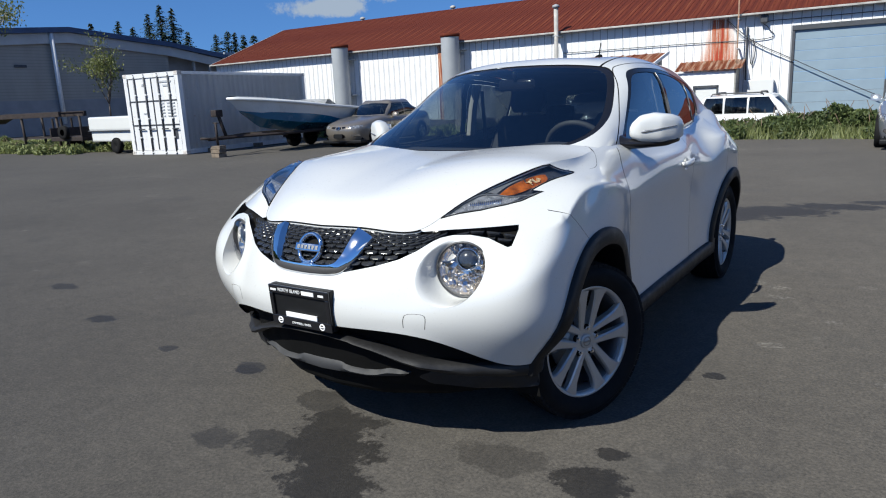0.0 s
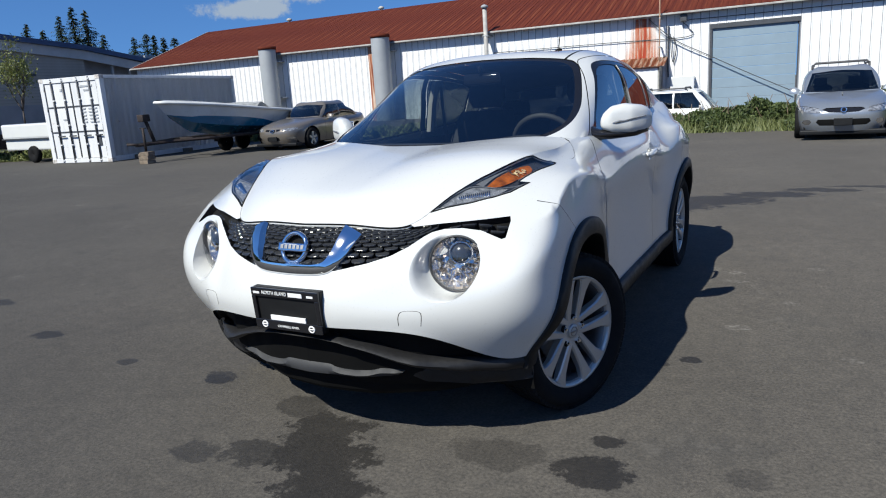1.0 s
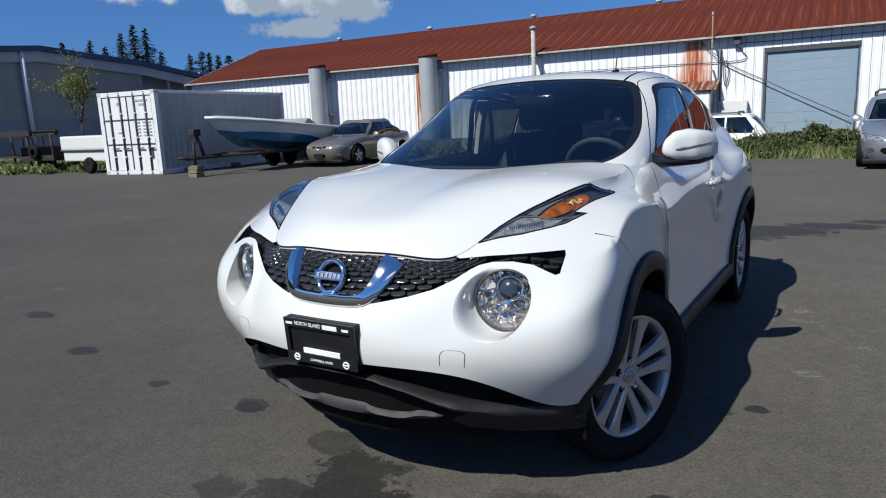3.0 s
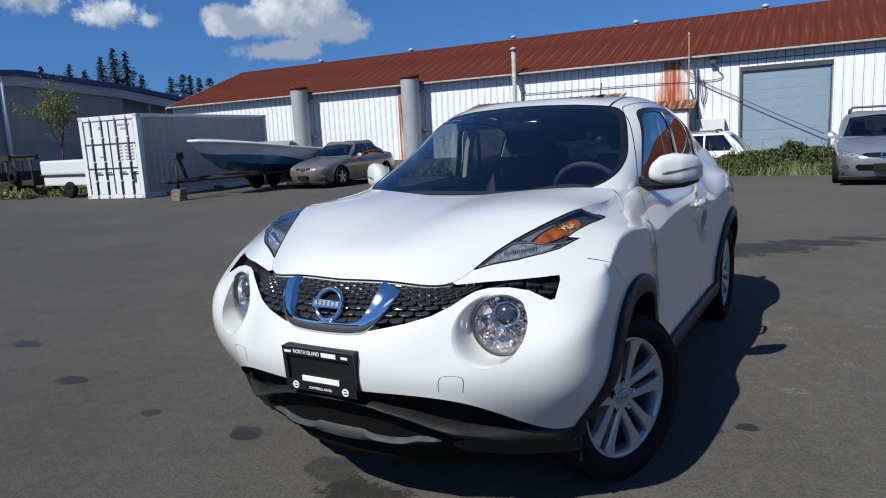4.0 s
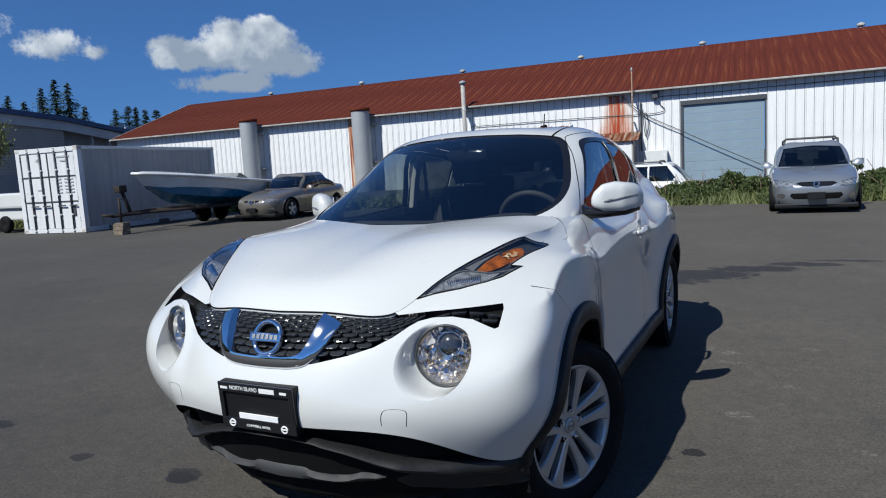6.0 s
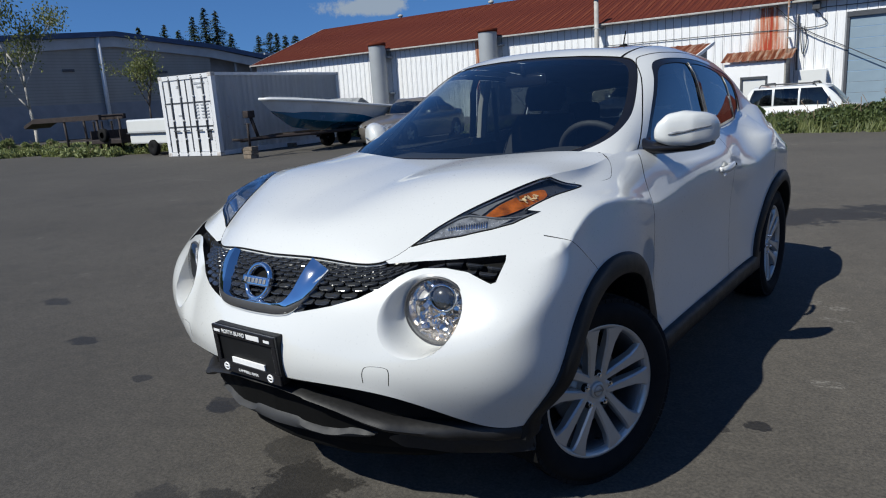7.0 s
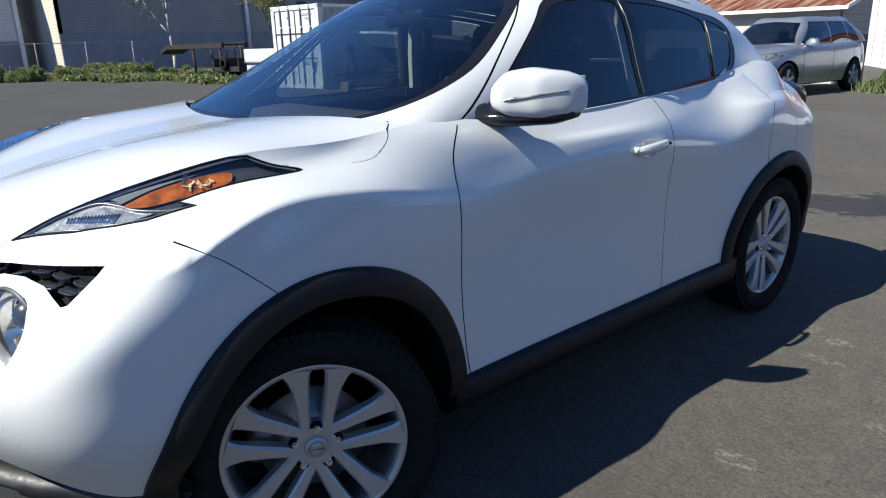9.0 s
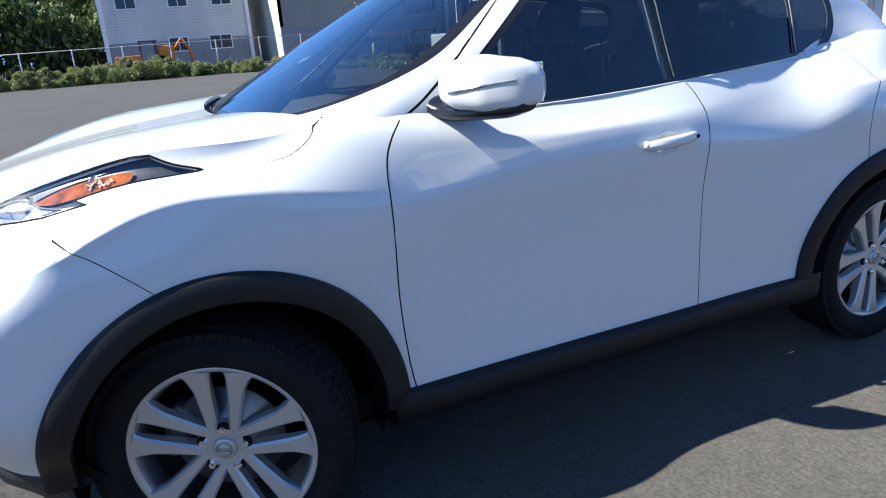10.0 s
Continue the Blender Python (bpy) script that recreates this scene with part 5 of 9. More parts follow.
def lower_front(car):
    """Black lower bumper: intake, grey skid bar with scallops, corner pods and chin."""
    q = lambda x: np.interp(x, [0, .22, .46, .60, .712, .81, .86], [-.817, -.802, -.722, -.612, -.487, -.31, .0])
    ztop = lambda x: np.interp(x, [0, .22, .46, .60, .712, .80, .86], [.54, .543, .528, .462, .384, .370, .36])
    xs = np.concatenate([np.linspace(0, .46, 14), np.linspace(.5, .72, 9), np.linspace(.74, .78, 3)])
    # intake void
    rows = []
    for x in xs:
        y, zt = q(x), ztop(x)
        rows.append([(x, y + .006, zt + .004), (x * .995, y + .05, zt - .005), (x * .985, y + .085, zt - .05), (x * .98, y + .09, min(.36, zt - .06)), (x * .96, y + .16, .27)])
    loft_rows("lower_intake", rows, GAP_BLACK, car, "black lower air intake", both=True, caps=False)
    # upper moustache: black moulding that sweeps from centre down to the corner
    rows = []
    for x in np.linspace(0, .782, 44):
        y = q(x)
        zc = np.interp(x, [0, .10, .20, .30, .40, .50, .60, .70, .782], [.500, .497, .485, .455, .415, .385, .365, .352, .345])
        hh = np.interp(x, [0, .16, .30, .42, .55, .70, .84], [.010, .010, .013, .018, .026, .034, .036])
        dy = np.interp(x, [0, .3, .5, .7, .782], [.03, .035, .05, .040, .012])
        row = []
        for a in np.linspace(-150, 150, 11):
            c, s = math.cos(radians(a)), math.sin(radians(a))
            row.append((x, y + dy + .035 - .03 * max(0, (x - .65) / .13) - c * .05, zc + s * hh))
        rows.append(row)
    loft_rows("bumper_moulding", rows, SATIN_BLACK, car, "satin black lower bumper moulding", both=True, caps=False)
    # grey skid bar
    rows = []
    for x in np.linspace(0, .39, 40):
        y = q(x) + .092
        scallop = math.exp(-((x - .205) / .085) ** 6) * .022
        zt = np.interp(x, [0, .28, .36, .39], [.374, .370, .362, .352]) - scallop
        zb = np.interp(x, [0, .25, .36, .39], [.318, .322, .332, .348])
        rows.append([(x, y + .05, zt - .002), (x, y + .008, zt + .003), (x, y - .004, zt - .006), (x, y - .012, (zt + zb) / 2), (x, y - .004, zb + .006), (x, y + .01, zb), (x, y + .06, zb + .004)])
    loft_rows("skid_bar", rows, SKID_GREY, car, "grey scalloped skid bar", both=True, caps=False)
    # corner pods
    rows = []
    for x in np.linspace(.36, .782, 26):
        y = q(min(x, .855)) + np.interp(x, [.36, .5, .7, .782], [.12, .10, .055, .0])
        in_by = np.interp(x, [.60, .782], [1, .12])
        zt = np.interp(x, [.36, .44, .52, .60, .70, .80, .86], [.37, .40, .405, .39, .36, .345, .34])
        zb = np.interp(x, [.36, .45, .6, .75, .86], [.325, .29, .268, .262, .27])
        rows.append([(x, y + .06 * in_by, zt), (x, y + .01, zt - .004), (x, y - .006, zt - .03), (x * 1.0, y - .004, (zt + zb) / 2), (x, y + .012, zb + .012), (x, y + .04 * in_by, zb), (x * .99, y + .12 * in_by, zb - .01)])
    loft_rows("bumper_corner", rows, SATIN_BLACK, car, "satin black lower bumper corner", apart=True)
    # chin and undertray
    rows = []
    for x in np.linspace(0, .70, 20):
        y = q(x) + .14 + .12 * (x / .7) ** 2
        rows.append([(x, y, .32), (x, y + .01, .245), (x, y + .05, .212), (x, y + .5, .205)])
    loft_rows("chin_spoiler", rows, GAP_BLACK, car, "black chin under the bumper", both=True, caps=False)
    bm = bmesh.new()
    box(bm, (-.70, -.30, .20), (.70, 3.05, .30), .02)
    part("floor_pan", bm, GAP_BLACK, car, "dark underside of the car", smooth=False)
    bm = bmesh.new()
    box(bm, (-.50, -.48, .30), (.50, .36, .86), .05)
    part("engine_bay", bm, GAP_BLACK, car, "dark engine bay behind the grille", smooth=False)


def sills(car):
    for flip in (False, True):
        rows = []
        for y in np.linspace(.475, 2.17, 40):
            x = SKIN.at(SKIN.find([(max(y, .53), .36)], [1, 2], (.8, SKIN.length - .6)))[0][0]
            k = np.interp(y, [.475, .53, 2.0, 2.17], [.2, 1, 1, .2])
            rows.append([(x - .02, y, .362), (x + .008, y, .360), (x + .022 * k + .002, y, .350), (x + .030 * k, y, .330), (x + .028 * k, y, .298), (x + .012 * k, y, .262), (x - .03, y, .232), (x - .12, y, .222)])
        loft_rows("sill_cover", rows, BLACK_PLASTIC, car, "matt black plastic sill cover", flip=flip)


def mirrors(car):
    for flip in (False, True):
        s = -1 if flip else 1
        mirror = new("door_mirror")
        mirror.parent = car
        tagged(mirror, "white door mirror with a slim lamp strip")
        # housing: stacked rounded sections along x
        rows = []
        for x in np.linspace(.752, .968, 22):
            t = (x - .752) / .216
            yc = np.interp(t, [0, .3, .7, 1], [.745, .765, .82, .90])
            half_y = .062 * (1 - (abs(t - .5) * 2) ** 4) ** .5 * .9 + .004 if 0 < t < 1 else .004
            zt = np.interp(t, [0, .08, .25, .5, .8, .93, 1], [1.165, 1.206, 1.240, 1.250, 1.238, 1.222, 1.192])
            zb = np.interp(t, [0, .08, .3, .6, .9, 1], [1.145, 1.126, 1.108, 1.102, 1.108, 1.132])
            zc, hz = (zt + zb) / 2, (zt - zb) / 2
            ring = []
            for a in np.linspace(0, math.tau, 29):
                c, si = math.cos(a), math.sin(a)
                ring.append((x * s, yc - half_y * math.copysign(abs(c) ** .72, c), zc + hz * math.copysign(abs(si) ** .66, si)))
            rows.append(ring)
        bm = bmesh.new()
        grid_faces(bm, rows)
        bm.faces.new([bm.verts.new(p) for p in rows[0][:-1]])
        bm.faces.new([bm.verts.new(p) for p in rows[-1][:-1]])
        bmesh.ops.remove_doubles(bm, verts=bm.verts, dist=1e-5)
        bmesh.ops.recalc_face_normals(bm, faces=bm.faces)
        part("housing", bm, PAINT_WHITE, mirror, "rounded white mirror shell")
        # black foot and underside
        bm = bmesh.new()
        rr = []
        for x in np.linspace(.705, .955, 18):
            t = (x - .705) / .25
            yc = np.interp(t, [0, .3, 1], [.735, .765, .875])
            hy = np.interp(t, [0, .25, .6, .9, 1], [.055, .050, .062, .05, .02])
            zt = np.interp(t, [0, .15, .3, .7, 1], [1.15, 1.128, 1.13, 1.128, 1.13])
            zb = np.interp(t, [0, .15, .4, .8, 1], [1.072, 1.076, 1.076, 1.084, 1.104])
            rr.append([(x * s, yc + hy * math.cos(a), (zt + zb) / 2 + (zt - zb) / 2 * math.sin(a)) for a in np.linspace(0, math.tau, 17)])
        grid_faces(bm, rr)
        bm.faces.new([bm.verts.new(p) for p in rr[0][:-1]])
        bm.faces.new([bm.verts.new(p) for p in rr[-1][:-1]])
        bmesh.ops.remove_doubles(bm, verts=bm.verts, dist=1e-5)
        bmesh.ops.recalc_face_normals(bm, faces=bm.faces)
        part("foot", bm, GLOSS_BLACK, mirror, "black mirror foot")
        # lamp strip along the leading face
        bm = bmesh.new()
        strip_rows = []
        for t in np.linspace(.32, .93, 16):
            x = .752 + .216 * t
            yc = np.interp(t, [0, .3, .7, 1], [.745, .765, .82, .90])
            half_y = .062 * (1 - (abs(t - .5) * 2) ** 4) ** .5 * .9 + .004
            z = np.interp(t, [.32, .6, 1], [1.160, 1.168, 1.186])
            h = np.interp(t, [.32, .4, .6, 1], [.001, .006, .004, .002])
            yy = yc - half_y * .99
            strip_rows.append([(x * s, yy + .01, z + h), (x * s, yy - .003, z + h), (x * s, yy - .004, z - h), (x * s, yy + .01, z - h)])
        grid_faces(bm, strip_rows)
        part("indicator_strip", bm, LAMP_SILVER, mirror, "slim clear indicator strip")
        bm = bmesh.new()
        box(bm, (-.09, -.003, -.05), (.09, .003, .05), .002, Matrix.Translation((.87 * s, .875, 1.172)) @ Matrix.Rotation(radians(32 * s), 4, "Z"))
        part("mirror_glass", bm, CHROME, mirror, "mirror glass", smooth=False)


def handles(car):
    for flip in (False, True):
        s = -1 if flip else 1
        for y0, z0 in ((1.435, .942),):
            q = SKIN.find([(y0, z0)], [1, 2], (.8, SKIN.length - .6))
            x = SKIN.at(q)[0][0]
            cup_o = SKIN.find([(y0 - .005 + .062 * math.cos(a), z0 - .004 + .036 * math.sin(a)) for a in np.linspace(0, math.tau, 26, endpoint=False)], [1, 2], (.8, SKIN.length - .6))
            cup = skin_patch("handle_cup", cup_o, PAINT_WHITE, car, "flat patch shaded like a cup behind the handle", lift=.0008, flip=flip, step=.008)
            # shading normals bent inwards put a dish's shade on this flat patch
            lean = []
            for w in cup.data.vertices:
                dy, dz = (w.co.y - y0 + .005) / .062, (w.co.z - z0 + .004) / .036
                r = min(1, math.hypot(dy, dz))
                k = 1.5 * r * (1 - r ** 8)
                lean.append(Vector((s, -dy * k, .25 - dz * k)).normalized())
            cup.data.normals_split_custom_set_from_vertices([tuple(q) for q in lean])
            bm = bmesh.new()
            rows = []
            for t in np.linspace(0, 1, 18):
                y = y0 - .105 + .21 * t
                r = .0125 * (1 - abs(2 * t - 1) ** 5) ** .5 + .003
                bow = .018 * (1 - abs(2 * t - 1) ** 3) + .008
                z = z0 - .004 + .012 * t
                rows.append([((x + bow + r * .75 * math.cos(a)) * s, y, z + r * 1.15 * math.sin(a)) for a in np.linspace(0, math.tau, 13)])
            grid_faces(bm, rows)
            bm.faces.new([bm.verts.new(p) for p in rows[0][:-1]])
            bm.faces.new([bm.verts.new(p) for p in rows[-1][:-1]])
            for t in (.06, .9):
                y = y0 - .105 + .21 * t
                rod(bm, ((x - .01) * s, y, z0 + .002), ((x + .018) * s, y, z0 + .002), .010, 10)
            bmesh.ops.recalc_face_normals(bm, faces=bm.faces)
            h = part("door_handle", bm, PAINT_WHITE, car, "white pull handle of the front door")
            bm = bmesh.new()
            rod(bm, ((x + .018) * s, y0 + .088, z0 + .008), ((x + .0305) * s, y0 + .088, z0 + .008), .006, 12)
            part("lock_cylinder", bm, GAP_BLACK, h, "black key cylinder")


def cabin(car):
    """What the glass lets one see: dash, wheel, seats, mirror, lining."""
    bm = bmesh.new()
    rows = []
    for x in np.linspace(-.66, .66, 24):
        hump = .03 * math.exp(-((x - .36) / .17) ** 2)
        bow = .10 * (1 - (x / .66) ** 2)
        rows.append([(x, .62 - bow * 2.2, 1.02), (x, .64 - bow * 1.4, 1.075), (x, .80 - bow, 1.085 + hump), (x, .93, 1.06 + hump), (x, .98, .98), (x, .95, .70), (x, .70, .55)])
    grid_faces(bm, rows)
    bmesh.ops.recalc_face_normals(bm, faces=bm.faces)
    part("dashboard", bm, DASH, car, "dark vinyl dashboard")
    bm = bmesh.new()
    ring = []
    for a in np.linspace(0, math.tau, 33):
        ring.append(Vector((.36 + .185 * math.cos(a), 1.04 - .085 * math.sin(a) * .9, 1.035 + .165 * math.sin(a))))
    tube(bm, ring, .016, 10)
    rod(bm, (.36, 1.04, 1.035), (.36, .90, 1.0), .035, 12)
    for a in (0, math.pi, -math.pi / 2):
        rod(bm, (.36, 1.03, 1.035), (.36 + .18 * math.cos(a), 1.04, 1.035 + .16 * math.sin(a)), .016, 8)
    part("steering_wheel", bm, DASH, car, "black steering wheel")
    for x in (-.36, .36):
        seat = new("front_seat")
        seat.parent = car
        tagged(seat, "charcoal cloth front seat")
        for nm, pts in (("cushion", [(1.12, .62, .25, .07), (1.30, .66, .26, .08), (1.62, .60, .25, .08)]), ("backrest", [(1.60, .66, .25, .075), (1.70, .90, .25, .085), (1.80, 1.12, .23, .075), (1.84, 1.22, .19, .05)]),
                        ("headrest", [(1.84, 1.24, .10, .04), (1.85, 1.30, .135, .055), (1.87, 1.38, .13, .05), (1.88, 1.41, .10, .03)])):
            bm = bmesh.new()
            rows = []
            for y, z, hx, th in pts:
                rows.append([(x + hx * math.copysign(abs(math.cos(a)) ** .5, math.cos(a)), y + (0 if nm == "cushion" else th * math.copysign(abs(math.sin(a)) ** .6, math.sin(a))),
                              z + (th * math.copysign(abs(math.sin(a)) ** .6, math.sin(a)) if nm == "cushion" else 0)) for a in np.linspace(0, math.tau, 25)])
            vs = grid_faces(bm, rows)
            bmesh.ops.remove_doubles(bm, verts=bm.verts, dist=1e-5)
            bmesh.ops.holes_fill(bm, edges=[e for e in bm.edges if e.is_boundary])
            bmesh.ops.recalc_face_normals(bm, faces=bm.faces)
            part(nm, bm, SEAT_CLOTH, seat)
    bm = bmesh.new()
    box(bm, (-.58, 2.25, .62), (.58, 2.42, 1.16), .06)
    box(bm, (-.58, 1.95, .58), (.58, 2.4, .74), .05)
    for x in (-.36, .36):
        box(bm, (x - .11, 2.36, 1.14), (x + .11, 2.45, 1.27), .04)
    part("rear_bench", bm, SEAT_CLOTH, car, "charcoal rear bench")
    bm = bmesh.new()
    box(bm, (-.115, .985, 1.385), (.115, 1.02, 1.45), .02)
    rod(bm, (0, .99, 1.44), (0, .97, 1.49), .012, 8)
    part("rear_view_mirror", bm, GLOSS_BLACK, car, "black rear view mirror")
    bm = bmesh.new()
    box(bm, (-.66, .55, .40), (.66, 2.9, .46), .02)
    part("cabin_floor", bm, DASH, car, "dark carpet", smooth=False)
    for flip in (False, True):
        s = -1 if flip else 1
        bm = bmesh.new()
        grid_faces(bm, [[(.70 * s, y, z) for z in (.45, .8, 1.06)] for y in np.linspace(.6, 2.5, 6)])
        part("door_lining", bm, DASH, car, "dark door lining")
        for y0, y1, xx in ((1.60, 1.53, .0),):
            bm = bmesh.new()
            rows = []
            for t in np.linspace(0, 1, 8):
                z = 1.10 + .34 * t
                y = y0 + (y1 - y0) * t + (.05 if y0 < 1 else 0)
                x = np.interp(z, [1.10, 1.29, 1.455], [.705, .655, .59])
                rows.append([((x + dx) * s, y + dy, z) for dx, dy in ((-.03, -.03), (.0, -.03), (.01, .0), (.0, .035), (-.03, .035), (-.045, .0), (-.03, -.03))])
            grid_faces(bm, rows)
            part("pillar_trim", bm, PALE_TRIM, car, "pale grey pillar trim")
        # belt with buckle
        bm = bmesh.new()
        grid_faces(bm, [[((.60 - .02 * t) * s, 1.60 + .03 * t, 1.40 - .7 * t), ((.60 - .02 * t) * s, 1.65 + .03 * t, 1.40 - .7 * t)] for t in np.linspace(0, 1, 5)])
        part("seat_belt", bm, DASH, car, "black seat belt")
    bm = bmesh.new()
    rows = []
    for y in np.linspace(1.10, 2.6, 12):
        zt = np.interp(y, [1.1, 1.4, 1.7, 2.1, 2.6], [1.485, 1.525, 1.525, 1.48, 1.36])
        w = np.interp(y, [1.1, 1.4, 2.0, 2.6], [.48, .55, .54, .44])
        rows.append([(x, y, zt - .03 * (abs(x) / w) ** 2) for x in np.linspace(-w, w, 10)])
    grid_faces(bm, rows)
    part("headliner", bm, PALE_TRIM, car, "pale grey headliner")


def trims(car):
    # scuttle panel between bonnet and glass
    bm = bmesh.new()
    f = np.linspace(0, 1, 24)
    line = INFO["scuttle"](f)
    for s in (1, -1):
        grid_faces(bm, [[(p[0] * s, p[1] - .004, p[2] - .012), (p[0] * s * .99, p[1] + .03, p[2] - .026), (p[0] * s * .98, p[1] + .09, p[2] - .02)] for p in line])
    part("scuttle_panel", bm, BLACK_PLASTIC, car, "black plastic panel under the windscreen")
    for pts in ([(.30, .232, 1.098), (-.02, .218, 1.098), (-.40, .275, 1.102)], [(-.28, .240, 1.098), (-.48, .32, 1.106), (-.57, .42, 1.135)]):
        bm = bmesh.new()
        tube(bm, rounded(pts, 6, False), .009, 6)
        part("wiper", bm, GAP_BLACK, car, "black wiper")
    bm = bmesh.new()
    rod(bm, (.24, 1.62, 1.566), (.25, 1.66, 1.574), .014, 10)
    rod(bm, (.245, 1.64, 1.570), (.235, 1.70, 1.655), .0035, 6)
    part("aerial", bm, GAP_BLACK, car, "short black roof aerial")
    # rear spoiler lip, tail lamps
    bm = bmesh.new()
    rows = []
    for x in np.linspace(-.66, .66, 21):
        y = 3.17 - .12 * (x / .66) ** 4
        rows.append([(x, y - .22, 1.055 - .03 * abs(x)), (x, y - .05, 1.052 - .03 * abs(x)), (x, y, 1.038 - .03 * abs(x)), (x, y - .005, 1.015 - .03 * abs(x)), (x, y - .10, .99 - .03 * abs(x))])
    grid_faces(bm, rows)
    bmesh.ops.recalc_face_normals(bm, faces=bm.faces)
    part("tailgate_lip", bm, PAINT_WHITE, car, "white lip across the tailgate")
    for flip in (False, True):
        sx = -1 if flip else 1
        spine = rounded([(.590, 2.60, 1.172), (.636, 2.74, 1.118), (.668, 2.90, 1.078), (.682, 3.02, 1.044), (.686, 3.10, 1.004), (.682, 3.13, .960)], 5, False)
        size = np.interp(np.linspace(0, 1, len(spine)), [0, .3, .6, .8, .92, 1], [.006, .015, .026, .033, .030, .012])
        rows = []
        for p, r in zip(spine, size):
            rows.append([((p[0] + r * .75 * math.cos(a)) * sx, p[1] + r * .25 * math.sin(a), p[2] + r * math.sin(a)) for a in np.linspace(0, math.tau, 17)])
        cut = int(len(rows) * .80)
        lamp = loft_rows("tail_lamp", rows[:cut + 1], LAMP_SMOKE, car, "smoked boomerang tail lamp on the shoulder", caps=False)
        loft_rows("lens", rows[cut:], RED_LENS, lamp, "red lens at the end of the lamp", caps=False)
        bm = bmesh.new()
        q = INFO["tside"](rounded([(.74, 1.09), (1.0, 1.088), (1.3, 1.095), (1.6, 1.106), (1.9, 1.122), (2.1, 1.134), (2.25, 1.146), (2.33, 1.17)], 6, False))
        pts = TOP.at(q) + TOP.normal(q) * .001
        tube(bm, [((-p[0] if flip else p[0]), p[1], p[2]) for p in pts], .0035, 6)
        part("belt_moulding", bm, PAINT_WHITE, car, "slim white line under the windows")
        for a, b in (((1.548, 1.122), (1.492, 1.455)), ((2.14, 1.15), (2.149, 1.382))):
            q = INFO["tside"](dense([a, b], .05, False))
            pts = TOP.at(q) + TOP.normal(q) * .001
            bm = bmesh.new()
            tube(bm, [((-p[0] if flip else p[0]), p[1], p[2]) for p in pts], .0022, 6)
            part("window_divider", bm, STEEL, car, "thin bright window divider")


SATIN_BLACK = plain("satin black bumper plastic", (0.012, 0.012, 0.013), 0.5, 0, 0.2, 40, bump=0.1, bump_scale=300)
SKID_GREY = plain("mid grey skid plastic", (0.030, 0.031, 0.034), 0.7, 0, 0.1)
LAMP_BOWL = plain("smoked lamp bowl", (0.045, 0.047, 0.052), 0.3, 0.15, 0.3, 30)
LAMP_COVER = glass("lamp cover", (0.88, 0.90, 0.91), 0.02, 1.3)
FACET = plain("warm mirror facet", (0.88, 0.82, 0.77), 0.09, 0.92, 0.05)
LAMP_SILVER = plain("silvered lamp plastic", (0.34, 0.345, 0.35), 0.25, 0.55, 0.55, 45)
LAMP_GREY = plain("grey lamp moulding", (0.16, 0.165, 0.175), 0.25, 0.2, 0.15, 60)
LAMP_SMOKE = plain("smoked lamp lens", (0.018, 0.016, 0.02), 0.1, 0.0, 0.2, 12, coat=0.8)
GRILLE_GLOSS = plain("gloss black grille blade", (0.03, 0.032, 0.036), 0.16, 0.0, 0.1, coat=0.6)
wheel_arches(CAR)
WHEEL = wheel()
WHEEL.parent = CAR
tagged(WHEEL, "five twin spoke silver alloy wheel")
WHEEL.matrix_local = pose(.768, .03, .332, -5, 0, -22)
for x, y, turn, spin in ((.762, 2.53, 0, 24), (-.762, 0, 158, 50), (-.762, 2.53, 180, 10)):
    w2 = copy_thing(WHEEL, pose(x, y, .334, spin, 0, turn))
    w2.parent = CAR
headlamps(CAR)
round_lamps(CAR)
grille(CAR)
HOLDER = number_plate(CAR)
face_on = Matrix.Rotation(radians(90), 4, "X")
lettering("NORTH ISLAND", .021, HOLDER, Matrix.Translation((-.048, -.0108, .070)) @ face_on, WHITE_PRINT, wide=.125)
bm = bmesh.new()
box(bm, (.024, -.0115, .0615), (.092, -.0095, .0785))
part("brand_bar", bm, WHITE_PRINT, HOLDER, "plain white bar", smooth=False)
for x0, x1 in ((-.155, -.122), (.115, .145)):
    bm = bmesh.new()
    box(bm, (x0, -.0115, .064), (x1, -.0095, .073))
    part("small_bar", bm, WHITE_PRINT, HOLDER, "small white bar", smooth=False)
lettering("CAMPBELL RIVER", .013, HOLDER, Matrix.Translation((0, -.0108, -.071)) @ face_on, WHITE_PRINT, wide=.108)
lower_front(CAR)
sills(CAR)
mirrors(CAR)
handles(CAR)
cabin(CAR)
trims(CAR)


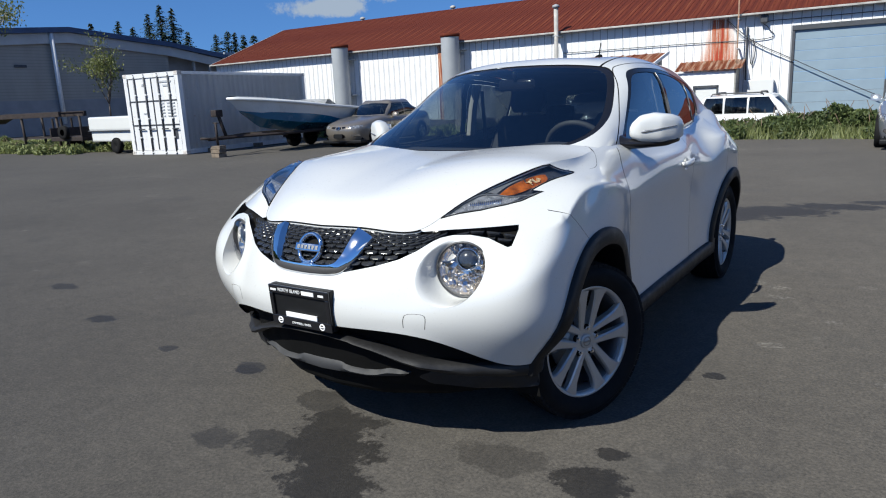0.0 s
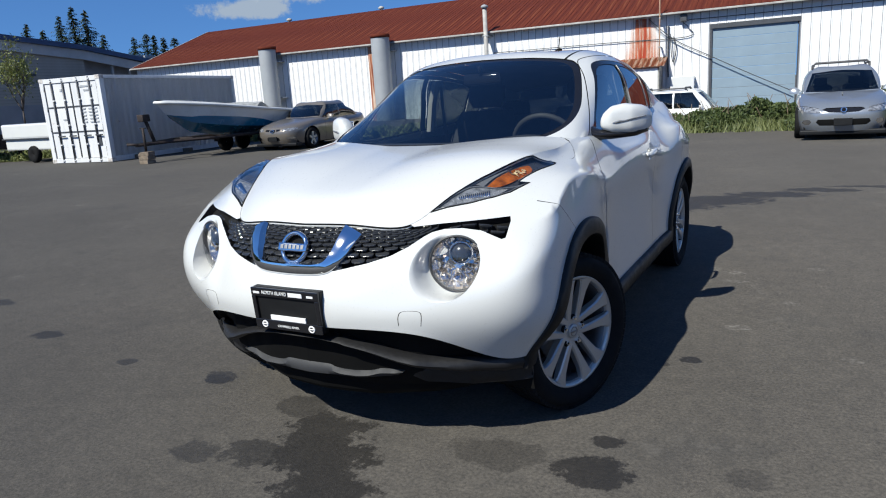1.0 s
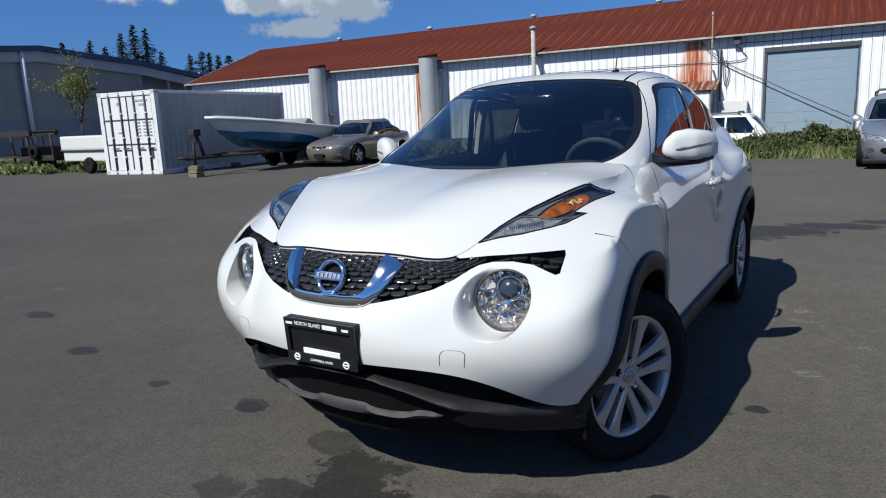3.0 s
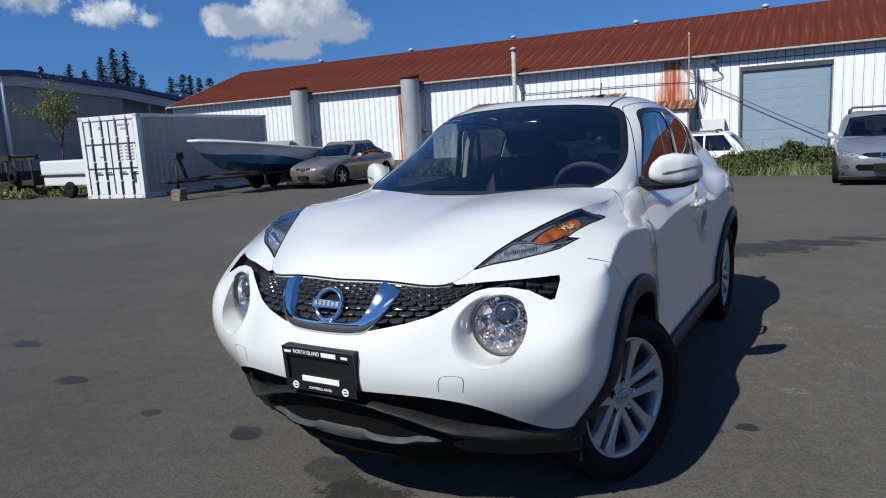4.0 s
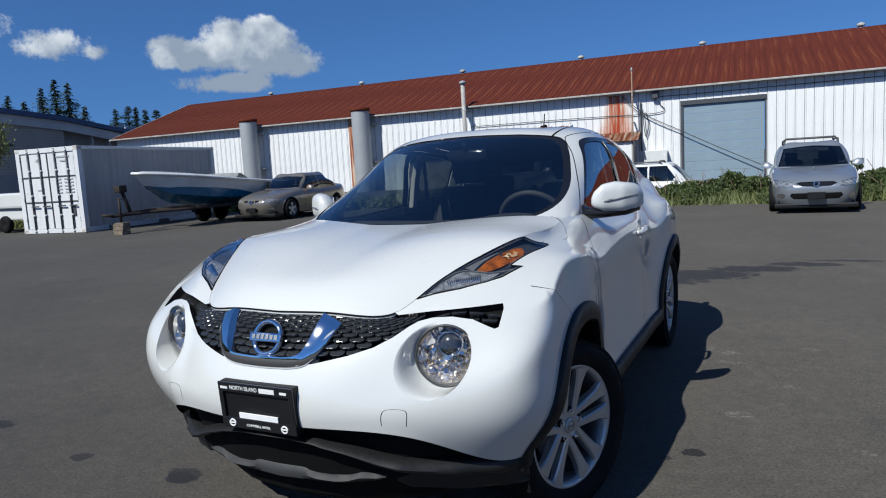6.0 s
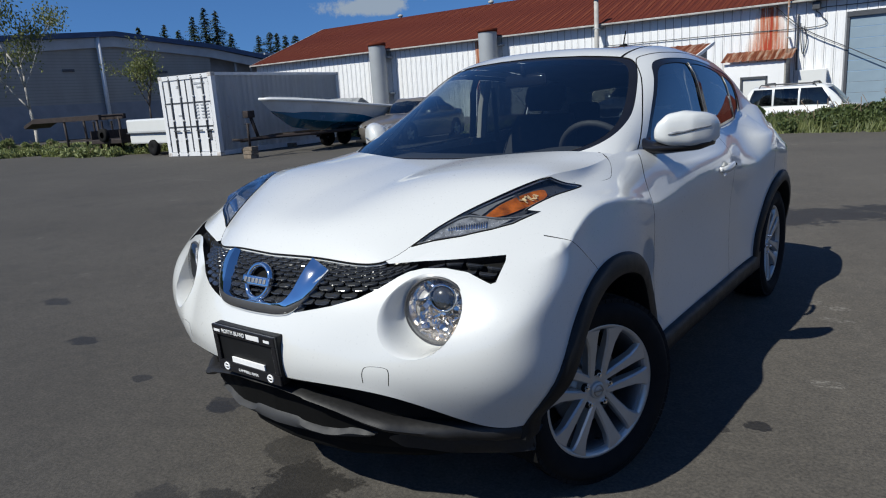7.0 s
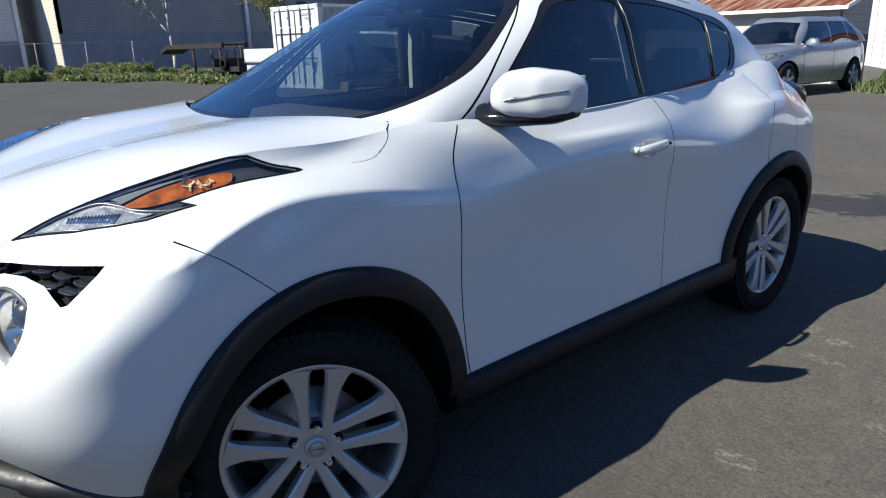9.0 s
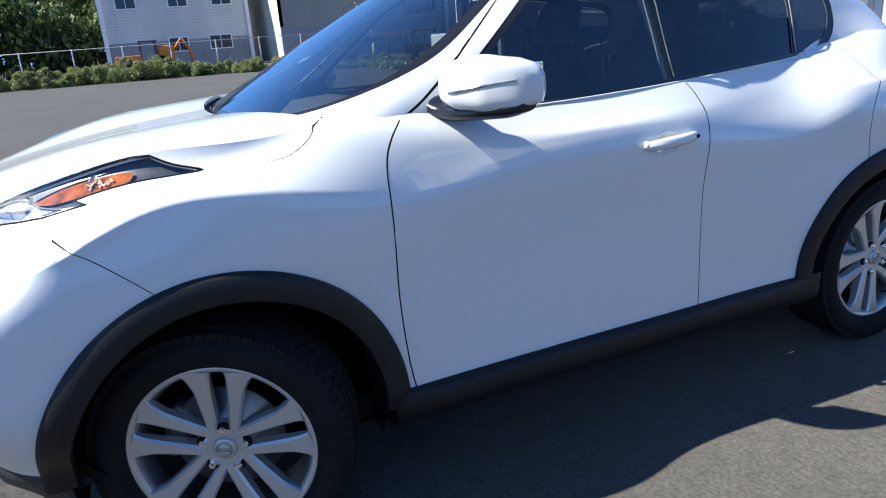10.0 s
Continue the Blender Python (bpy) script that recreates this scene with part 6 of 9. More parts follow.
def fit_off_side_to_view(car):
    """Pushes the off side wing and bumper corner outwards to fit the camera's view."""
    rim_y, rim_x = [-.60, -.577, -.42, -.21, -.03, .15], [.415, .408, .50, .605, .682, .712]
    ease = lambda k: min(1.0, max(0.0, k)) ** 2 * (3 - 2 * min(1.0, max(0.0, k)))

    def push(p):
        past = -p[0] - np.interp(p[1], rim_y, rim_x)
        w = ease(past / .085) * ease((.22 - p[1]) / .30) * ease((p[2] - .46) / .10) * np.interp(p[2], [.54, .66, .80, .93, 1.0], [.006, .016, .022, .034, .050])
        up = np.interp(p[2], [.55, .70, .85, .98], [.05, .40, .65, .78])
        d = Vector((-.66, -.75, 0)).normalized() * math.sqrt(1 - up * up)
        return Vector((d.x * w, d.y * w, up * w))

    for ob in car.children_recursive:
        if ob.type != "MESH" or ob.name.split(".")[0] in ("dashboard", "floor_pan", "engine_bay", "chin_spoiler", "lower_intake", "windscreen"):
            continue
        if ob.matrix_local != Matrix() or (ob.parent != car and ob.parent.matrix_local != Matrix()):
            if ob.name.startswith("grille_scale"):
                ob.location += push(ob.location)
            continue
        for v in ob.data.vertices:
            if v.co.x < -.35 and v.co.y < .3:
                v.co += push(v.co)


fit_off_side_to_view(CAR)


def pillar_fillets(car):
    """Smooth run of the rear pillar into the haunch below it."""
    rows = []
    for u in np.linspace(1.42, 2.12, 30):
        k = min(1, (u - 1.42) / .25) * min(1, (2.12 - u) / .12)
        k = k * k * (3 - 2 * k)
        p, a = TOP.at([(u, 0)])[0], TOP.at([(u, .004 + .075 * k)])[0] + TOP.normal([(u, .004 + .075 * k)])[0] * .0005
        q = SKIN.find([(p[1], p[2] - .012 - .085 * k)], [1, 2], (.8, SKIN.length - .2))
        low = SKIN.at(q)[0] + SKIN.normal(q)[0] * .0005
        edge = SKIN.normal(q)[0] * .5 + TOP.normal([(u, 0)])[0] * .5
        via = p + edge * (.003 + .010 * k)
        c = via * 2 - (a + low) * .5
        rows.append([tuple(a * (1 - w) ** 2 + c * 2 * w * (1 - w) + low * w * w) for w in np.linspace(0, 1, 9)])
    loft_rows("pillar_base", rows, PAINT_WHITE, car, "white foot of the rear pillar", caps=False, apart=True)


pillar_fillets(CAR)

# ---------------------------------------------------------------- ground
def ground_sheet():
    """One asphalt sheet to the horizon; it falls away behind the bramble bank."""
    bm = bmesh.new()
    xs = np.unique(np.concatenate([np.linspace(-1500, -80, 6), np.linspace(-80, 60, 36), np.linspace(60, 1500, 6)]))
    ys = np.unique(np.concatenate([np.linspace(-1500, -40, 6), np.linspace(-40, 18, 16), np.linspace(18, 26, 9), np.linspace(26, 80, 12), np.linspace(80, 1500, 6)]))

    def fall(x, y):
        k = min(1, max(0, (y - 19.2) / 4.0))
        side = min(1, max(0, (x + 12) / 4.0))
        return -.75 * k * k * (3 - 2 * k) * side

    grid_faces(bm, [[(x, y, fall(x, y)) for y in ys] for x in xs])
    bmesh.ops.recalc_face_normals(bm, faces=bm.faces)
    for f in bm.faces:
        if f.normal.z < 0:
            f.normal_flip()
    return tagged(part("ground", bm, ASPHALT, None, "worn grey asphalt of a parking lot with oil stains"), category="ground", kind="structure")


# ---------------------------------------------------------------- plants
def leaf_cloud(bm, rng, centres, count, size, flat=0.35):
    """Many small leaf quads, each tilted at random, scattered in soft balls."""
    for _ in range(count):
        c, r = centres[rng.randrange(len(centres))]
        d = Vector((rng.gauss(0, 1), rng.gauss(0, 1), rng.gauss(0, 1))).normalized() * r * rng.uniform(.35, 1.0) ** .6
        p = Vector(c) + Vector((d.x, d.y, d.z * .8))
        m = Euler((rng.uniform(0, 6.3), rng.uniform(0, 6.3), rng.uniform(0, 6.3))).to_matrix()
        s = size * rng.uniform(.6, 1.4)
        q = [m @ Vector(v) for v in ((-s, 0, 0), (0, -s * flat * 1.4, s * .12), (s, 0, 0), (0, s * flat * 1.4, s * .12))]
        bm.faces.new([bm.verts.new(p + v) for v in q])


def bramble_bank(name, label, boxes, per_metre, size, seed, mats):
    """A low bank of weeds: woody stems inside, leaves over an uneven outline."""
    rng = random.Random(seed)
    bank = thing(name, label, "weeds", kind="stuff")
    bm = bmesh.new()
    stems = bmesh.new()
    grass = bmesh.new()
    for (x0, y0), (x1, y1), deep, high in boxes:
        length = math.hypot(x1 - x0, y1 - y0)
        ux, uy = (x1 - x0) / length, (y1 - y0) / length
        centres = []
        for _ in range(int(length * 10)):
            s, w = rng.uniform(0, length), rng.uniform(0, 1) ** .8 * deep
            h = high * (.55 + .45 * noise.noise(Vector((s * .45, seed, w))) + rng.uniform(-.08, .12)) * (.45 + .55 * min(1, (w + .25) / (deep * .5)))
            r = rng.uniform(.18, .36)
            centres.append(((x0 + ux * s - uy * w, y0 + uy * s + ux * w, max(.08, h - r)), r))
            centres.append(((x0 + ux * s - uy * w, y0 + uy * s + ux * w, max(.06, (h - r) * .5)), r * 1.1))
            if rng.random() < .5:
                b = Vector((x0 + ux * s - uy * w, y0 + uy * s + ux * w, 0))
                t = b + Vector((rng.uniform(-.4, .4), rng.uniform(-.4, .4), h + rng.uniform(0, .25)))
                tube(stems, [b, b.lerp(t, .5) + Vector((rng.uniform(-.1, .1), 0, .08)), t], .008, 4)
        leaf_cloud(bm, rng, centres, int(length * per_metre), size)
        for _ in range(int(length * 420)):
            s, w = rng.uniform(0, length), rng.uniform(-.18, deep * .6)
            p = Vector((x0 + ux * s - uy * w, y0 + uy * s + ux * w, 0))
            h = rng.uniform(.1, .38)
            lean = Vector((rng.uniform(-.15, .15), rng.uniform(-.15, .15), h))
            wd = Vector((ux, uy, 0)) * rng.uniform(.008, .018)
            grass.faces.new([grass.verts.new(p - wd), grass.verts.new(p + wd), grass.verts.new(p + lean)])
    tagged(part("leaves", bm, mats[0], bank, smooth=False), kind="stuff")
    tagged(part("stems", stems, mats[1], bank), kind="stuff")
    tagged(part("grass", grass, mats[2], bank, smooth=False), kind="stuff")
    return bank


def thicket(name, label, a, b, deep, high, count, leaf, seed):
    """A belt of trees and shrubs too dense to tell apart: leaves from the ground to an uneven top."""
    rng = random.Random(seed)
    belt_of = thing(name, label, "trees", kind="stuff")
    length = math.hypot(b[0] - a[0], b[1] - a[1])
    ux, uy = (b[0] - a[0]) / length, (b[1] - a[1]) / length
    bm = bmesh.new()
    for _ in range(count):
        s, w = rng.uniform(0, length), rng.uniform(0, deep)
        top = high * (.72 + .5 * noise.noise(Vector((s * .22, seed, w * .1))) + .25 * noise.noise(Vector((s * .9, seed, w * .5)))) * (.6 + .4 * w / deep)
        p = Vector((a[0] + ux * s + uy * w, a[1] + uy * s - ux * w, top * rng.random() ** .7))
        m = Euler((rng.uniform(0, 6.3), rng.uniform(0, 6.3), rng.uniform(0, 6.3))).to_matrix()
        k = leaf * rng.uniform(.6, 1.5)
        bm.faces.new([bm.verts.new(p + m @ Vector(v)) for v in ((-k, 0, 0), (0, -k * .6, k * .15), (k, 0, 0), (0, k * .6, k * .15))])
    tagged(part("leaves", bm, TREE_LEAF, belt_of, smooth=False), kind="stuff")
    bm = bmesh.new()
    for k in range(14):
        s, w = length * (k + rng.random()) / 14, rng.uniform(2, deep)
        p = Vector((a[0] + ux * s + uy * w, a[1] + uy * s - ux * w, 0))
        rod(bm, p, p + Vector((rng.uniform(-.4, .4), rng.uniform(-.4, .4), high * .7)), .16, 7, .05)
    tagged(part("trunks", bm, BARK, belt_of), kind="stuff")
    return belt_of


def conifer(at, high, spread, seed):
    rng = random.Random(seed)
    tree = thing("conifer_tree", "tall dark green conifer on the skyline", "tree", "skyline conifers", at=Matrix.Translation(at))
    bm = bmesh.new()
    rod(bm, (0, 0, 0), (0, 0, high), high * .014 + .1, 8, .03)
    part("trunk", bm, BARK, tree)
    bm = bmesh.new()
    levels = int(high * 1.9)
    for k in range(levels):
        f = k / levels
        z = high * (.16 + .84 * f)
        reach = spread * (1 - f) ** .95 * rng.uniform(.55, 1.2) + .10
        for _ in range(12):
            a, r = rng.uniform(0, math.tau), reach * rng.uniform(.35, 1.15)
            d = Vector((math.cos(a), math.sin(a), rng.uniform(-.32, .02)))
            side = d.cross(Vector((0, 0, 1))).normalized()
            root = Vector((0, 0, z + rng.uniform(-.3, .3)))
            n = max(3, int(r * 3.0))
            for i in range(n):
                p = root + d * (r * (i + .5) / n)
                w = (.20 + .44 * (1 - f)) * (1.25 - i / n)
                for s in (-1, 1):
                    tip = p + side * s * w + d * .3 + Vector((0, 0, rng.uniform(-.28, .06)))
                    bm.faces.new([bm.verts.new(p - d * .10 + Vector((0, 0, .07))), bm.verts.new(p + d * .24), bm.verts.new(tip)])
    tagged(part("crown", bm, NEEDLES, tree, smooth=False), kind="stuff")
    return tree


def broadleaf(name, label, at, high, forks, leaves, leaf, seed, bark, mat, crown_r=1.4):
    """A tree of tapered limbs that fork, with leaves in loose clusters at their ends."""
    rng = random.Random(seed)
    tree = thing(name, label, "tree", at=Matrix.Translation(at))
    bm = bmesh.new()
    ends = []

    def limb(p, d, length, r, depth):
        pts = [p]
        for i in range(4):
            d = (d + Vector((rng.uniform(-.16, .16), rng.uniform(-.16, .16), rng.uniform(-.02, .12)))).normalized()
            pts.append(pts[-1] + d * length / 4)
        for i in range(4):
            rod(bm, pts[i], pts[i + 1], r * (1 - .14 * i), 6, r * (1 - .14 * (i + 1)))
        if depth >= 1:
            ends.extend((tuple(q), crown_r * .28) for q in pts[2:])
        if depth == forks:
            return
        for _ in range(3 if depth else 4):
            a = rng.uniform(0, math.tau)
            nd = (d + Vector((math.cos(a), math.sin(a), rng.uniform(.0, .5))) * rng.uniform(.45, .9)).normalized()
            limb(pts[rng.choice((2, 3, 4))], nd, length * rng.uniform(.5, .72), r * .55, depth + 1)

    limb(Vector((0, 0, 0)), Vector((0, 0, 1)), high * .5, high * .011, 0)
    part("trunk", bm, bark, tree)
    bm = bmesh.new()
    leaf_cloud(bm, rng, ends, leaves, leaf)
    tagged(part("crown", bm, mat, tree, smooth=False), kind="stuff")
    return tree


# ---------------------------------------------------------------- buildings
def warehouse():
    """Long white sheet-metal warehouse under a rusted gable roof; its own x runs along the wall."""
    place = pose(-20.88, 37.16, 0, 0, 0, math.degrees(math.atan2(.0464, .9989)))
    house = thing("warehouse", "long white sheet metal warehouse with a rusted gable roof", "building", kind="structure", at=place)
    s0, s1, door0, door1 = -25.7, 44.0, 17.48, 21.76
    # backing wall with the door's opening; its dark colour deepens the ribs' shade
    bm = bmesh.new()
    for lo, hi in (((s0, .06, -.8), (door0, .2, 5.0)), ((door1, .06, -.8), (s1, .2, 5.0)), ((door0, .06, 4.2), (door1, .2, 5.0))):
        box(bm, lo, hi)
    box(bm, (s0, .2, -.8), (s0 + .15, 17.4, 5.0))
    box(bm, (s1 - .15, .2, -.8), (s1, 17.4, 5.0))
    wall = part("wall", bm, DARK_PLINTH, house, "dark backing wall that draws shade lines between the white sheets", smooth=False)
    bm = bmesh.new()
    prism(bm, [(.06, 4.99), (8.8, 8.18), (17.4, 4.99)], .15, lambda x, y, z: Vector((s0 + z, x, y)))
    part("gable", bm, WHITE_SHEET, house, "white gable end", smooth=False)
    # ribbed sheets, one mesh for all
    def sheet(z0, z1, width=.44):
        bm = bmesh.new()
        prof = [(0, .055), (.014, .055), (.03, .026), (.055, .026), (.071, .055), (.16, .055), (.165, .047), (.175, .047), (.18, .055), (.30, .055), (.305, .047), (.315, .047), (.32, .055), (width - .03, .055)]
        grid_faces(bm, [[(x, y, z) for z in (z0, z1)] for x, y in prof])
        bmesh.ops.recalc_face_normals(bm, faces=bm.faces)
        me = bpy.data.meshes.new("wall_sheet")
        bm.to_mesh(me)
        bm.free()
        me.materials.append(WHITE_SHEET)
        return me

    full, short = sheet(-.8, 5.0), sheet(4.22, 5.0)
    s = s0
    while s < s1 - .44:
        ob = new("wall_sheet", short if door0 - .2 < s < door1 - .1 else full)
        ob.parent = wall
        ob.location = (s, 0, 0)
        s += .44
    # roof slopes
    bm = bmesh.new()
    prism(bm, [(-.35, 4.93), (-.35, 5.0), (8.8, 8.31), (17.9, 5.0), (17.9, 4.93), (8.8, 8.22)], s1 - s0 + .5, lambda x, y, z: Vector((s0 - .25 + z, x, y)))
    bmesh.ops.recalc_face_normals(bm, faces=bm.faces)
    roof = part("roof", bm, RUST_ROOF, house, "rusted sheet metal roof", smooth=False)
    bm = bmesh.new()
    up = Vector((0, 9.15, 3.31)).normalized()
    n = Vector((0, -up.z, up.y))
    a = Vector((0, -.36, 5.0))
    prof = [(0, 0), (.008, .022), (.022, .022), (.03, 0), (.27, 0), (.278, .014), (.29, .014), (.298, 0), (.53, 0), (.538, .014), (.55, .014), (.558, 0), (.8, 0)]
    grid_faces(bm, [[a + Vector((x, 0, 0)) + n * (h + .006), a + Vector((x, 0, 0)) + up * 9.74 + n * (h + .006)] for x, h in prof])
    me = bpy.data.meshes.new("roof_sheet")
    bm.to_mesh(me)
    bm.free()
    me.materials.append(RUST_ROOF)
    for k in range(int((s1 - s0) / .8)):
        ob = new("roof_sheet", me)
        ob.parent = roof
        ob.location = (s0 + k * .8, 0, 0)
    # gutter and fascia
    bm = bmesh.new()
    box(bm, (s0 - .25, -.47, 4.89), (s1, -.36, 4.99), .02)
    part("gutter", bm, OLD_GALV, house, "pale galvanised gutter", smooth=False)
    bm = bmesh.new()
    prism(bm, [(-.4, 4.98), (8.8, 8.34), (8.8, 8.20), (-.4, 4.84)], .06, lambda x, y, z: Vector((s0 - .32 + z, x, y)))
    part("rake_trim", bm, OLD_GALV, house, "pale rake trim", smooth=False)
    # ridge vents
    for k, sx in enumerate((-16.75, -7.7, 1.15, 10.17, 18.21, 27.2)):
        bm = bmesh.new()
        rod(bm, (sx, 8.8, 8.2), (sx, 8.8, 8.40), .13, 12)
        lathe(bm, [(8.40, .22), (8.46, .24), (8.54, .2), (8.60, .06), (8.61, .001)], 16, "z")
        for v in bm.verts:
            if abs(v.co.x) < 1 and v.co.z > 8.39 and abs(v.co.y) < 1:
                v.co += Vector((sx, 8.8, 0))
        part("ridge_vent", bm, OLD_GALV, house, "round metal ridge vent")
    # roller door
    door = new("roller_door")
    door.parent = house
    tagged(door, "pale blue sectional roller door, shut")
    bm = bmesh.new()
    box(bm, (door0 - .02, .03, -.8), (door0 + .10, .14, 4.2))
    box(bm, (door1 - .07, .05, -.8), (door1 + .0, .14, 4.2))
    box(bm, (door0 - .02, .0, 3.98), (door1 + .02, .14, 4.22))
    part("frame", bm, DARK_TRIM, door, "dark door frame", smooth=False)
    bm = bmesh.new()
    box(bm, (0, .0, 0), (door1 - door0 - .2, .04, .515), .012)
    me = bpy.data.meshes.new("door_panel")
    bm.to_mesh(me)
    bm.free()
    me.materials.append(BLUE_DOOR)
    for k in range(9):
        ob = new("door_panel", me)
        ob.parent = door
        ob.location = (door0 + .1, .12, -.72 + k * .525)
    # tall flues against the wall
    for sx in (-11.6, -2.4):
        flue = thing("flue_pipe", "fat galvanised flue pipe with a rusty rim", "flue pipe", "flue pipes", at=place @ Matrix.Translation((sx, -.95, 0)))
        bm = bmesh.new()
        lathe(bm, [(-.0, .60), (5.25, .60)], 28, "z")
        part("pipe", bm, GALV, flue, "grey galvanised pipe")
        bm = bmesh.new()
        lathe(bm, [(5.25, .60), (5.25, .64), (5.47, .64), (5.47, .58), (5.3, .56), (5.25, .01)], 28, "z")
        part("rim", bm, RUST_ROOF, flue, "rusty rim")
        for z in (1.9, 4.4):
            bm = bmesh.new()
            box(bm, (-.68, .35, z), (.68, .96, z + .09), .01)
            part("bracket", bm, GALV, flue, smooth=False)
    for sx, r, top, nm in ((4.82, .13, 6.35, "vent_pole"), (14.95, .038, 6.05, "service_mast")):
        pole = thing(nm, "slim grey pipe up the warehouse wall past the gutter", "pipe", at=place @ Matrix.Translation((sx, -.68, 0)))
        bm = bmesh.new()
        rod(bm, (0, 0, -.7), (0, 0, top), r, 14)
        part("pipe", bm, OLD_GALV if nm == "vent_pole" else RUSTY_PIPE, pole)
        bm = bmesh.new()
        lathe(bm, [(top - .02, r), (top, r * 1.7), (top + .12, r * 1.6), (top + .2, .01)], 14, "z")
        part("cap", bm, GALV, pole)
        for z in (1.2, 3.2, 4.7):
            bm = bmesh.new()
            box(bm, (-r * 1.3, -r, z), (r * 1.3, .70, z + .06), .01)
            part("bracket", bm, GALV, pole, smooth=False)
    # cables, conduits and the lamp on the wall
    for pts, r, nm, lab in (([(5, -.03, 3.74), (12, -.03, 3.72), (16.3, -.03, 3.68), (16.33, -.03, 4.2), (16.36, -.03, 4.54), (20, -.03, 4.55), (43, -.03, 4.68)], .022, "conduit", "dark conduit along the warehouse wall"),
                            ([(14.3, -.12, 4.78), (15.64, -.16, 3.59), (17.43, -.16, 2.62), (19.31, -.16, 1.62), (21.5, -.2, .52)], .024, "slack_cable", "dark slack cable slung down the wall"),
                            ([(14.3, -.1, 4.72), (15.0, -.12, 3.98), (15.66, -.12, 3.50), (16.5, -.12, 3.02), (17.46, -.1, 2.54)], .012, "slack_cable", "thin dark line beside the slack cable"),
                            ([(15.32, -.05, 4.36), (15.32, -.05, 3.4), (15.32, -.05, 2.4), (15.34, -.05, 1.6)], .05, "conduit", "upright dark conduit on the warehouse wall"),
                            ([(15.45, -.1, 3.9), (15.5, -.2, 3.0), (15.6, -.1, 2.4), (15.75, -.1, 3.1), (15.6, -.1, 3.75)], .026, "cable_loop", "loop of black cable on the wall")):
        bm = bmesh.new()
        tube(bm, rounded(pts, 5, False), r, 6)
        c = tagged(part(nm, bm, DARK_TRIM, None, lab), category="cable")
        c.matrix_world = place
    bm = bmesh.new()
    box(bm, (15.95, -.30, 4.48), (16.30, .03, 4.86), .04)
    lamp = tagged(part("wall_lamp", bm, DARK_TRIM, None, "grey box lamp under the warehouse gutter", smooth=False), category="lamp")
    lamp.matrix_world = place
    # rust weeping from the gutter: a thin stained sheet
    bm = bmesh.new()
    rows = []
    for x in np.linspace(12.3, 14.88, 25):
        rows.append([(x, -.004, z) for z in (2.62, 3.4, 4.2, 4.84)])
    grid_faces(bm, rows)
    part("rust_stain", bm, RUST_STAIN, wall, "orange rust run down the sheets", smooth=False)
    bm = bmesh.new()
    grid_faces(bm, [[(x, -.004, z) for z in (-.6, 1.5, 3.2, 4.86)] for x in np.linspace(-3.95, -3.52, 6)])
    part("rust_streak", bm, RUST_LIGHT, wall, "rusty streak beside the flue", smooth=False)
    # lean-to with a rusty roof
    lean = thing("lean_to_shed", "small white lean-to with a rusty sheet roof against the warehouse", "shed", at=place)
    bm = bmesh.new()
    for lo, hi in (((12.1, -1.3, -.8), (12.95, -1.2, 2.12)), ((14.15, -1.3, -.8), (14.95, -1.2, 2.12)), ((12.95, -1.3, 1.35), (14.15, -1.2, 2.12))):
        box(bm, lo, hi)
    part("wall", bm, WHITE_SHEET, lean, "white front wall", smooth=False)
    bm = bmesh.new()
    prism(bm, [(-1.3, -.8), (-.0, -.8), (-.0, 2.5), (-1.3, 2.1)], .08, lambda x, y, z: Vector((14.95 + z, x, y)))
    part("side_wall", bm, GREY_SIDING, lean, "grey side wall", smooth=False)
    bm = bmesh.new()
    grid_faces(bm, [[(11.95 + k * .08, -1.5, 2.20 + (.03 if k % 4 < 1 else 0)), (11.95 + k * .08, .0, 2.72 + (.03 if k % 4 < 1 else 0))] for k in range(43)])
    bmesh.ops.solidify(bm, geom=bm.faces[:], thickness=.03)
    part("roof", bm, RUST_LIGHT, lean, "streaked rusty sheet roof", smooth=False)
    bm = bmesh.new()
    box(bm, (12.9, -1.33, -.8), (13.0, -1.17, 1.4))
    box(bm, (14.1, -1.33, -.8), (14.2, -1.17, 1.4))
    box(bm, (12.9, -1.33, 1.3), (14.2, -1.17, 1.42))
    part("door_frame", bm, DARK_TRIM, lean, "dark door frame", smooth=False)
    bm = bmesh.new()
    box(bm, (13.0, -1.24, -.8), (14.1, -1.2, 1.3))
    part("door", bm, PAINT_OLD_WHITE, lean, "plain white door", smooth=False)
    bm = bmesh.new()
    box(bm, (15.5, -.5, -.8), (16.75, -.0, 1.6), .03)
    cab = tagged(part("utility_cabinet", bm, PAINT_OLD_WHITE, None, "white utility cabinet against the warehouse wall", smooth=False), category="cabinet")
    cab.matrix_world = place


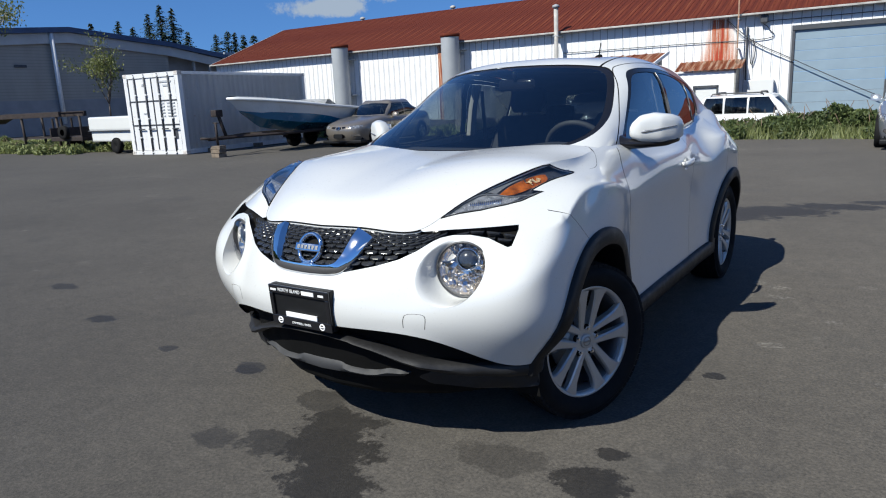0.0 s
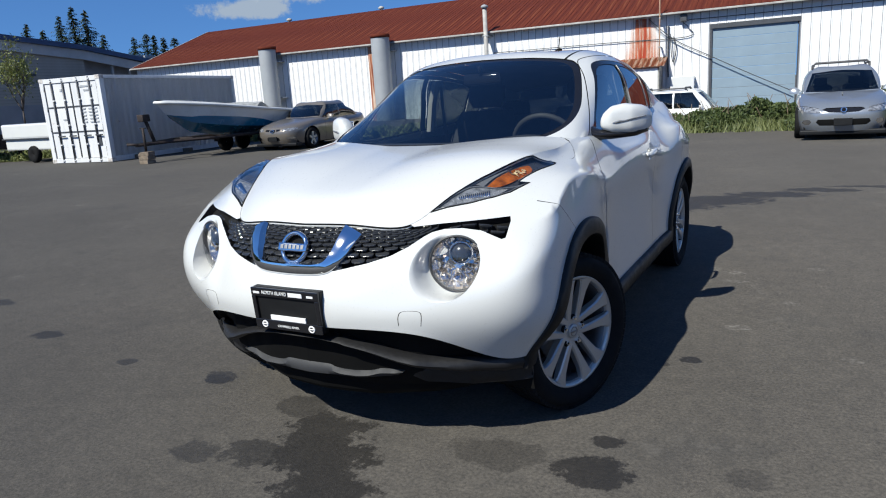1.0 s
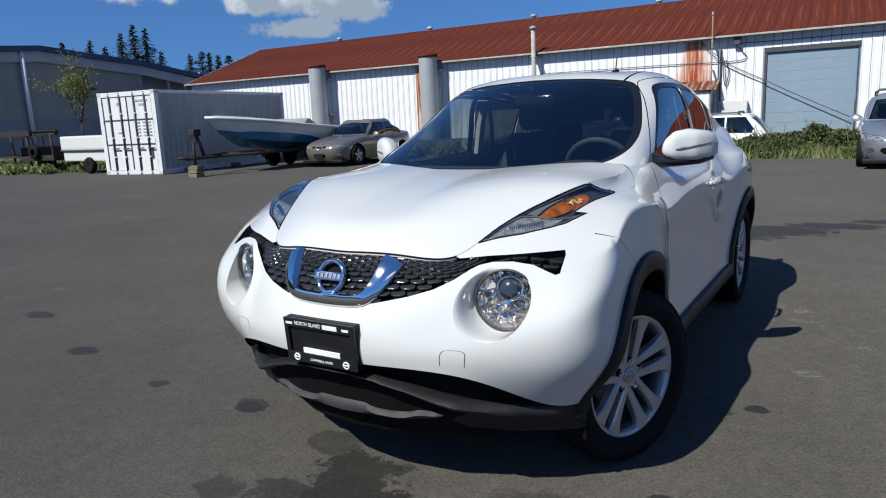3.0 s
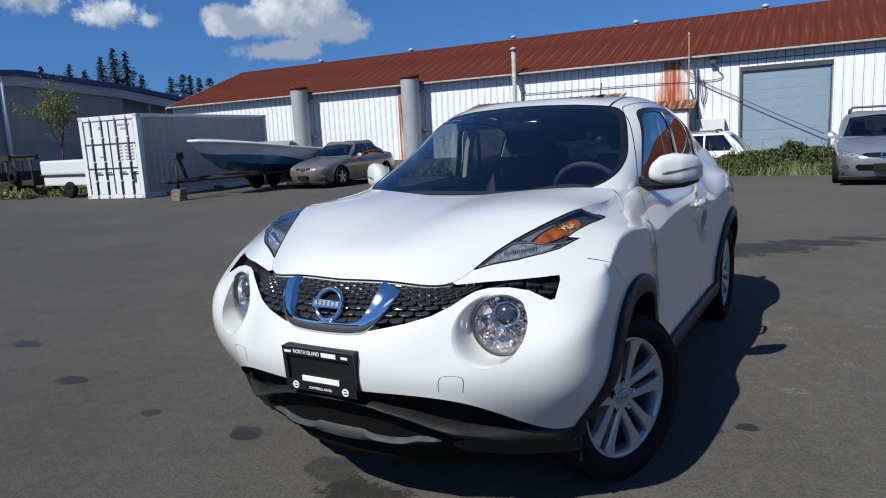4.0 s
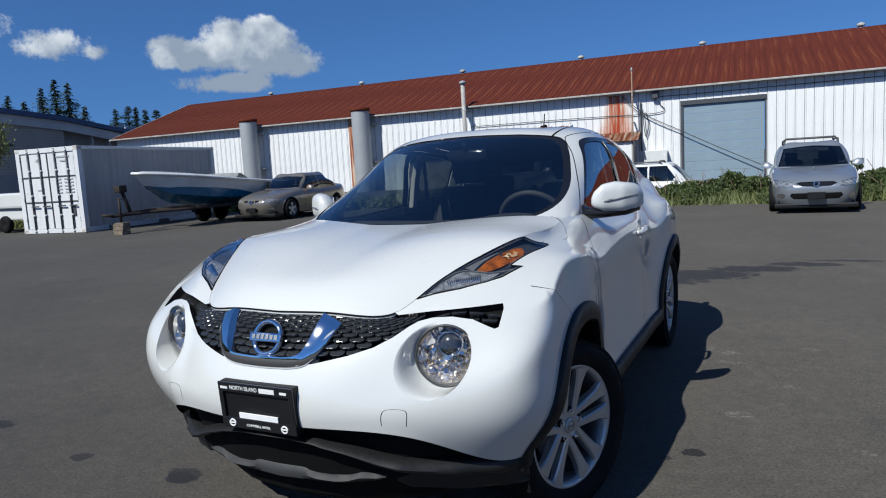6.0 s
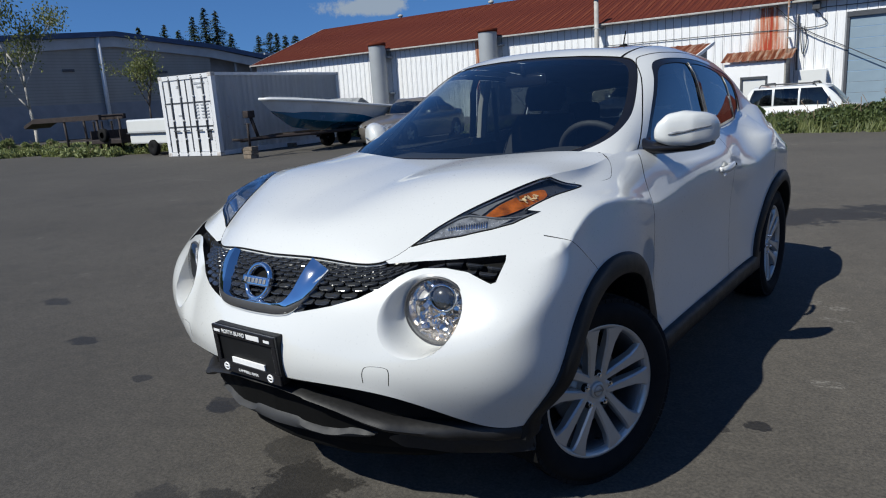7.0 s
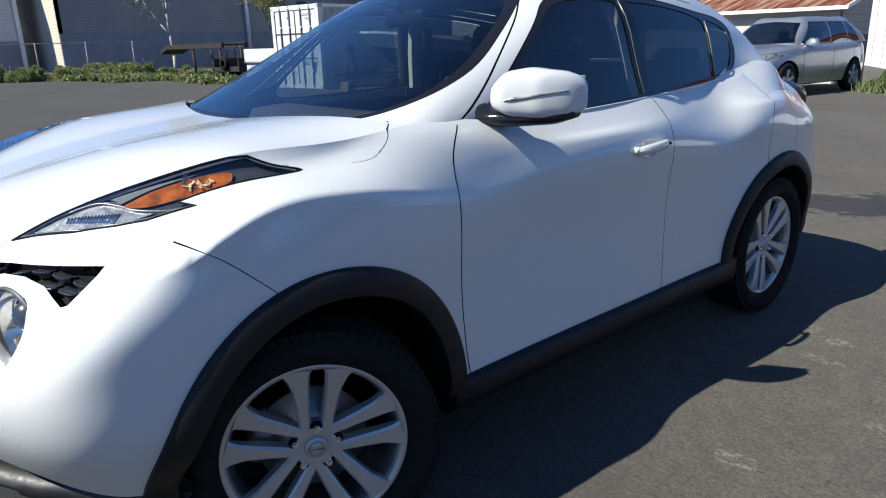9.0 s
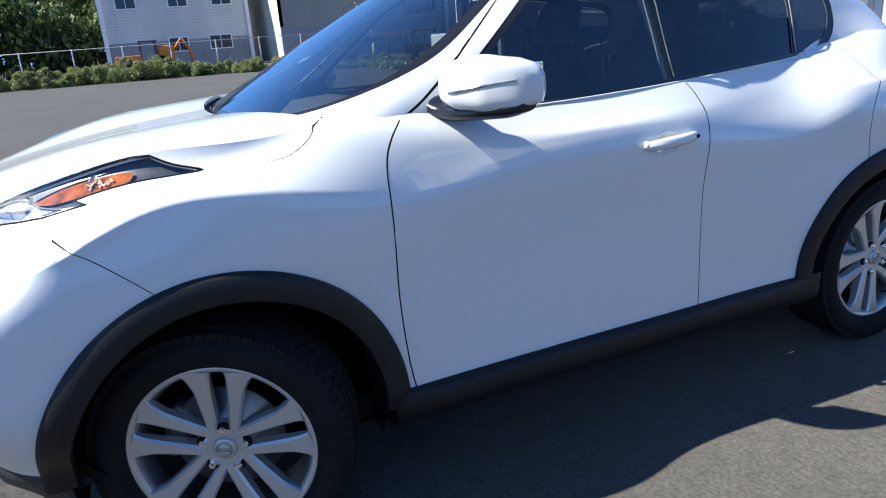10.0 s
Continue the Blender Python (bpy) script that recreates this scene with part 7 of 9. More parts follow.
def shed():
    """Low shed with a rusty roof in front of the warehouse."""
    sh = thing("low_shed", "low beige shed with rusty single pitch roof and dark end wall", "shed", at=Matrix.Translation((-6.72, 24.0, -.80)))
    bm = bmesh.new()
    box(bm, (-6.5, .12, 0), (-.1, .24, 2.85))
    part("wall", bm, BEIGE_WALL, sh, "dirty beige front wall", smooth=False)
    bm = bmesh.new()
    box(bm, (-6.5, 2.5, 0), (-.1, 2.62, 3.50))
    part("rear_wall", bm, BEIGE_WALL, sh, "dirty beige rear wall", smooth=False)
    bm = bmesh.new()
    prism(bm, [(.12, 0), (2.62, 0), (2.62, 2.0), (.12, 2.0)], .1, lambda x, y, z: Vector((-.1 + z, x, y)))
    part("end_wall", bm, BROWN_WALL, sh, "dark brown end wall", smooth=False)
    bm = bmesh.new()
    prism(bm, [(.12, 2.0), (2.62, 2.0), (2.62, 3.52), (.12, 2.85)], .09, lambda x, y, z: Vector((-.1 + z, x, y)))
    part("gable", bm, GREY_SIDING, sh, "grey gable", smooth=False)
    bm = bmesh.new()
    grid_faces(bm, [[(-6.7 + k * .1, -.2, 2.88 + (.03 if k % 5 == 0 else 0)), (-6.7 + k * .1, 2.72, 3.60 + (.03 if k % 5 == 0 else 0))] for k in range(70)])
    bmesh.ops.solidify(bm, geom=bm.faces[:], thickness=.04)
    part("roof", bm, RUST_LIGHT, sh, "rusty sheet roof", smooth=False)
    bm = bmesh.new()
    box(bm, (-6.7, -.24, 2.78), (.25, -.18, 2.90), .01)
    part("fascia", bm, WHITE_SHEET, sh, "white fascia board", smooth=False)
    bm = bmesh.new()
    prism(bm, [(-.22, 2.80), (-.22, 2.92), (2.74, 3.66), (2.74, 3.53)], .05, lambda x, y, z: Vector((.2 + z, x, y)))
    part("barge_board", bm, WHITE_SHEET, sh, "white barge board", smooth=False)


def grey_hall():
    """Big grey hall with a shallow gable, in shade, far across the lot."""
    hall = thing("grey_hall", "big pale grey industrial hall with a dark blue roof edge", "building", kind="structure")
    X, y0, y1, peak = -55.0, 12.4, 46.0, 28.4
    ztop = lambda y: 8.06 - (.07 * (peak - y) if y < peak else .085 * (y - peak) + .075 * max(0, y - 37.5))
    bm = bmesh.new()
    prism(bm, [(y0, 0), (37.45, 0), (37.45, ztop(37.45) - .1), (peak, ztop(peak) - .1), (y0, ztop(y0) - .1)], .3, lambda a, b, z: Vector((X - z, a, b)))
    prism(bm, [(37.45, ztop(37.45) - .9), (y1, ztop(y1) - .9), (y1, ztop(y1) - .1), (37.45, ztop(37.45) - .1)], .3, lambda a, b, z: Vector((X - z, a, b)))
    box(bm, (X - 30, y1 - .3, 0), (X, y1, ztop(y1) - .1))
    part("wall", bm, GREY_SIDING, hall, "pale grey siding", smooth=False)
    bm = bmesh.new()
    box(bm, (X - 30, y0 - .02, 0), (X, y0 + .28, ztop(y0) - .1))
    part("side_wall", bm, BEIGE_WALL, hall, "cream side wall", smooth=False)
    bm = bmesh.new()
    box(bm, (X + .0, y0, 0), (X + .12, 37.45, 2.7))
    part("plinth", bm, DARK_PLINTH, hall, "dark grey lower wall band", smooth=False)
    bm = bmesh.new()
    prism(bm, [(y0 - .5, ztop(y0) - .15), (peak, ztop(peak) - .1), (37.45, ztop(37.45) - .12), (y1 + .5, ztop(y1) - .15), (y1 + .5, ztop(y1) + .25), (37.45, ztop(37.45) + .28), (peak, ztop(peak) + .3), (y0 - .5, ztop(y0) + .25)], 31, lambda a, b, z: Vector((X + .55 - z, a, b)))
    part("roof", bm, BLUE_FASCIA, hall, "dark blue roof edge", smooth=False)
    bm = bmesh.new()
    prism(bm, [(y0, ztop(y0) - .95), (peak, ztop(peak) - .9), (37.45, ztop(37.45) - .92), (y1, ztop(y1) - .95), (y1, ztop(y1) - .16), (37.45, ztop(37.45) - .13), (peak, ztop(peak) - .11), (y0, ztop(y0) - .16)], .2, lambda a, b, z: Vector((X + .25 - z, a, b)))
    part("soffit_band", bm, PALE_BAND, hall, "paler band under the roof edge", smooth=False)
    bm = bmesh.new()
    box(bm, (X - 1.2, 37.45, 0), (X - 1.0, y1, 7.0))
    part("recess", bm, DARK_PLINTH, hall, "dark recessed bay", smooth=False)
    for y in (40.2, 42.0, 44.0):
        bm = bmesh.new()
        box(bm, (X - .3, y, 0), (X - .1, y + .2, 6.9))
        part("post", bm, GALV, hall, smooth=False)
    bm = bmesh.new()
    box(bm, (X - .1, 36.0, 1.5), (X + .16, 36.7, 2.6), .02)
    part("vent", bm, DARK_TRIM, hall, smooth=False)
    bm = bmesh.new()
    rod(bm, (X + .32, 27.0, .8), (X + .32, 27.0, ztop(27.0) - .1), .17, 12)
    part("downpipe", bm, PALE_PIPE, hall, "white downpipe")
    for y, z in ((24.0, 5.2), (32.0, 5.0), (31.2, 4.4)):
        bm = bmesh.new()
        box(bm, (X, y, z), (X + .1, y + .9, z + .2), .02)
        part("wall_vent", bm, DARK_TRIM, hall, smooth=False)


def window_unit(parent, x, y0, y1, z0, z1):
    win = new("window")
    win.parent = parent
    bm = bmesh.new()
    w = .09
    for lo, hi in (((y0 - w, z0 - w), (y0, z1 + w)), ((y1, z0 - w), (y1 + w, z1 + w)), ((y0, z1), (y1, z1 + w)), ((y0, z0 - w), (y1, z0)), (((y0 + y1) / 2 - .03, z0), ((y0 + y1) / 2 + .03, z1))):
        box(bm, (x, lo[0], lo[1]), (x + .08, hi[0], hi[1]))
    part("frame", bm, WHITE_TRIM, win, "white window frame", smooth=False)
    for a, b in ((y0, (y0 + y1) / 2 - .03), ((y0 + y1) / 2 + .03, y1)):
        bm = bmesh.new()
        box(bm, (x, a, z0), (x + .03, b, z1))
        part("pane", bm, WINDOW_DARK, win, smooth=False)


def grey_house():
    """Two-storey grey house with white corner boards, in its own shade."""
    h = thing("grey_house", "two storey grey sided house with white corner boards", "house", kind="structure")
    X = -60.0
    bm = bmesh.new()
    box(bm, (X - 9, -.5, 2.3), (X, 10.9, 7.4))
    part("wall", bm, HOUSE_SIDING, h, "pale grey siding", smooth=False)
    bm = bmesh.new()
    box(bm, (X - 9, -.55, 0), (X + .06, 10.95, 2.32))
    part("plinth", bm, DARK_PLINTH, h, "darker grey basement wall", smooth=False)
    for y in (-.58, 10.68):
        bm = bmesh.new()
        box(bm, (X + .07, y, .0), (X + .16, y + .30, 7.4))
        part("corner_board", bm, WHITE_TRIM, h, "white corner board", smooth=False)
    bm = bmesh.new()
    prism(bm, [(-.3, 7.35), (11.9, 7.35), (5.8, 10.2)], 10.5, lambda a, b, z: Vector((X + .7 - z, a, b)))
    part("roof", bm, DARK_PLINTH, h, "dark shingle roof", smooth=False)
    for a, b in ((.8, 2.2), (4.7, 6.1), (8.1, 9.6)):
        window_unit(h, X + .02, a, b, 4.95, 6.3)
    for a, b in ((4.3, 5.7), (7.5, 9.2)):
        window_unit(h, X + .07, a, b, 1.5, 2.5)


def chain_fence():
    f = thing("chain_link_fence", "grey chain link fence along the weeds", "fence")
    for k in range(11):
        y = -14 + k * 2.9
        bm = bmesh.new()
        rod(bm, (-47.5, y, 0), (-47.5, y, 2.0), .04, 8)
        part("post", bm, GALV, f)
    for z in (1.95, .3):
        bm = bmesh.new()
        rod(bm, (-47.5, -14, z), (-47.5, 15.2, z), .025, 6)
        part("rail", bm, GALV, f)


def loader():
    """Small orange backhoe loader behind the weeds."""
    m = thing("backhoe_loader", "small orange backhoe loader parked behind the weeds", "loader", at=pose(-52, 1.9, 0, 0, 0, 90))
    bm = bmesh.new()
    box(bm, (-1.9, -.6, .7), (-.2, .6, 1.35), .08)
    part("bonnet", bm, ORANGE_PAINT, m, "orange engine cover", smooth=False)
    bm = bmesh.new()
    box(bm, (.9, -.55, .7), (2.0, .55, 1.9), .15)
    part("body", bm, ORANGE_PAINT, m, "orange rear body", smooth=False)
    bm = bmesh.new()
    for x in (-.2, .8):
        for y in (-.6, .6):
            box(bm, (x - .05, y - .05, 1.2), (x + .05, y + .05, 2.2))
    box(bm, (-.3, -.7, 2.2), (.95, .7, 2.3), .03)
    part("cab", bm, DARK_TRIM, m, "dark cab frame", smooth=False)
    bm = bmesh.new()
    tube(bm, [(2.0, 0, 1.5), (2.6, 0, 2.3), (3.1, 0, 1.6), (3.2, 0, .7)], .13, 6)
    part("boom", bm, ORANGE_PAINT, m, "orange digging boom")
    bm = bmesh.new()
    box(bm, (-3.0, -.9, .2), (-2.4, .9, .9), .1)
    part("bucket", bm, ORANGE_PAINT, m, "orange bucket", smooth=False)
    for x, r in ((-1.3, .42), (1.1, .62)):
        for y in (-.75, .75):
            bm = bmesh.new()
            lathe(bm, [(y - .17, r * .5), (y - .17, r), (y + .17, r), (y + .17, r * .5), (y + .05, .02)], 20, "y")
            bmesh.ops.transform(bm, matrix=Matrix.Translation((x, 0, r)), verts=bm.verts)
            part("wheel", bm, RUBBER, m)


# ---------------------------------------------------------------- yard things
def container():
    c = thing("shipping_container", "white shipping container on wooden blocks, doors shut", "container", at=pose(-17.08, 11.02, 0, 0, 0, 7.8))
    # length stretched from a standard 6.06 m to fit the camera's view
    L, Wd, H, z0 = 6.4, 2.44, 2.575, .015
    # corrugated sides
    def corrugated(name, n, length, place, label):
        bm = bmesh.new()
        rows = []
        for k in range(n):
            a = length * k / n
            p = length / n
            for f, d in ((.0, 0), (.22, 0), (.42, .024), (.72, .024), (.92, 0)):
                rows.append([place(a + f * p, d, z0 + .14), place(a + f * p, d, z0 + H - .10)])
        rows.append([place(length, 0, z0 + .14), place(length, 0, z0 + H - .10)])
        grid_faces(bm, rows)
        bmesh.ops.solidify(bm, geom=bm.faces[:], thickness=.003)
        part(name, bm, CONTAINER_WHITE, c, label, smooth=False)

    corrugated("side_panel", 26, L - .3, lambda a, d, z: (-.02 - d, .15 + a, z), "corrugated white side")
    corrugated("side_panel", 26, L - .3, lambda a, d, z: (-Wd + .02 + d, .15 + a, z), "corrugated white side")
    corrugated("end_panel", 10, Wd - .3, lambda a, d, z: (-Wd + .15 + a, L - .02 - d, z), "corrugated white end")
    bm = bmesh.new()
    box(bm, (-Wd + .05, .05, z0 + H - .12), (-.05, L - .05, z0 + H - .05))
    part("roof", bm, CONTAINER_WHITE, c, "white roof sheet", smooth=False)
    for x in (-.08, -Wd + .08):
        for y in (.08, L - .08):
            bm = bmesh.new()
            box(bm, (x - .08, y - .08, z0), (x + .08, y + .08, z0 + H), .01)
            post = part("corner_post", bm, CONTAINER_WHITE, c, "white corner post", smooth=False)
            for z in (z0 - .005, z0 + H - .11):
                bm = bmesh.new()
                box(bm, (x - .088, y - .088, z), (x + .088, y + .088, z + .118), .015)
                part("corner_casting", bm, CONTAINER_RUST, post, "rust flecked corner casting", smooth=False)
    for lo, hi in (((-.13, .16, z0), (-.0, L - .16, z0 + .15)), ((-.07, .16, z0 + H - .1), (-.0, L - .16, z0 + H)), ((-Wd, .16, z0), (-Wd + .13, L - .16, z0 + .15)), ((-Wd, .16, z0 + H - .1), (-Wd + .07, L - .16, z0 + H)),
                   ((-Wd + .16, -.0, z0), (-.16, .13, z0 + .13)), ((-Wd + .16, .0, z0 + H - .14), (-.16, .13, z0 + H))):
        bm = bmesh.new()
        box(bm, lo, hi, .008)
        part("rail", bm, CONTAINER_WHITE, c, smooth=False)
    for k, (x0, x1) in enumerate(((-Wd + .165, -Wd / 2 - .006), (-Wd / 2 + .006, -.165))):
        bm = bmesh.new()
        box(bm, (x0, .03, z0 + .14), (x1, .08, z0 + H - .15), .006)
        leaf_d = part("door", bm, CONTAINER_WHITE, c, "white ribbed container door", smooth=False)
        # raised dark strips stand in for the shade in the door's grooves
        for z in (z0 + .92, z0 + 1.68):
            bm = bmesh.new()
            box(bm, (x0 + .02, .022, z), (x1 - .02, .034, z + .05), .004)
            part("door_groove", bm, DARK_BAR, leaf_d, "dark strip standing in for a shaded groove across the door", smooth=False)
        for xg in (x0, x1 - .02):
            bm = bmesh.new()
            box(bm, (xg, .020, z0 + .16), (xg + .02, .034, z0 + H - .17), .003)
            part("gasket", bm, DARK_BAR, leaf_d, "black rubber door gasket", smooth=False)
        for fx in (.30, .74):
            x = x0 + (x1 - x0) * fx
            bm = bmesh.new()
            rod(bm, (x, .0, z0 + .02), (x, .0, z0 + H - .02), .027, 10)
            part("locking_bar", bm, DARK_BAR, leaf_d, "dark locking bar")
            for z in (z0 + .05, .55, 1.15, 1.9, z0 + H - .1):
                bm = bmesh.new()
                box(bm, (x - .04, -.026, z), (x + .04, .03, z + .045), .006)
                part("bar_bracket", bm, CONTAINER_WHITE, leaf_d, "painted bracket", smooth=False)
            bm = bmesh.new()
            box(bm, (x - .03, -.04, .82), (x + .26, -.015, .86), .006)
            part("bar_handle", bm, DARK_BAR, leaf_d, "dark bar handle", smooth=False)
        for z in (.35, .98, 1.6, 2.2):
            xh = x0 - .02 if k == 0 else x1 + .02
            bm = bmesh.new()
            rod(bm, (xh, .02, z), (xh, .02, z + .14), .022, 8)
            part("hinge", bm, DARK_BAR, leaf_d)
        # markings that cannot be read
        if k == 1:
            bars = [(x0 + (.36 if i == 0 else .50), w, z, .055) for i, (w, z) in enumerate(((.5, 2.28), (.22, 2.16)))]
            bars += [(x0 + xx, w, z, .04) for z in (1.62, 1.52, 1.42, 1.32, 1.22) for xx, w in ((.28, .18), (.58, .34))]
        else:
            bars = [(x0 + .62, .08, 2.2, .07), (x0 + .56, .20, 1.32, .04)]
        for xx, w, z, tall in bars:
            bm = bmesh.new()
            box(bm, (xx, .012, z), (xx + w, .031, z + tall))
            part("marking", bm, FADED_PRINT, leaf_d, "faded grey marking bar", smooth=False)
        if k == 1:
            bm = bmesh.new()
            box(bm, (x1 - .30, .008, .52), (x1 - .14, .03, .86), .004)
            part("data_plate", bm, DARK_BAR, leaf_d, "dark data plate", smooth=False)
    for x in (-.25, -Wd + .25):
        for y in (1.0, 3.2, L - .5):
            bm = bmesh.new()
            box(bm, (x - .2, y - .1, 0), (x + .52, y + .1, .14), .01)
            b = tagged(part("timber_block", bm, OLD_TIMBER, None, "weathered timber block under the container", smooth=False), category="timber block", group="container blocks")
            b.matrix_world = c.matrix_world.copy()


def boat():
    b = thing("motor_boat", "white motor boat with a blue painted hull on a trailer", "boat", at=pose(-14.85, 10.95, 0, -3.2, 0, 0))
    n = 22
    keel, chine, sheer = [], [], []
    for k in range(n):
        t = k / (n - 1)
        y = 5.6 * t
        w = 1.08 * (1 - (1 - t) ** 2.4) ** .75
        keel.append((0, y + (.55 * (1 - t) ** 3), np.interp(t, [0, .12, .35, 1], [1.25, .85, .72, .72])))
        chine.append((w * .78, y + .35 * (1 - t) ** 3, np.interp(t, [0, .15, .4, 1], [1.32, 1.08, .98, .95])))
        sheer.append((w, y, np.interp(t, [0, .3, .6, 1], [1.64, 1.58, 1.49, 1.42])))

    def strip_of(rows_list, mat, name, label):
        bm = bmesh.new()
        for s in (1, -1):
            grid_faces(bm, [[(p[0] * s, p[1], p[2]) for p in row] for row in zip(*rows_list)])
        bmesh.ops.remove_doubles(bm, verts=bm.verts, dist=1e-4)
        bmesh.ops.recalc_face_normals(bm, faces=bm.faces)
        o = part(name, bm, mat, b, label)
        o.data.set_sharp_from_angle(angle=radians(30))
        return o

    # the paint line sweeps down towards the bow and the stern
    line = []
    for k, (a, c) in enumerate(zip(chine, sheer)):
        t = k / (n - 1)
        f = np.interp(t, [0, .10, .2, .45, .6, .75, 1], [.02, .25, .42, .50, .42, .15, .02])
        line.append(tuple(np.array(a) * (1 - f) + np.array(c) * f))
    strip_of([keel, chine], BOAT_BLUE, "bottom", "blue painted hull bottom")
    strip_of([chine, line], BOAT_BLUE, "blue_flank", "blue sweep along the flank")
    strip_of([line, sheer], BOAT_WHITE, "flank", "white hull side")
    rub = [(p[0] * 1.03, p[1] - .02, p[2] + .02) for p in sheer]
    bm = bmesh.new()
    for s in (1, -1):
        tube(bm, [(p[0] * s, p[1], p[2]) for p in rub], .045, 8)
    part("gunwale", bm, BOAT_WHITE, b, "white rubbing rail")
    deck = [(p[0] * .9, p[1] + .05, p[2] + .06 + .03 * math.sin(min(1, k / 12) * math.pi)) for k, p in enumerate(sheer)]
    spine = [(0, p[1] + .05, p[2] + .09 + .06 * math.sin(min(1, k / 12) * math.pi)) for k, p in enumerate(sheer)]
    strip_of([sheer, deck, spine], BOAT_WHITE, "deck", "white moulded deck")
    bm = bmesh.new()
    rows = []
    for x in np.linspace(-.85, .85, 9):
        rows.append([(x, 2.65 + .5 * (x / .85) ** 2, 1.52), (x * .92, 3.0 + .4 * (x / .85) ** 2, 1.72), (x * .92, 3.1 + .4 * (x / .85) ** 2, 1.73), (x, 3.9, 1.48)])
    grid_faces(bm, rows)
    bmesh.ops.solidify(bm, geom=bm.faces[:], thickness=.02)
    part("windscreen", bm, BOAT_WHITE, b, "low white moulded screen")
    bm = bmesh.new()
    box(bm, (-.95, 5.45, .8), (.95, 5.6, 1.36), .03)
    part("transom", bm, BOAT_WHITE, b, "white transom", smooth=False)
    bm = bmesh.new()
    box(bm, (-.2, 5.6, .9), (.2, 5.95, 1.5), .08)
    part("outboard_motor", bm, DARK_TRIM, b, "dark outboard motor", smooth=False)
    # trailer
    tr = thing("boat_trailer", "rusty dark steel boat trailer with a jack on timber", "trailer", at=pose(-14.85, 10.95, 0))
    bm = bmesh.new()
    for s in (1, -1):
        tube(bm, [(0, -.75, .52), (s * .25, .2, .55), (s * .75, 1.2, .56), (s * .8, 5.2, .56)], .05, 6)
    for y in (1.4, 3.0, 4.6):
        box(bm, (-.8, y, .50), (.8, y + .08, .60))
    part("frame", bm, DARK_STEEL, tr, "dark steel frame", smooth=False)
    bm = bmesh.new()
    rod(bm, (0, -.1, .5), (0, -.35, 1.25), .05, 8)
    box(bm, (-.12, -.5, 1.15), (.12, -.25, 1.35), .02)
    part("winch_post", bm, DARK_STEEL, tr, "winch post")
    bm = bmesh.new()
    rod(bm, (.12, -.55, .34), (.12, -.55, 1.0), .035, 8)
    rod(bm, (.0, -.55, .98), (.26, -.55, .98), .015, 6)
    rod(bm, (-.12, -.95, .56), (.1, -.75, .54), .04, 6)
    part("jack", bm, DARK_STEEL, tr, "jack post with crank")
    for s in (1, -1):
        for y in (3.5, 4.3):
            bm = bmesh.new()
            lathe(bm, [(-.09, .14), (-.10, .27), (-.06, .30), (.06, .30), (.10, .27), (.09, .14), (.04, .12), (.04, .01)], 24)
            bmesh.ops.transform(bm, matrix=Matrix.Translation((s * .95, y, .30)), verts=bm.verts)
            part("wheel", bm, RUBBER, tr, "small black trailer wheel")
        bm = bmesh.new()
        rows = [[(s * (.84 + d), 3.9 + .78 * math.cos(a), .34 + .36 * math.sin(a)) for d in (0, .24)] for a in np.linspace(0, math.pi, 14)]
        grid_faces(bm, rows)
        bmesh.ops.solidify(bm, geom=bm.faces[:], thickness=.01)
        part("mudguard", bm, DARK_STEEL, tr, "black mudguard")
    for k, z in enumerate((0, .12, .23)):
        bm = bmesh.new()
        box(bm, (-.17, -.14, z), (.17, .14, z + .105), .01)
        t = tagged(part("timber_block", bm, OLD_TIMBER, None, "weathered timber block stacked under the trailer jack", smooth=False), category="timber block", group="jack blocks")
        t.matrix_world = pose(-14.73, 10.4, 0, 0, 0, 6 * k)


def tent_trailer():
    t = thing("tent_trailer", "folded white tent trailer on a dark steel frame", "trailer", at=pose(-22.87, 11.25, 0, 0, 0, -90))
    bm = bmesh.new()
    box(bm, (-1.9, 0, .42), (0, 3.4, .80), .05)
    part("body", bm, PAINT_OLD_WHITE, t, "white lower body", smooth=False)
    bm = bmesh.new()
    box(bm, (-1.98, -.05, .80), (.05, 3.5, 1.30), .07)
    part("lid", bm, PAINT_OLD_WHITE, t, "white lid", smooth=False)
    bm = bmesh.new()
    box(bm, (-2.0, -.07, .78), (.07, 3.52, .82), .01)
    part("seam", bm, DARK_TRIM, t, "dark seam", smooth=False)
    for k in range(5):
        bm = bmesh.new()
        box(bm, (-1.7 + k * .38, -.075, .72), (-1.62 + k * .38, -.04, .80), .01)
        part("latch", bm, DARK_TRIM, t, smooth=False)
    bm = bmesh.new()
    tube(bm, [(-.3, 0, .45), (-.95, -1.0, .45), (-.95, -1.3, .45)], .04, 6)
    tube(bm, [(-1.6, 0, .45), (-.95, -1.0, .45)], .04, 6)
    rod(bm, (-.95, -1.1, 0.02), (-.95, -1.1, .75), .035, 8)
    part("tongue", bm, DARK_STEEL, t, "steel tongue with jack")
    for s in (-1.95, .02):
        bm = bmesh.new()
        lathe(bm, [(-.08, .12), (-.09, .25), (-.05, .28), (.05, .28), (.09, .25), (.08, .12), (.03, .01)], 20)
        bmesh.ops.transform(bm, matrix=Matrix.Translation((s, 1.6, .28)), verts=bm.verts)
        part("wheel", bm, RUBBER, t)


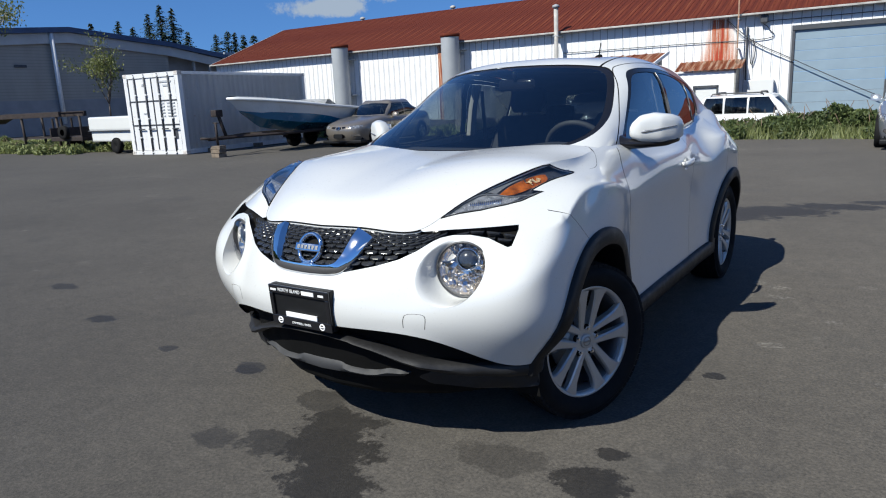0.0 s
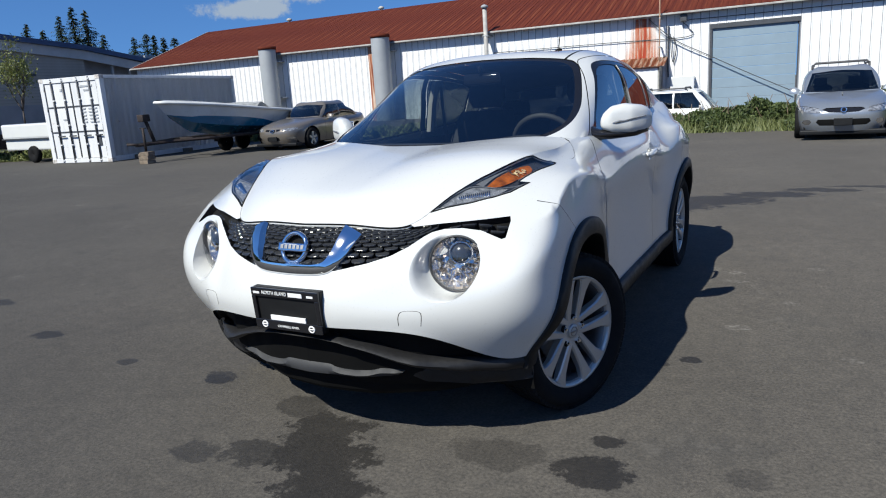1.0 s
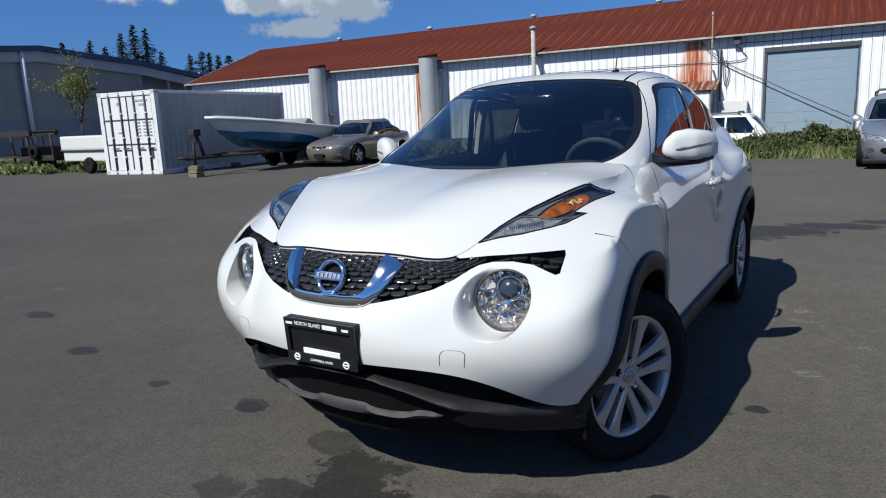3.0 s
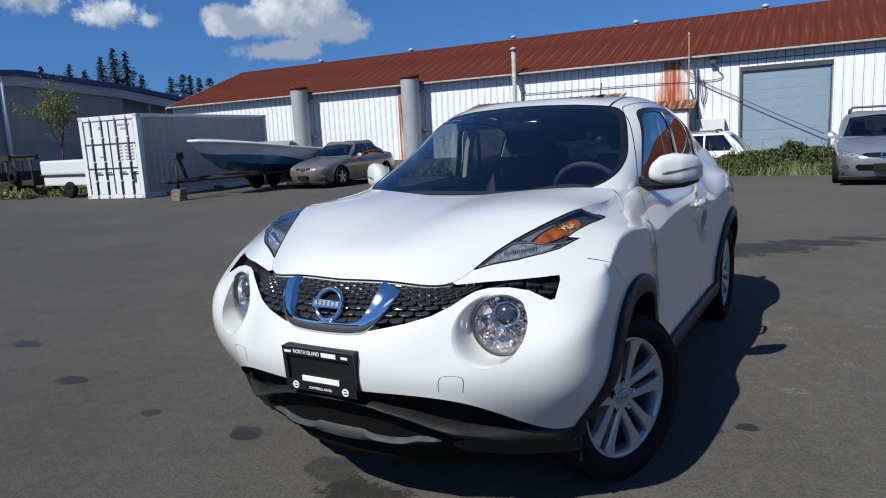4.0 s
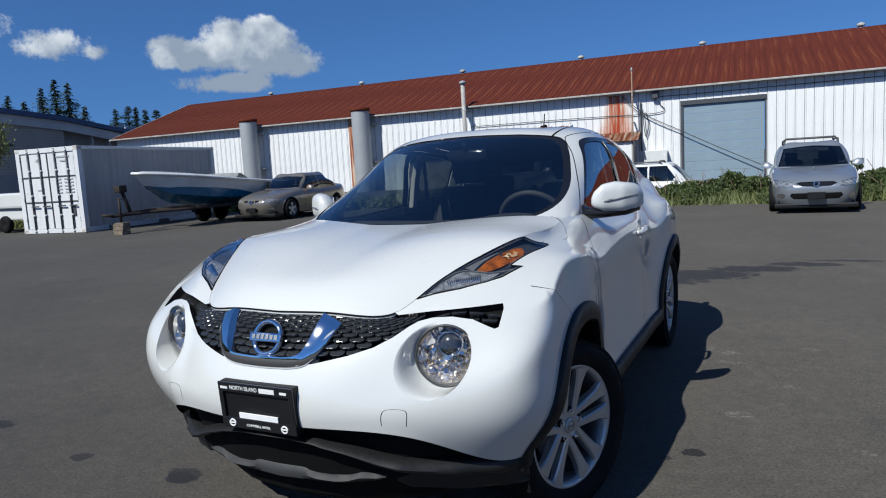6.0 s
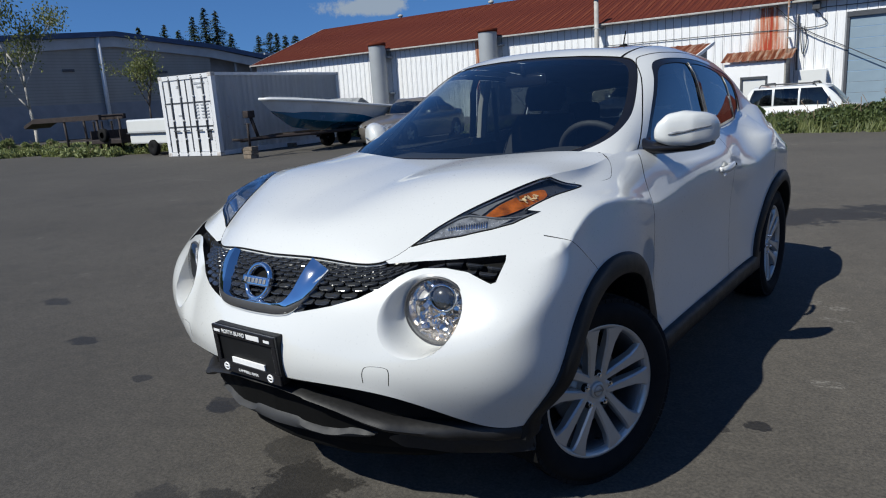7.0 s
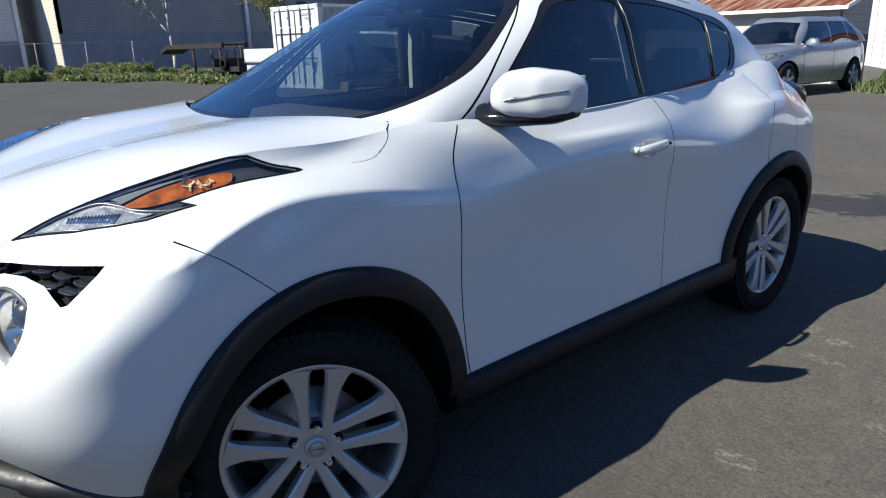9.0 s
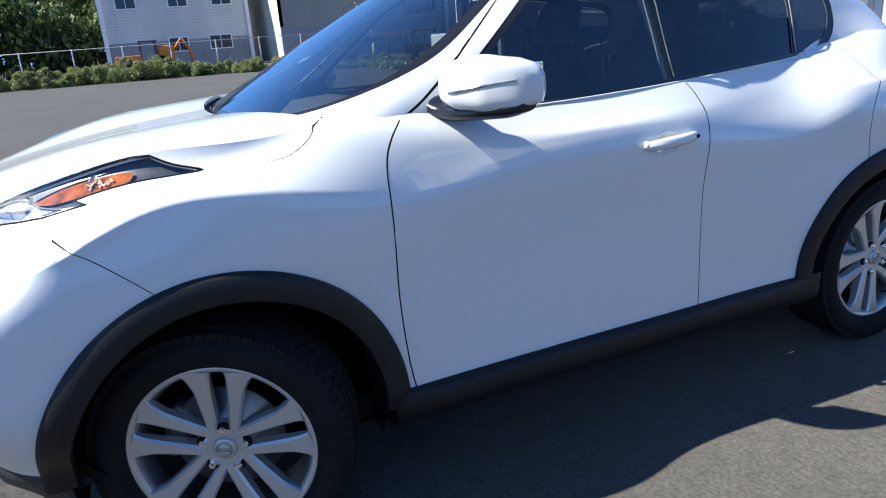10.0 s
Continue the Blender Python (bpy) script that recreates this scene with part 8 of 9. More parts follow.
def steel_rack():
    r = thing("steel_rack", "dark rusty welded steel rack on thin legs", "rack", at=pose(-26.5, 11.9, 0, 0, 0, 4))
    legs = [(-1.45, -.5), (-1.75, .5), (.95, -.5), (.85, .5)]
    for x, y in legs:
        bm = bmesh.new()
        tube(bm, [(x, y, 0), (x * 1.0 - .06, y, 1.46)], .055, 6)
        part("leg", bm, DARK_STEEL, r)
    bm = bmesh.new()
    box(bm, (-3.9, -.58, 1.36), (1.2, -.46, 1.56), .01)
    box(bm, (-3.9, .46, 1.36), (1.2, .58, 1.56), .01)
    for x in np.linspace(-3.8, 1.1, 9):
        box(bm, (x, -.5, 1.46), (x + .06, .5, 1.52))
    prism(bm, [(-3.9, 1.54), (-3.9, 1.40), (-4.7, 1.16), (-4.75, 1.30)], 1.1, lambda a, c, z: Vector((a, -.55 + z, c)))
    part("top", bm, DARK_STEEL, r, "welded steel top", smooth=False)
    bm = bmesh.new()
    for x in (-.9, -.3, .4):
        rod(bm, (x, .4, .6), (x, .4, 1.3), .045, 6)
    box(bm, (-1.5, .36, .55), (.9, .44, .62))
    box(bm, (-1.5, -.44, .55), (.9, -.36, .62))
    part("brace", bm, DARK_STEEL, r, smooth=False)
    u = thing("utility_trailer", "old dark utility trailer with a spare wheel", "trailer", at=pose(-24.7, 11.6, 0, 0, 0, 8))
    bm = bmesh.new()
    box(bm, (-.7, -.5, .45), (1.1, 1.6, .62), .03)
    box(bm, (-.7, -.5, .62), (-.64, 1.6, .95))
    box(bm, (1.04, -.5, .62), (1.1, 1.6, .95))
    part("bed", bm, DARK_STEEL, u, "dark steel bed", smooth=False)
    for x, y, z, r0 in ((-.75, .5, .3, .3), (1.15, .5, .3, .3), (.2, -.56, .78, .26)):
        bm = bmesh.new()
        lathe(bm, [(-.08, r0 * .45), (-.09, r0 * .9), (-.05, r0), (.05, r0), (.09, r0 * .9), (.08, r0 * .45), (.03, .01)], 20, "x" if z < .5 else "y")
        bmesh.ops.transform(bm, matrix=Matrix.Translation((x, y, z)), verts=bm.verts)
        part("wheel", bm, RUBBER, u)


def crate():
    for x, y, w, lab in ((-41.2, 2.6, 1.3, "weathered wooden crate at the weeds' edge"), (-41.6, 4.5, 1.0, "broken wooden pallet at the weeds' edge")):
        c = thing("wooden_crate", lab, "crate", at=pose(x, y, 0, 0, 0, 84))
        for z in (.06, .26, .44):
            bm = bmesh.new()
            box(bm, (-w / 2, -.3, z), (w / 2, -.26, z + .12), .008)
            part("slat", bm, OLD_TIMBER, c, smooth=False)
        for sx in (-1, 1):
            bm = bmesh.new()
            box(bm, (sx * w / 2 - .05, -.32, 0), (sx * w / 2 + .05, .3, .6), .01)
            part("post", bm, OLD_TIMBER, c, smooth=False)
        bm = bmesh.new()
        box(bm, (-w / 2, -.3, .54), (w / 2, .3, .58), .008)
        part("lid", bm, OLD_TIMBER, c, smooth=False)
    rng = random.Random(11)
    for k in range(9):
        bm = bmesh.new()
        bmesh.ops.create_icosphere(bm, subdivisions=1, radius=rng.uniform(.12, .28))
        for v in bm.verts:
            v.co *= rng.uniform(.7, 1.2)
            v.co.z *= .5
        o = tagged(part("rock", bm, PALE_STONE, None, "pale broken rock in the weeds", smooth=False), category="rock", group="rocks in the weeds")
        o.matrix_world = Matrix.Translation((-34.6 + rng.uniform(-1.2, 1.2), 11.4 + rng.uniform(-1.6, 1.6), .06))


# ---------------------------------------------------------------- parked cars
def plan_line(front, rear, half, z, n=15, power=4.5, pinch=.0):
    """Half an outline seen from above, from the nose round to the tail; z is a rule of y."""
    out = []
    for k in range(n):
        a = math.pi * k / (n - 1)
        c, s = math.cos(a), math.sin(a)
        y = (front + rear) / 2 - (rear - front) / 2 * math.copysign(abs(c) ** (2 / power), c)
        x = half * abs(s) ** (2 / power) if 0 < k < n - 1 else 0.0
        x *= 1 - pinch * ((y - (front + rear) / 2) / ((rear - front) / 2)) ** 2
        out.append((x, y, z(y)))
    return out


def parked_car(name, label, paint, at, spec, group=""):
    """A parked car that faces -y, its nose at y = 0; spec gives its measures."""
    L, Wd, H, base, over, sill, hood, belt, g_front, r_front, r_rear, g_rear, tyre = (spec[k] for k in ("length", "width", "height", "wheelbase", "overhang", "sill", "hood", "belt", "g_front", "r_front", "r_rear", "g_rear", "tyre"))
    car = thing(name, label, "car", group, at=at)
    w = Wd / 2
    nose_z = spec.get("nose", hood - .12)
    tail = spec.get("tail", belt)
    deck = lambda y: float(np.interp(y, [0, .12, g_front, g_front + .3, g_rear, L - .15, L], [nose_z, nose_z + .06, hood, belt - .01, belt + .03, tail, tail - .06]))
    lines = [plan_line(.10, L - .06, w * .95, lambda y: sill, pinch=.04), plan_line(.02, L - .02, w * .99, lambda y: sill + .16, pinch=.03), plan_line(0, L, w, lambda y: sill + .34, pinch=.03),
             plan_line(.05, L - .03, w * .985, lambda y: (sill + .34) * .35 + deck(y) * .65, pinch=.05), plan_line(.12, L - .08, w * .93, lambda y: deck(y) - .03, pinch=.06), plan_line(.22, L - .14, w * .85, lambda y: deck(y), pinch=.06),
             plan_line(.55, L - .4, w * .4, lambda y: deck(y) + .03, pinch=.06), plan_line(.75, L - .6, .01, lambda y: deck(y) + .035)]
    body = Loft(lines)
    side = lambda pts: body.find(pts, [1, 2], (.35, body.length - .35))
    nose = lambda pts: body.find(pts, [0, 2], (0, w * 1.3))
    outl = []
    for cy in (over, over + base):
        r = tyre + .055
        arc = side([(cy + r * math.cos(a), max(tyre + r * math.sin(a), sill + .01)) for a in np.linspace(math.pi, 0, 16)])
        outl.append(("hole", np.concatenate([arc, [[arc[-1][0], -.05], [arc[0][0], -.05]]])))
    for nm, pts in spec["front"]:
        q = nose(pts)
        if pts[0][0] == 0:
            q[0][0] = q[-1][0] = -.05
        outl.append((nm, q))
    for y in spec.get("door_lines", ()):
        q = side(dense([(y, sill + .06), (y + .02, belt - .1)], .1, False))
        outl.append(("gap", strip(q, .012)))
    uv, tri, nm = cut_panels(body, outl, [], .07)
    shell("body", body, uv, tri[nm == "body"], paint, car, "painted body shell", both=True)
    for kind, mat, lab in (("lamp", HEAD_LENS, "clear head lamp"), ("grille", GLOSS_BLACK, "black grille"), ("intake", GAP_BLACK, "dark lower intake"), ("fog", CHROME, "round fog lamp"), ("gap", GAP_BLACK, "dark shut line")):
        if (nm == kind).any():
            for flip in ((False, True) if kind in ("lamp", "fog", "gap") else (None,)):
                if flip is None:
                    shell(kind, body, uv, tri[nm == kind], mat, car, lab, lift=-.012, both=True)
                else:
                    shell({"lamp": "head_lamp", "fog": "fog_lamp", "gap": "shut_line"}[kind], body, uv, tri[nm == kind], mat, car, lab, lift=-.004, flip=flip)
    # glasshouse
    wr = w * spec.get("roof_width", .70)
    rails = [[(0, g_front, hood - .02)] + [(x, y, z) for x, y, z in ((w * .45, g_front + .03, hood - .02), (w * .78, g_front + .15, hood - .01), (w * .865, g_front + .40, belt - .02), (w * .875, (r_front + r_rear) / 2, belt - .01), (w * .86, r_rear + .15, belt + .01), (w * .80, g_rear - .12, belt + .02), (w * .45, g_rear, belt + .02), (0, g_rear + .02, belt + .02))]]
    for f in (.5, .93):
        row = []
        for p, q in zip(rails[0], [(0, r_front, H - .02), (wr * .6, r_front + .02, H - .03), (wr * .95, r_front + .07, H - .06), (wr, r_front + .22, H - .055), (wr, (r_front + r_rear) / 2, H - .05), (wr * .97, r_rear - .15, H - .085), (wr * .90, r_rear - .02, H - .12), (wr * .6, r_rear, H - .10), (0, r_rear + .01, H - .09)]):
            bow = .05 * math.sin(f * math.pi) if p[0] > .3 else .03 * math.sin(f * math.pi)
            row.append((p[0] + (q[0] - p[0]) * f + (bow if p[0] > .1 else 0), p[1] + (q[1] - p[1]) * f - (.03 * math.sin(f * math.pi) if p[1] < L / 2 else -.03 * math.sin(f * math.pi)), p[2] + (q[2] - p[2]) * f))
        rails.append(row)
    mid = (r_front + r_rear) / 2
    rails.append([(x * .86, mid + (y - mid) * .92, H - .012 - .05 * max(0, (y - mid) / (L * .35)) ** 2) for x, y, _ in rails[2]])
    rails.append([(x * .3, mid + (y - mid) * .6, H) for x, y, _ in rails[2]])
    rails.append([(x * .02, mid + (y - mid) * .5, H) for x, y, _ in rails[2]])
    house = Loft(rails)
    hs = lambda pts: house.find(pts, [1, 2], (house.ku[5] - .15, house.length - .3))
    hn = lambda pts: house.find(pts, [0, 2], (0, house.ku[5] + .1))
    outl = []
    zt = H - .09
    for k, (a, b, c, d) in enumerate(spec["windows"]):
        outl.append(("pane%d" % k, hs(dense([(a, belt + .025), (b, zt), (c, zt), (d, belt + .035)], .12))))
    q = hn(dense([(.0, hood + .03), (w * .79, hood + .05), (wr * .96, H - .115), (.0, H - .07)], .12, False))
    q[0][0] = q[-1][0] = -.05
    outl.append(("screen", q))
    u2 = house.length
    q = house.find(dense([(.0, belt + .06), (w * .66, belt + .08), (wr * .80, H - .15), (.0, H - .12)], .12, False), [0, 2], (u2 - 1.0, u2))
    q[0][0] = q[-1][0] = u2 + .05
    outl.append(("back", q))
    uv, tri, nm = cut_panels(house, outl, [], .07)
    shell("roof", house, uv, tri[nm == "body"], paint, car, "painted roof and pillars", both=True)
    shell("windscreen", house, uv, tri[nm == "screen"], SHADED_GLASS, car, "windscreen", lift=-.004, both=True).visible_shadow = False
    shell("rear_window", house, uv, tri[nm == "back"], DARK_TINT, car, "rear window", lift=-.004, both=True).visible_shadow = False
    for k in range(len(spec["windows"])):
        for flip in (False, True):
            shell("side_window", house, uv, tri[nm == "pane%d" % k], DARK_TINT, car, "side window", lift=-.004, flip=flip).visible_shadow = False
    # inside, underside, wheels
    bm = bmesh.new()
    box(bm, (-w * .8, .3, sill - .04), (w * .8, L - .3, sill + .2), .03)
    part("underside", bm, GAP_BLACK, car, "dark underside", smooth=False)
    bm = bmesh.new()
    box(bm, (-w * .75, g_front + .4, .5), (w * .75, g_front + .7, belt - .02), .05)
    part("dashboard", bm, DASH, car, smooth=False)
    for sx in (-1, 1):
        for y in (mid - .15, mid + .75):
            bm = bmesh.new()
            box(bm, (sx * w * .42 - .24, y, .45), (sx * w * .42 + .24, y + .18, belt + .12), .06)
            box(bm, (sx * w * .42 - .12, y + .05, belt + .12), (sx * w * .42 + .12, y + .15, belt + .30), .03)
            part("seat", bm, SEAT_CLOTH, car)
        bm = bmesh.new()
        rows = [[(sx * (w * .90 + a), g_front + .48 + b, belt + c) for a, b, c in ring] for ring in ([(0, 0, .0), (0, .08, .0), (0, .08, .06), (0, 0, .06)], [(.10, -.03, -.02), (.10, .10, -.02), (.10, .10, .13), (.10, -.03, .13)], [(.22, .02, .0), (.22, .10, .0), (.22, .10, .12), (.22, .02, .12)])]
        rows = [r + r[:1] for r in rows]
        vs = grid_faces(bm, rows)
        bm.faces.new(vs[-1][:4])
        bmesh.ops.recalc_face_normals(bm, faces=bm.faces)
        part("door_mirror", bm, paint, car, "door mirror")
        for cy in (over, over + base):
            hub = new("wheel")
            hub.parent = car
            hub.matrix_local = pose(sx * (w - .11), cy, tyre, 0, 0, 0 if sx > 0 else 180)
            bm = bmesh.new()
            lathe(bm, [(-.1, tyre * .66), (-.105, tyre * .9), (-.07, tyre), (.07, tyre), (.105, tyre * .9), (.1, tyre * .66)], 32)
            part("tyre", bm, RUBBER, hub, "black tyre")
            bm = bmesh.new()
            lathe(bm, [(.1, tyre * .67), (.085, tyre * .62), (.02, tyre * .58), (.02, .01)], 32)
            part("barrel", bm, ALLOY_DARK, hub)
            bm = bmesh.new()
            for k in range(spec.get("spokes", 5)):
                box(bm, (.05, -.035, .03), (.09, .035, tyre * .64), .008, Matrix.Rotation(k * math.tau / spec.get("spokes", 5), 4, "X"))
            lathe(bm, [(.095, tyre * .02), (.095, .06), (.05, .07)], 16)
            part("spokes", bm, ALLOY, hub, "silver alloy spokes", smooth=False)
    # plate, badge and lamps' inner
    bm = bmesh.new()
    pz = spec.get("plate", .42)
    box(bm, (-.16, -.03, pz - .07), (.16, .03, pz + .07), .008)
    part("plate_holder", bm, BLACK_PLASTIC, car, "dark blank plate holder", smooth=False)
    bm = bmesh.new()
    box(bm, (-w * .88, .12, sill - .07), (w * .88, .45, sill + .03), .03)
    part("air_dam", bm, BLACK_PLASTIC, car, "black lower lip", smooth=False)
    bm = bmesh.new()
    lathe(bm, [(-.012, .038), (-.016, .046), (-.012, .056), (.0, .058)], 24, "y")
    bmesh.ops.transform(bm, matrix=Matrix.Translation((0, .0, spec.get("badge", .68))) @ Matrix.Rotation(radians(-12), 4, "X"), verts=bm.verts)
    part("badge", bm, CHROME, car, "round chrome badge")
    if spec.get("rack"):
        for sx in (-1, 1):
            bm = bmesh.new()
            tube(bm, [(sx * wr * .93, r_front + .35, H - .05), (sx * wr * .93, r_front + .42, H + .06), (sx * wr * .93, r_rear - .4, H + .06), (sx * wr * .93, r_rear - .33, H - .05)], .022, 6)
            part("roof_rail", bm, GREY_PLASTIC, car, "roof rail")
        for y in (r_front + .45, r_rear - .6):
            bm = bmesh.new()
            tube(bm, [(-wr * .93, y, H + .02), (-wr * .85, y, H + .10), (wr * .85, y, H + .10), (wr * .93, y, H + .02)], .024, 6)
            part("cross_bar", bm, GREY_PLASTIC, car, "roof cross bar")
    return car



# ---------------------------------------------------------------- materials of the yard
def siding_material(name, colour, pitch=.2):
    """Painted boards: faint level laps, dust and water marks."""
    m = Nodes(name)
    c = m.node("ShaderNodeTexCoord")
    sep = m.node("ShaderNodeSeparateXYZ", Vector=c.outputs["Object"])
    saw = m.node("ShaderNodeMath", **{"Value": 0.0})
    saw.operation = "PINGPONG"
    m.link(sep.outputs["Z"], saw.inputs[0])
    saw.inputs[1].default_value = pitch / 2
    lap = m.map(saw.outputs[0], 0, pitch * .12, .72, 1.0)
    n = m.noise(.7, 5, stretch=(1, 1, .25))
    col = m.ramp(n, (.3, tuple(v * .86 for v in colour)), (.7, tuple(v * 1.08 for v in colour)))
    col = m.mix(1.0, col, lap, "MULTIPLY")
    m.set(Base_Color=col, Roughness=.7)
    return m.mat


def rust_stain_material():
    m = Nodes("rust run")
    c = m.node("ShaderNodeTexCoord")
    sep = m.node("ShaderNodeSeparateXYZ", Vector=c.outputs["Object"])
    runs = m.map(m.noise(1.0, 7, .7, stretch=(9, 9, .30)), .30, .68, .0, 1.0)
    off = m.node("ShaderNodeMath", **{"Value": 0.0})
    off.operation = "SUBTRACT"
    m.link(sep.outputs["X"], off.inputs[0])
    off.inputs[1].default_value = 13.95
    dist = m.node("ShaderNodeMath", **{"Value": 0.0})
    dist.operation = "ABSOLUTE"
    m.link(off.outputs[0], dist.inputs[0])
    flare = m.node("ShaderNodeMath", **{"Value": 0.0})
    flare.operation = "MULTIPLY"
    m.link(dist.outputs[0], flare.inputs[0])
    m.link(m.map(sep.outputs["Z"], 2.6, 4.84, 0.62, 1.5), flare.inputs[1])
    fall = m.map(flare.outputs[0], 0.10, 1.1, 1.0, 0.0)
    amount = m.node("ShaderNodeMath", **{"Value": 0.0})
    amount.operation = "MULTIPLY_ADD"
    m.link(runs, amount.inputs[0])
    m.link(fall, amount.inputs[1])
    amount.inputs[2].default_value = 0.0
    cover = m.map(amount.outputs[0], .10, .62, 0.0, 1.0)
    col = m.ramp(cover, (.1, (.70, .42, .24)), (.45, (.58, .19, .055)), (1.0, (.32, .035, .012)))
    m.set(Base_Color=col, Roughness=.8)
    clear = m.node("ShaderNodeBsdfTransparent")
    mix = m.node("ShaderNodeMixShader", Fac=cover)
    m.link(clear.outputs[0], mix.inputs[1])
    m.link(m.bsdf.outputs[0], mix.inputs[2])
    m.link(mix.outputs[0], m.out.inputs["Surface"])
    return m.mat


def rust_light_material():
    m = Nodes("streaked rusty sheet")
    streak = m.noise(1.0, 6, .6, stretch=(6, .5, .5))
    col = m.ramp(streak, (.34, (.16, .035, .014)), (.48, (.30, .095, .038)), (.60, (.50, .36, .27)), (.72, (.60, .55, .50)))
    m.set(Base_Color=col, Roughness=.75)
    return m.mat


def container_material():
    m = Nodes("white container paint")
    runs = m.noise(1.0, 5, .6, stretch=(6, 6, .35))
    spots = m.noise(7, 5, .65)
    col = m.ramp(runs, (.3, (.60, .61, .62)), (.65, (.70, .705, .71)))
    col = m.mix(m.map(spots, .66, .76, 0, .7), col, (.30, .13, .06))
    m.set(Base_Color=col, Roughness=.5)
    return m.mat


GALV = plain("galvanised steel", (.31, .33, .35), .65, .1, .07, 1.0)
OLD_GALV = plain("weathered galvanised steel", (.36, .35, .33), .7, .1, .25, 2.5)
RUSTY_PIPE = plain("rusty steel pipe", (.24, .15, .10), .8, 0, .35, 4)
DARK_TRIM = plain("dark painted trim", (.05, .055, .065), .6, 0, .2)
BLUE_DOOR = plain("pale blue door sheet", (.205, .275, .335), .55, 0, .06, 1.2)
HOUSE_SIDING = siding_material("house siding", (.60, .60, .58), .24)
RUST_STAIN = rust_stain_material()
RUST_LIGHT = rust_light_material()
GREY_SIDING = siding_material("grey siding", (.30, .29, .265), .24)
BEIGE_WALL = siding_material("cream siding", (.62, .57, .46), .24)
BROWN_WALL = siding_material("dark brown boards", (.10, .08, .07), .3)
DARK_PLINTH = plain("dark grey render", (.24, .25, .27), .8, 0, .12, 1.0)
BLUE_FASCIA = plain("dark blue roof edge", (.03, .065, .14), .5, 0, .15, 1.0)
PALE_BAND = plain("pale grey band", (.40, .42, .43), .7, 0, .1, 1.0)
PALE_PIPE = plain("white pipe", (.68, .69, .70), .5, 0, .1)
WHITE_TRIM = plain("white trim board", (.78, .78, .77), .6, 0, .06)
WINDOW_DARK = plain("dark window glass", (.03, .035, .045), .08, 0, .1)
ORANGE_PAINT = plain("orange machine paint", (.55, .17, .02), .45, 0, .2, 3)
CONTAINER_WHITE = container_material()
CONTAINER_RUST = plain("grubby casting", (.50, .47, .44), .7, 0, .5, 12)
DARK_BAR = plain("dark steel bar", (.07, .075, .085), .5, .3, .2)
FADED_PRINT = plain("faded grey print", (.38, .40, .42), .7)
OLD_TIMBER = plain("weathered timber", (.17, .135, .10), .85, 0, .35, 9, .4)
BOAT_BLUE = plain("blue hull paint", (.012, .13, .24), .25, 0, .15, 2, coat=.5)
BOAT_WHITE = plain("white gel coat", (.62, .63, .62), .3, 0, .06, 2, coat=.4)
DARK_STEEL = plain("dark rusty steel", (.030, .022, .020), .75, .2, .35, 8)
PALE_STONE = plain("pale stone", (.38, .35, .31), .9, 0, .25, 6)
HEAD_LENS = plain("lamp glass over chrome", (.22, .23, .25), .10, .3, .9, 16, coat=.8)
BARK = plain("brown bark", (.09, .07, .055), .9, 0, .3, 6)
BIRCH_BARK = plain("pale birch bark", (.34, .32, .28), .8, 0, .35, 9)
TWIG = plain("brown bramble stem", (.16, .11, .075), .9, 0, .3)
LEAF = foliage_material("bramble leaf", (.030, .052, .016), (.12, .155, .050))
GRASS = foliage_material("rough grass", (.08, .105, .03), (.20, .22, .08))
SPRING_LEAF = foliage_material("pale spring leaf", (.10, .12, .03), (.20, .22, .07))
WEED = foliage_material("tall weed leaf", (.13, .16, .055), (.30, .33, .14))
TREE_LEAF = foliage_material("tree leaf", (.025, .045, .012), (.10, .135, .035))
NEEDLES = foliage_material("conifer needles", (.012, .026, .014), (.035, .060, .028))

# ---------------------------------------------------------------- the place
ground_sheet()
warehouse()
shed()
grey_hall()
grey_house()
chain_fence()
loader()
container()
boat()
tent_trailer()
steel_rack()
crate()

SEDAN = dict(length=4.6, width=1.73, height=1.41, wheelbase=2.64, overhang=.93, sill=.20, hood=.92, nose=.68, belt=.90, tail=.98, g_front=1.38, r_front=2.05, r_rear=3.25, g_rear=3.95, tyre=.32, roof_width=.70,
             windows=((1.66, 2.10, 2.64, 2.62), (2.68, 2.70, 3.20, 3.66)), door_lines=(1.62, 2.66), plate=.36, badge=.60, spokes=5,
             front=[("lamp", [(.34, .60), (.38, .67), (.60, .69), (.70, .70), (.72, .64), (.60, .585)]), ("grille", [(0, .64), (.09, .64), (.11, .60), (.08, .56), (0, .56)]), ("grille", [(.12, .65), (.26, .655), (.28, .60), (.14, .58)]),
                    ("intake", [(.0, .40), (.22, .40), (.24, .31), (.0, .30)]), ("fog", [(.46, .40), (.66, .42), (.68, .35), (.48, .33)])])
HATCH = dict(length=4.33, width=1.705, height=1.44, wheelbase=2.61, overhang=.90, sill=.18, hood=.89, nose=.62, belt=.92, tail=.98, g_front=1.14, r_front=1.82, r_rear=3.75, g_rear=4.18, tyre=.305, roof_width=.68, rack=True,
             windows=((1.58, 1.96, 2.54, 2.52), (2.58, 2.60, 3.34, 3.46)), door_lines=(1.5, 2.55), plate=.37, badge=.60, spokes=5,
             front=[("lamp", [(.40, .545), (.43, .635), (.58, .665), (.77, .68), (.80, .60), (.70, .55)]), ("grille", [(0, .645), (.30, .64), (.37, .61), (.26, .555), (0, .54)]), ("intake", [(0, .42), (.44, .42), (.47, .36), (.40, .30), (0, .29)]),
                    ("fog", [(.55, .365), (.58, .41), (.63, .42), (.69, .40), (.71, .355), (.66, .31), (.59, .315)])])
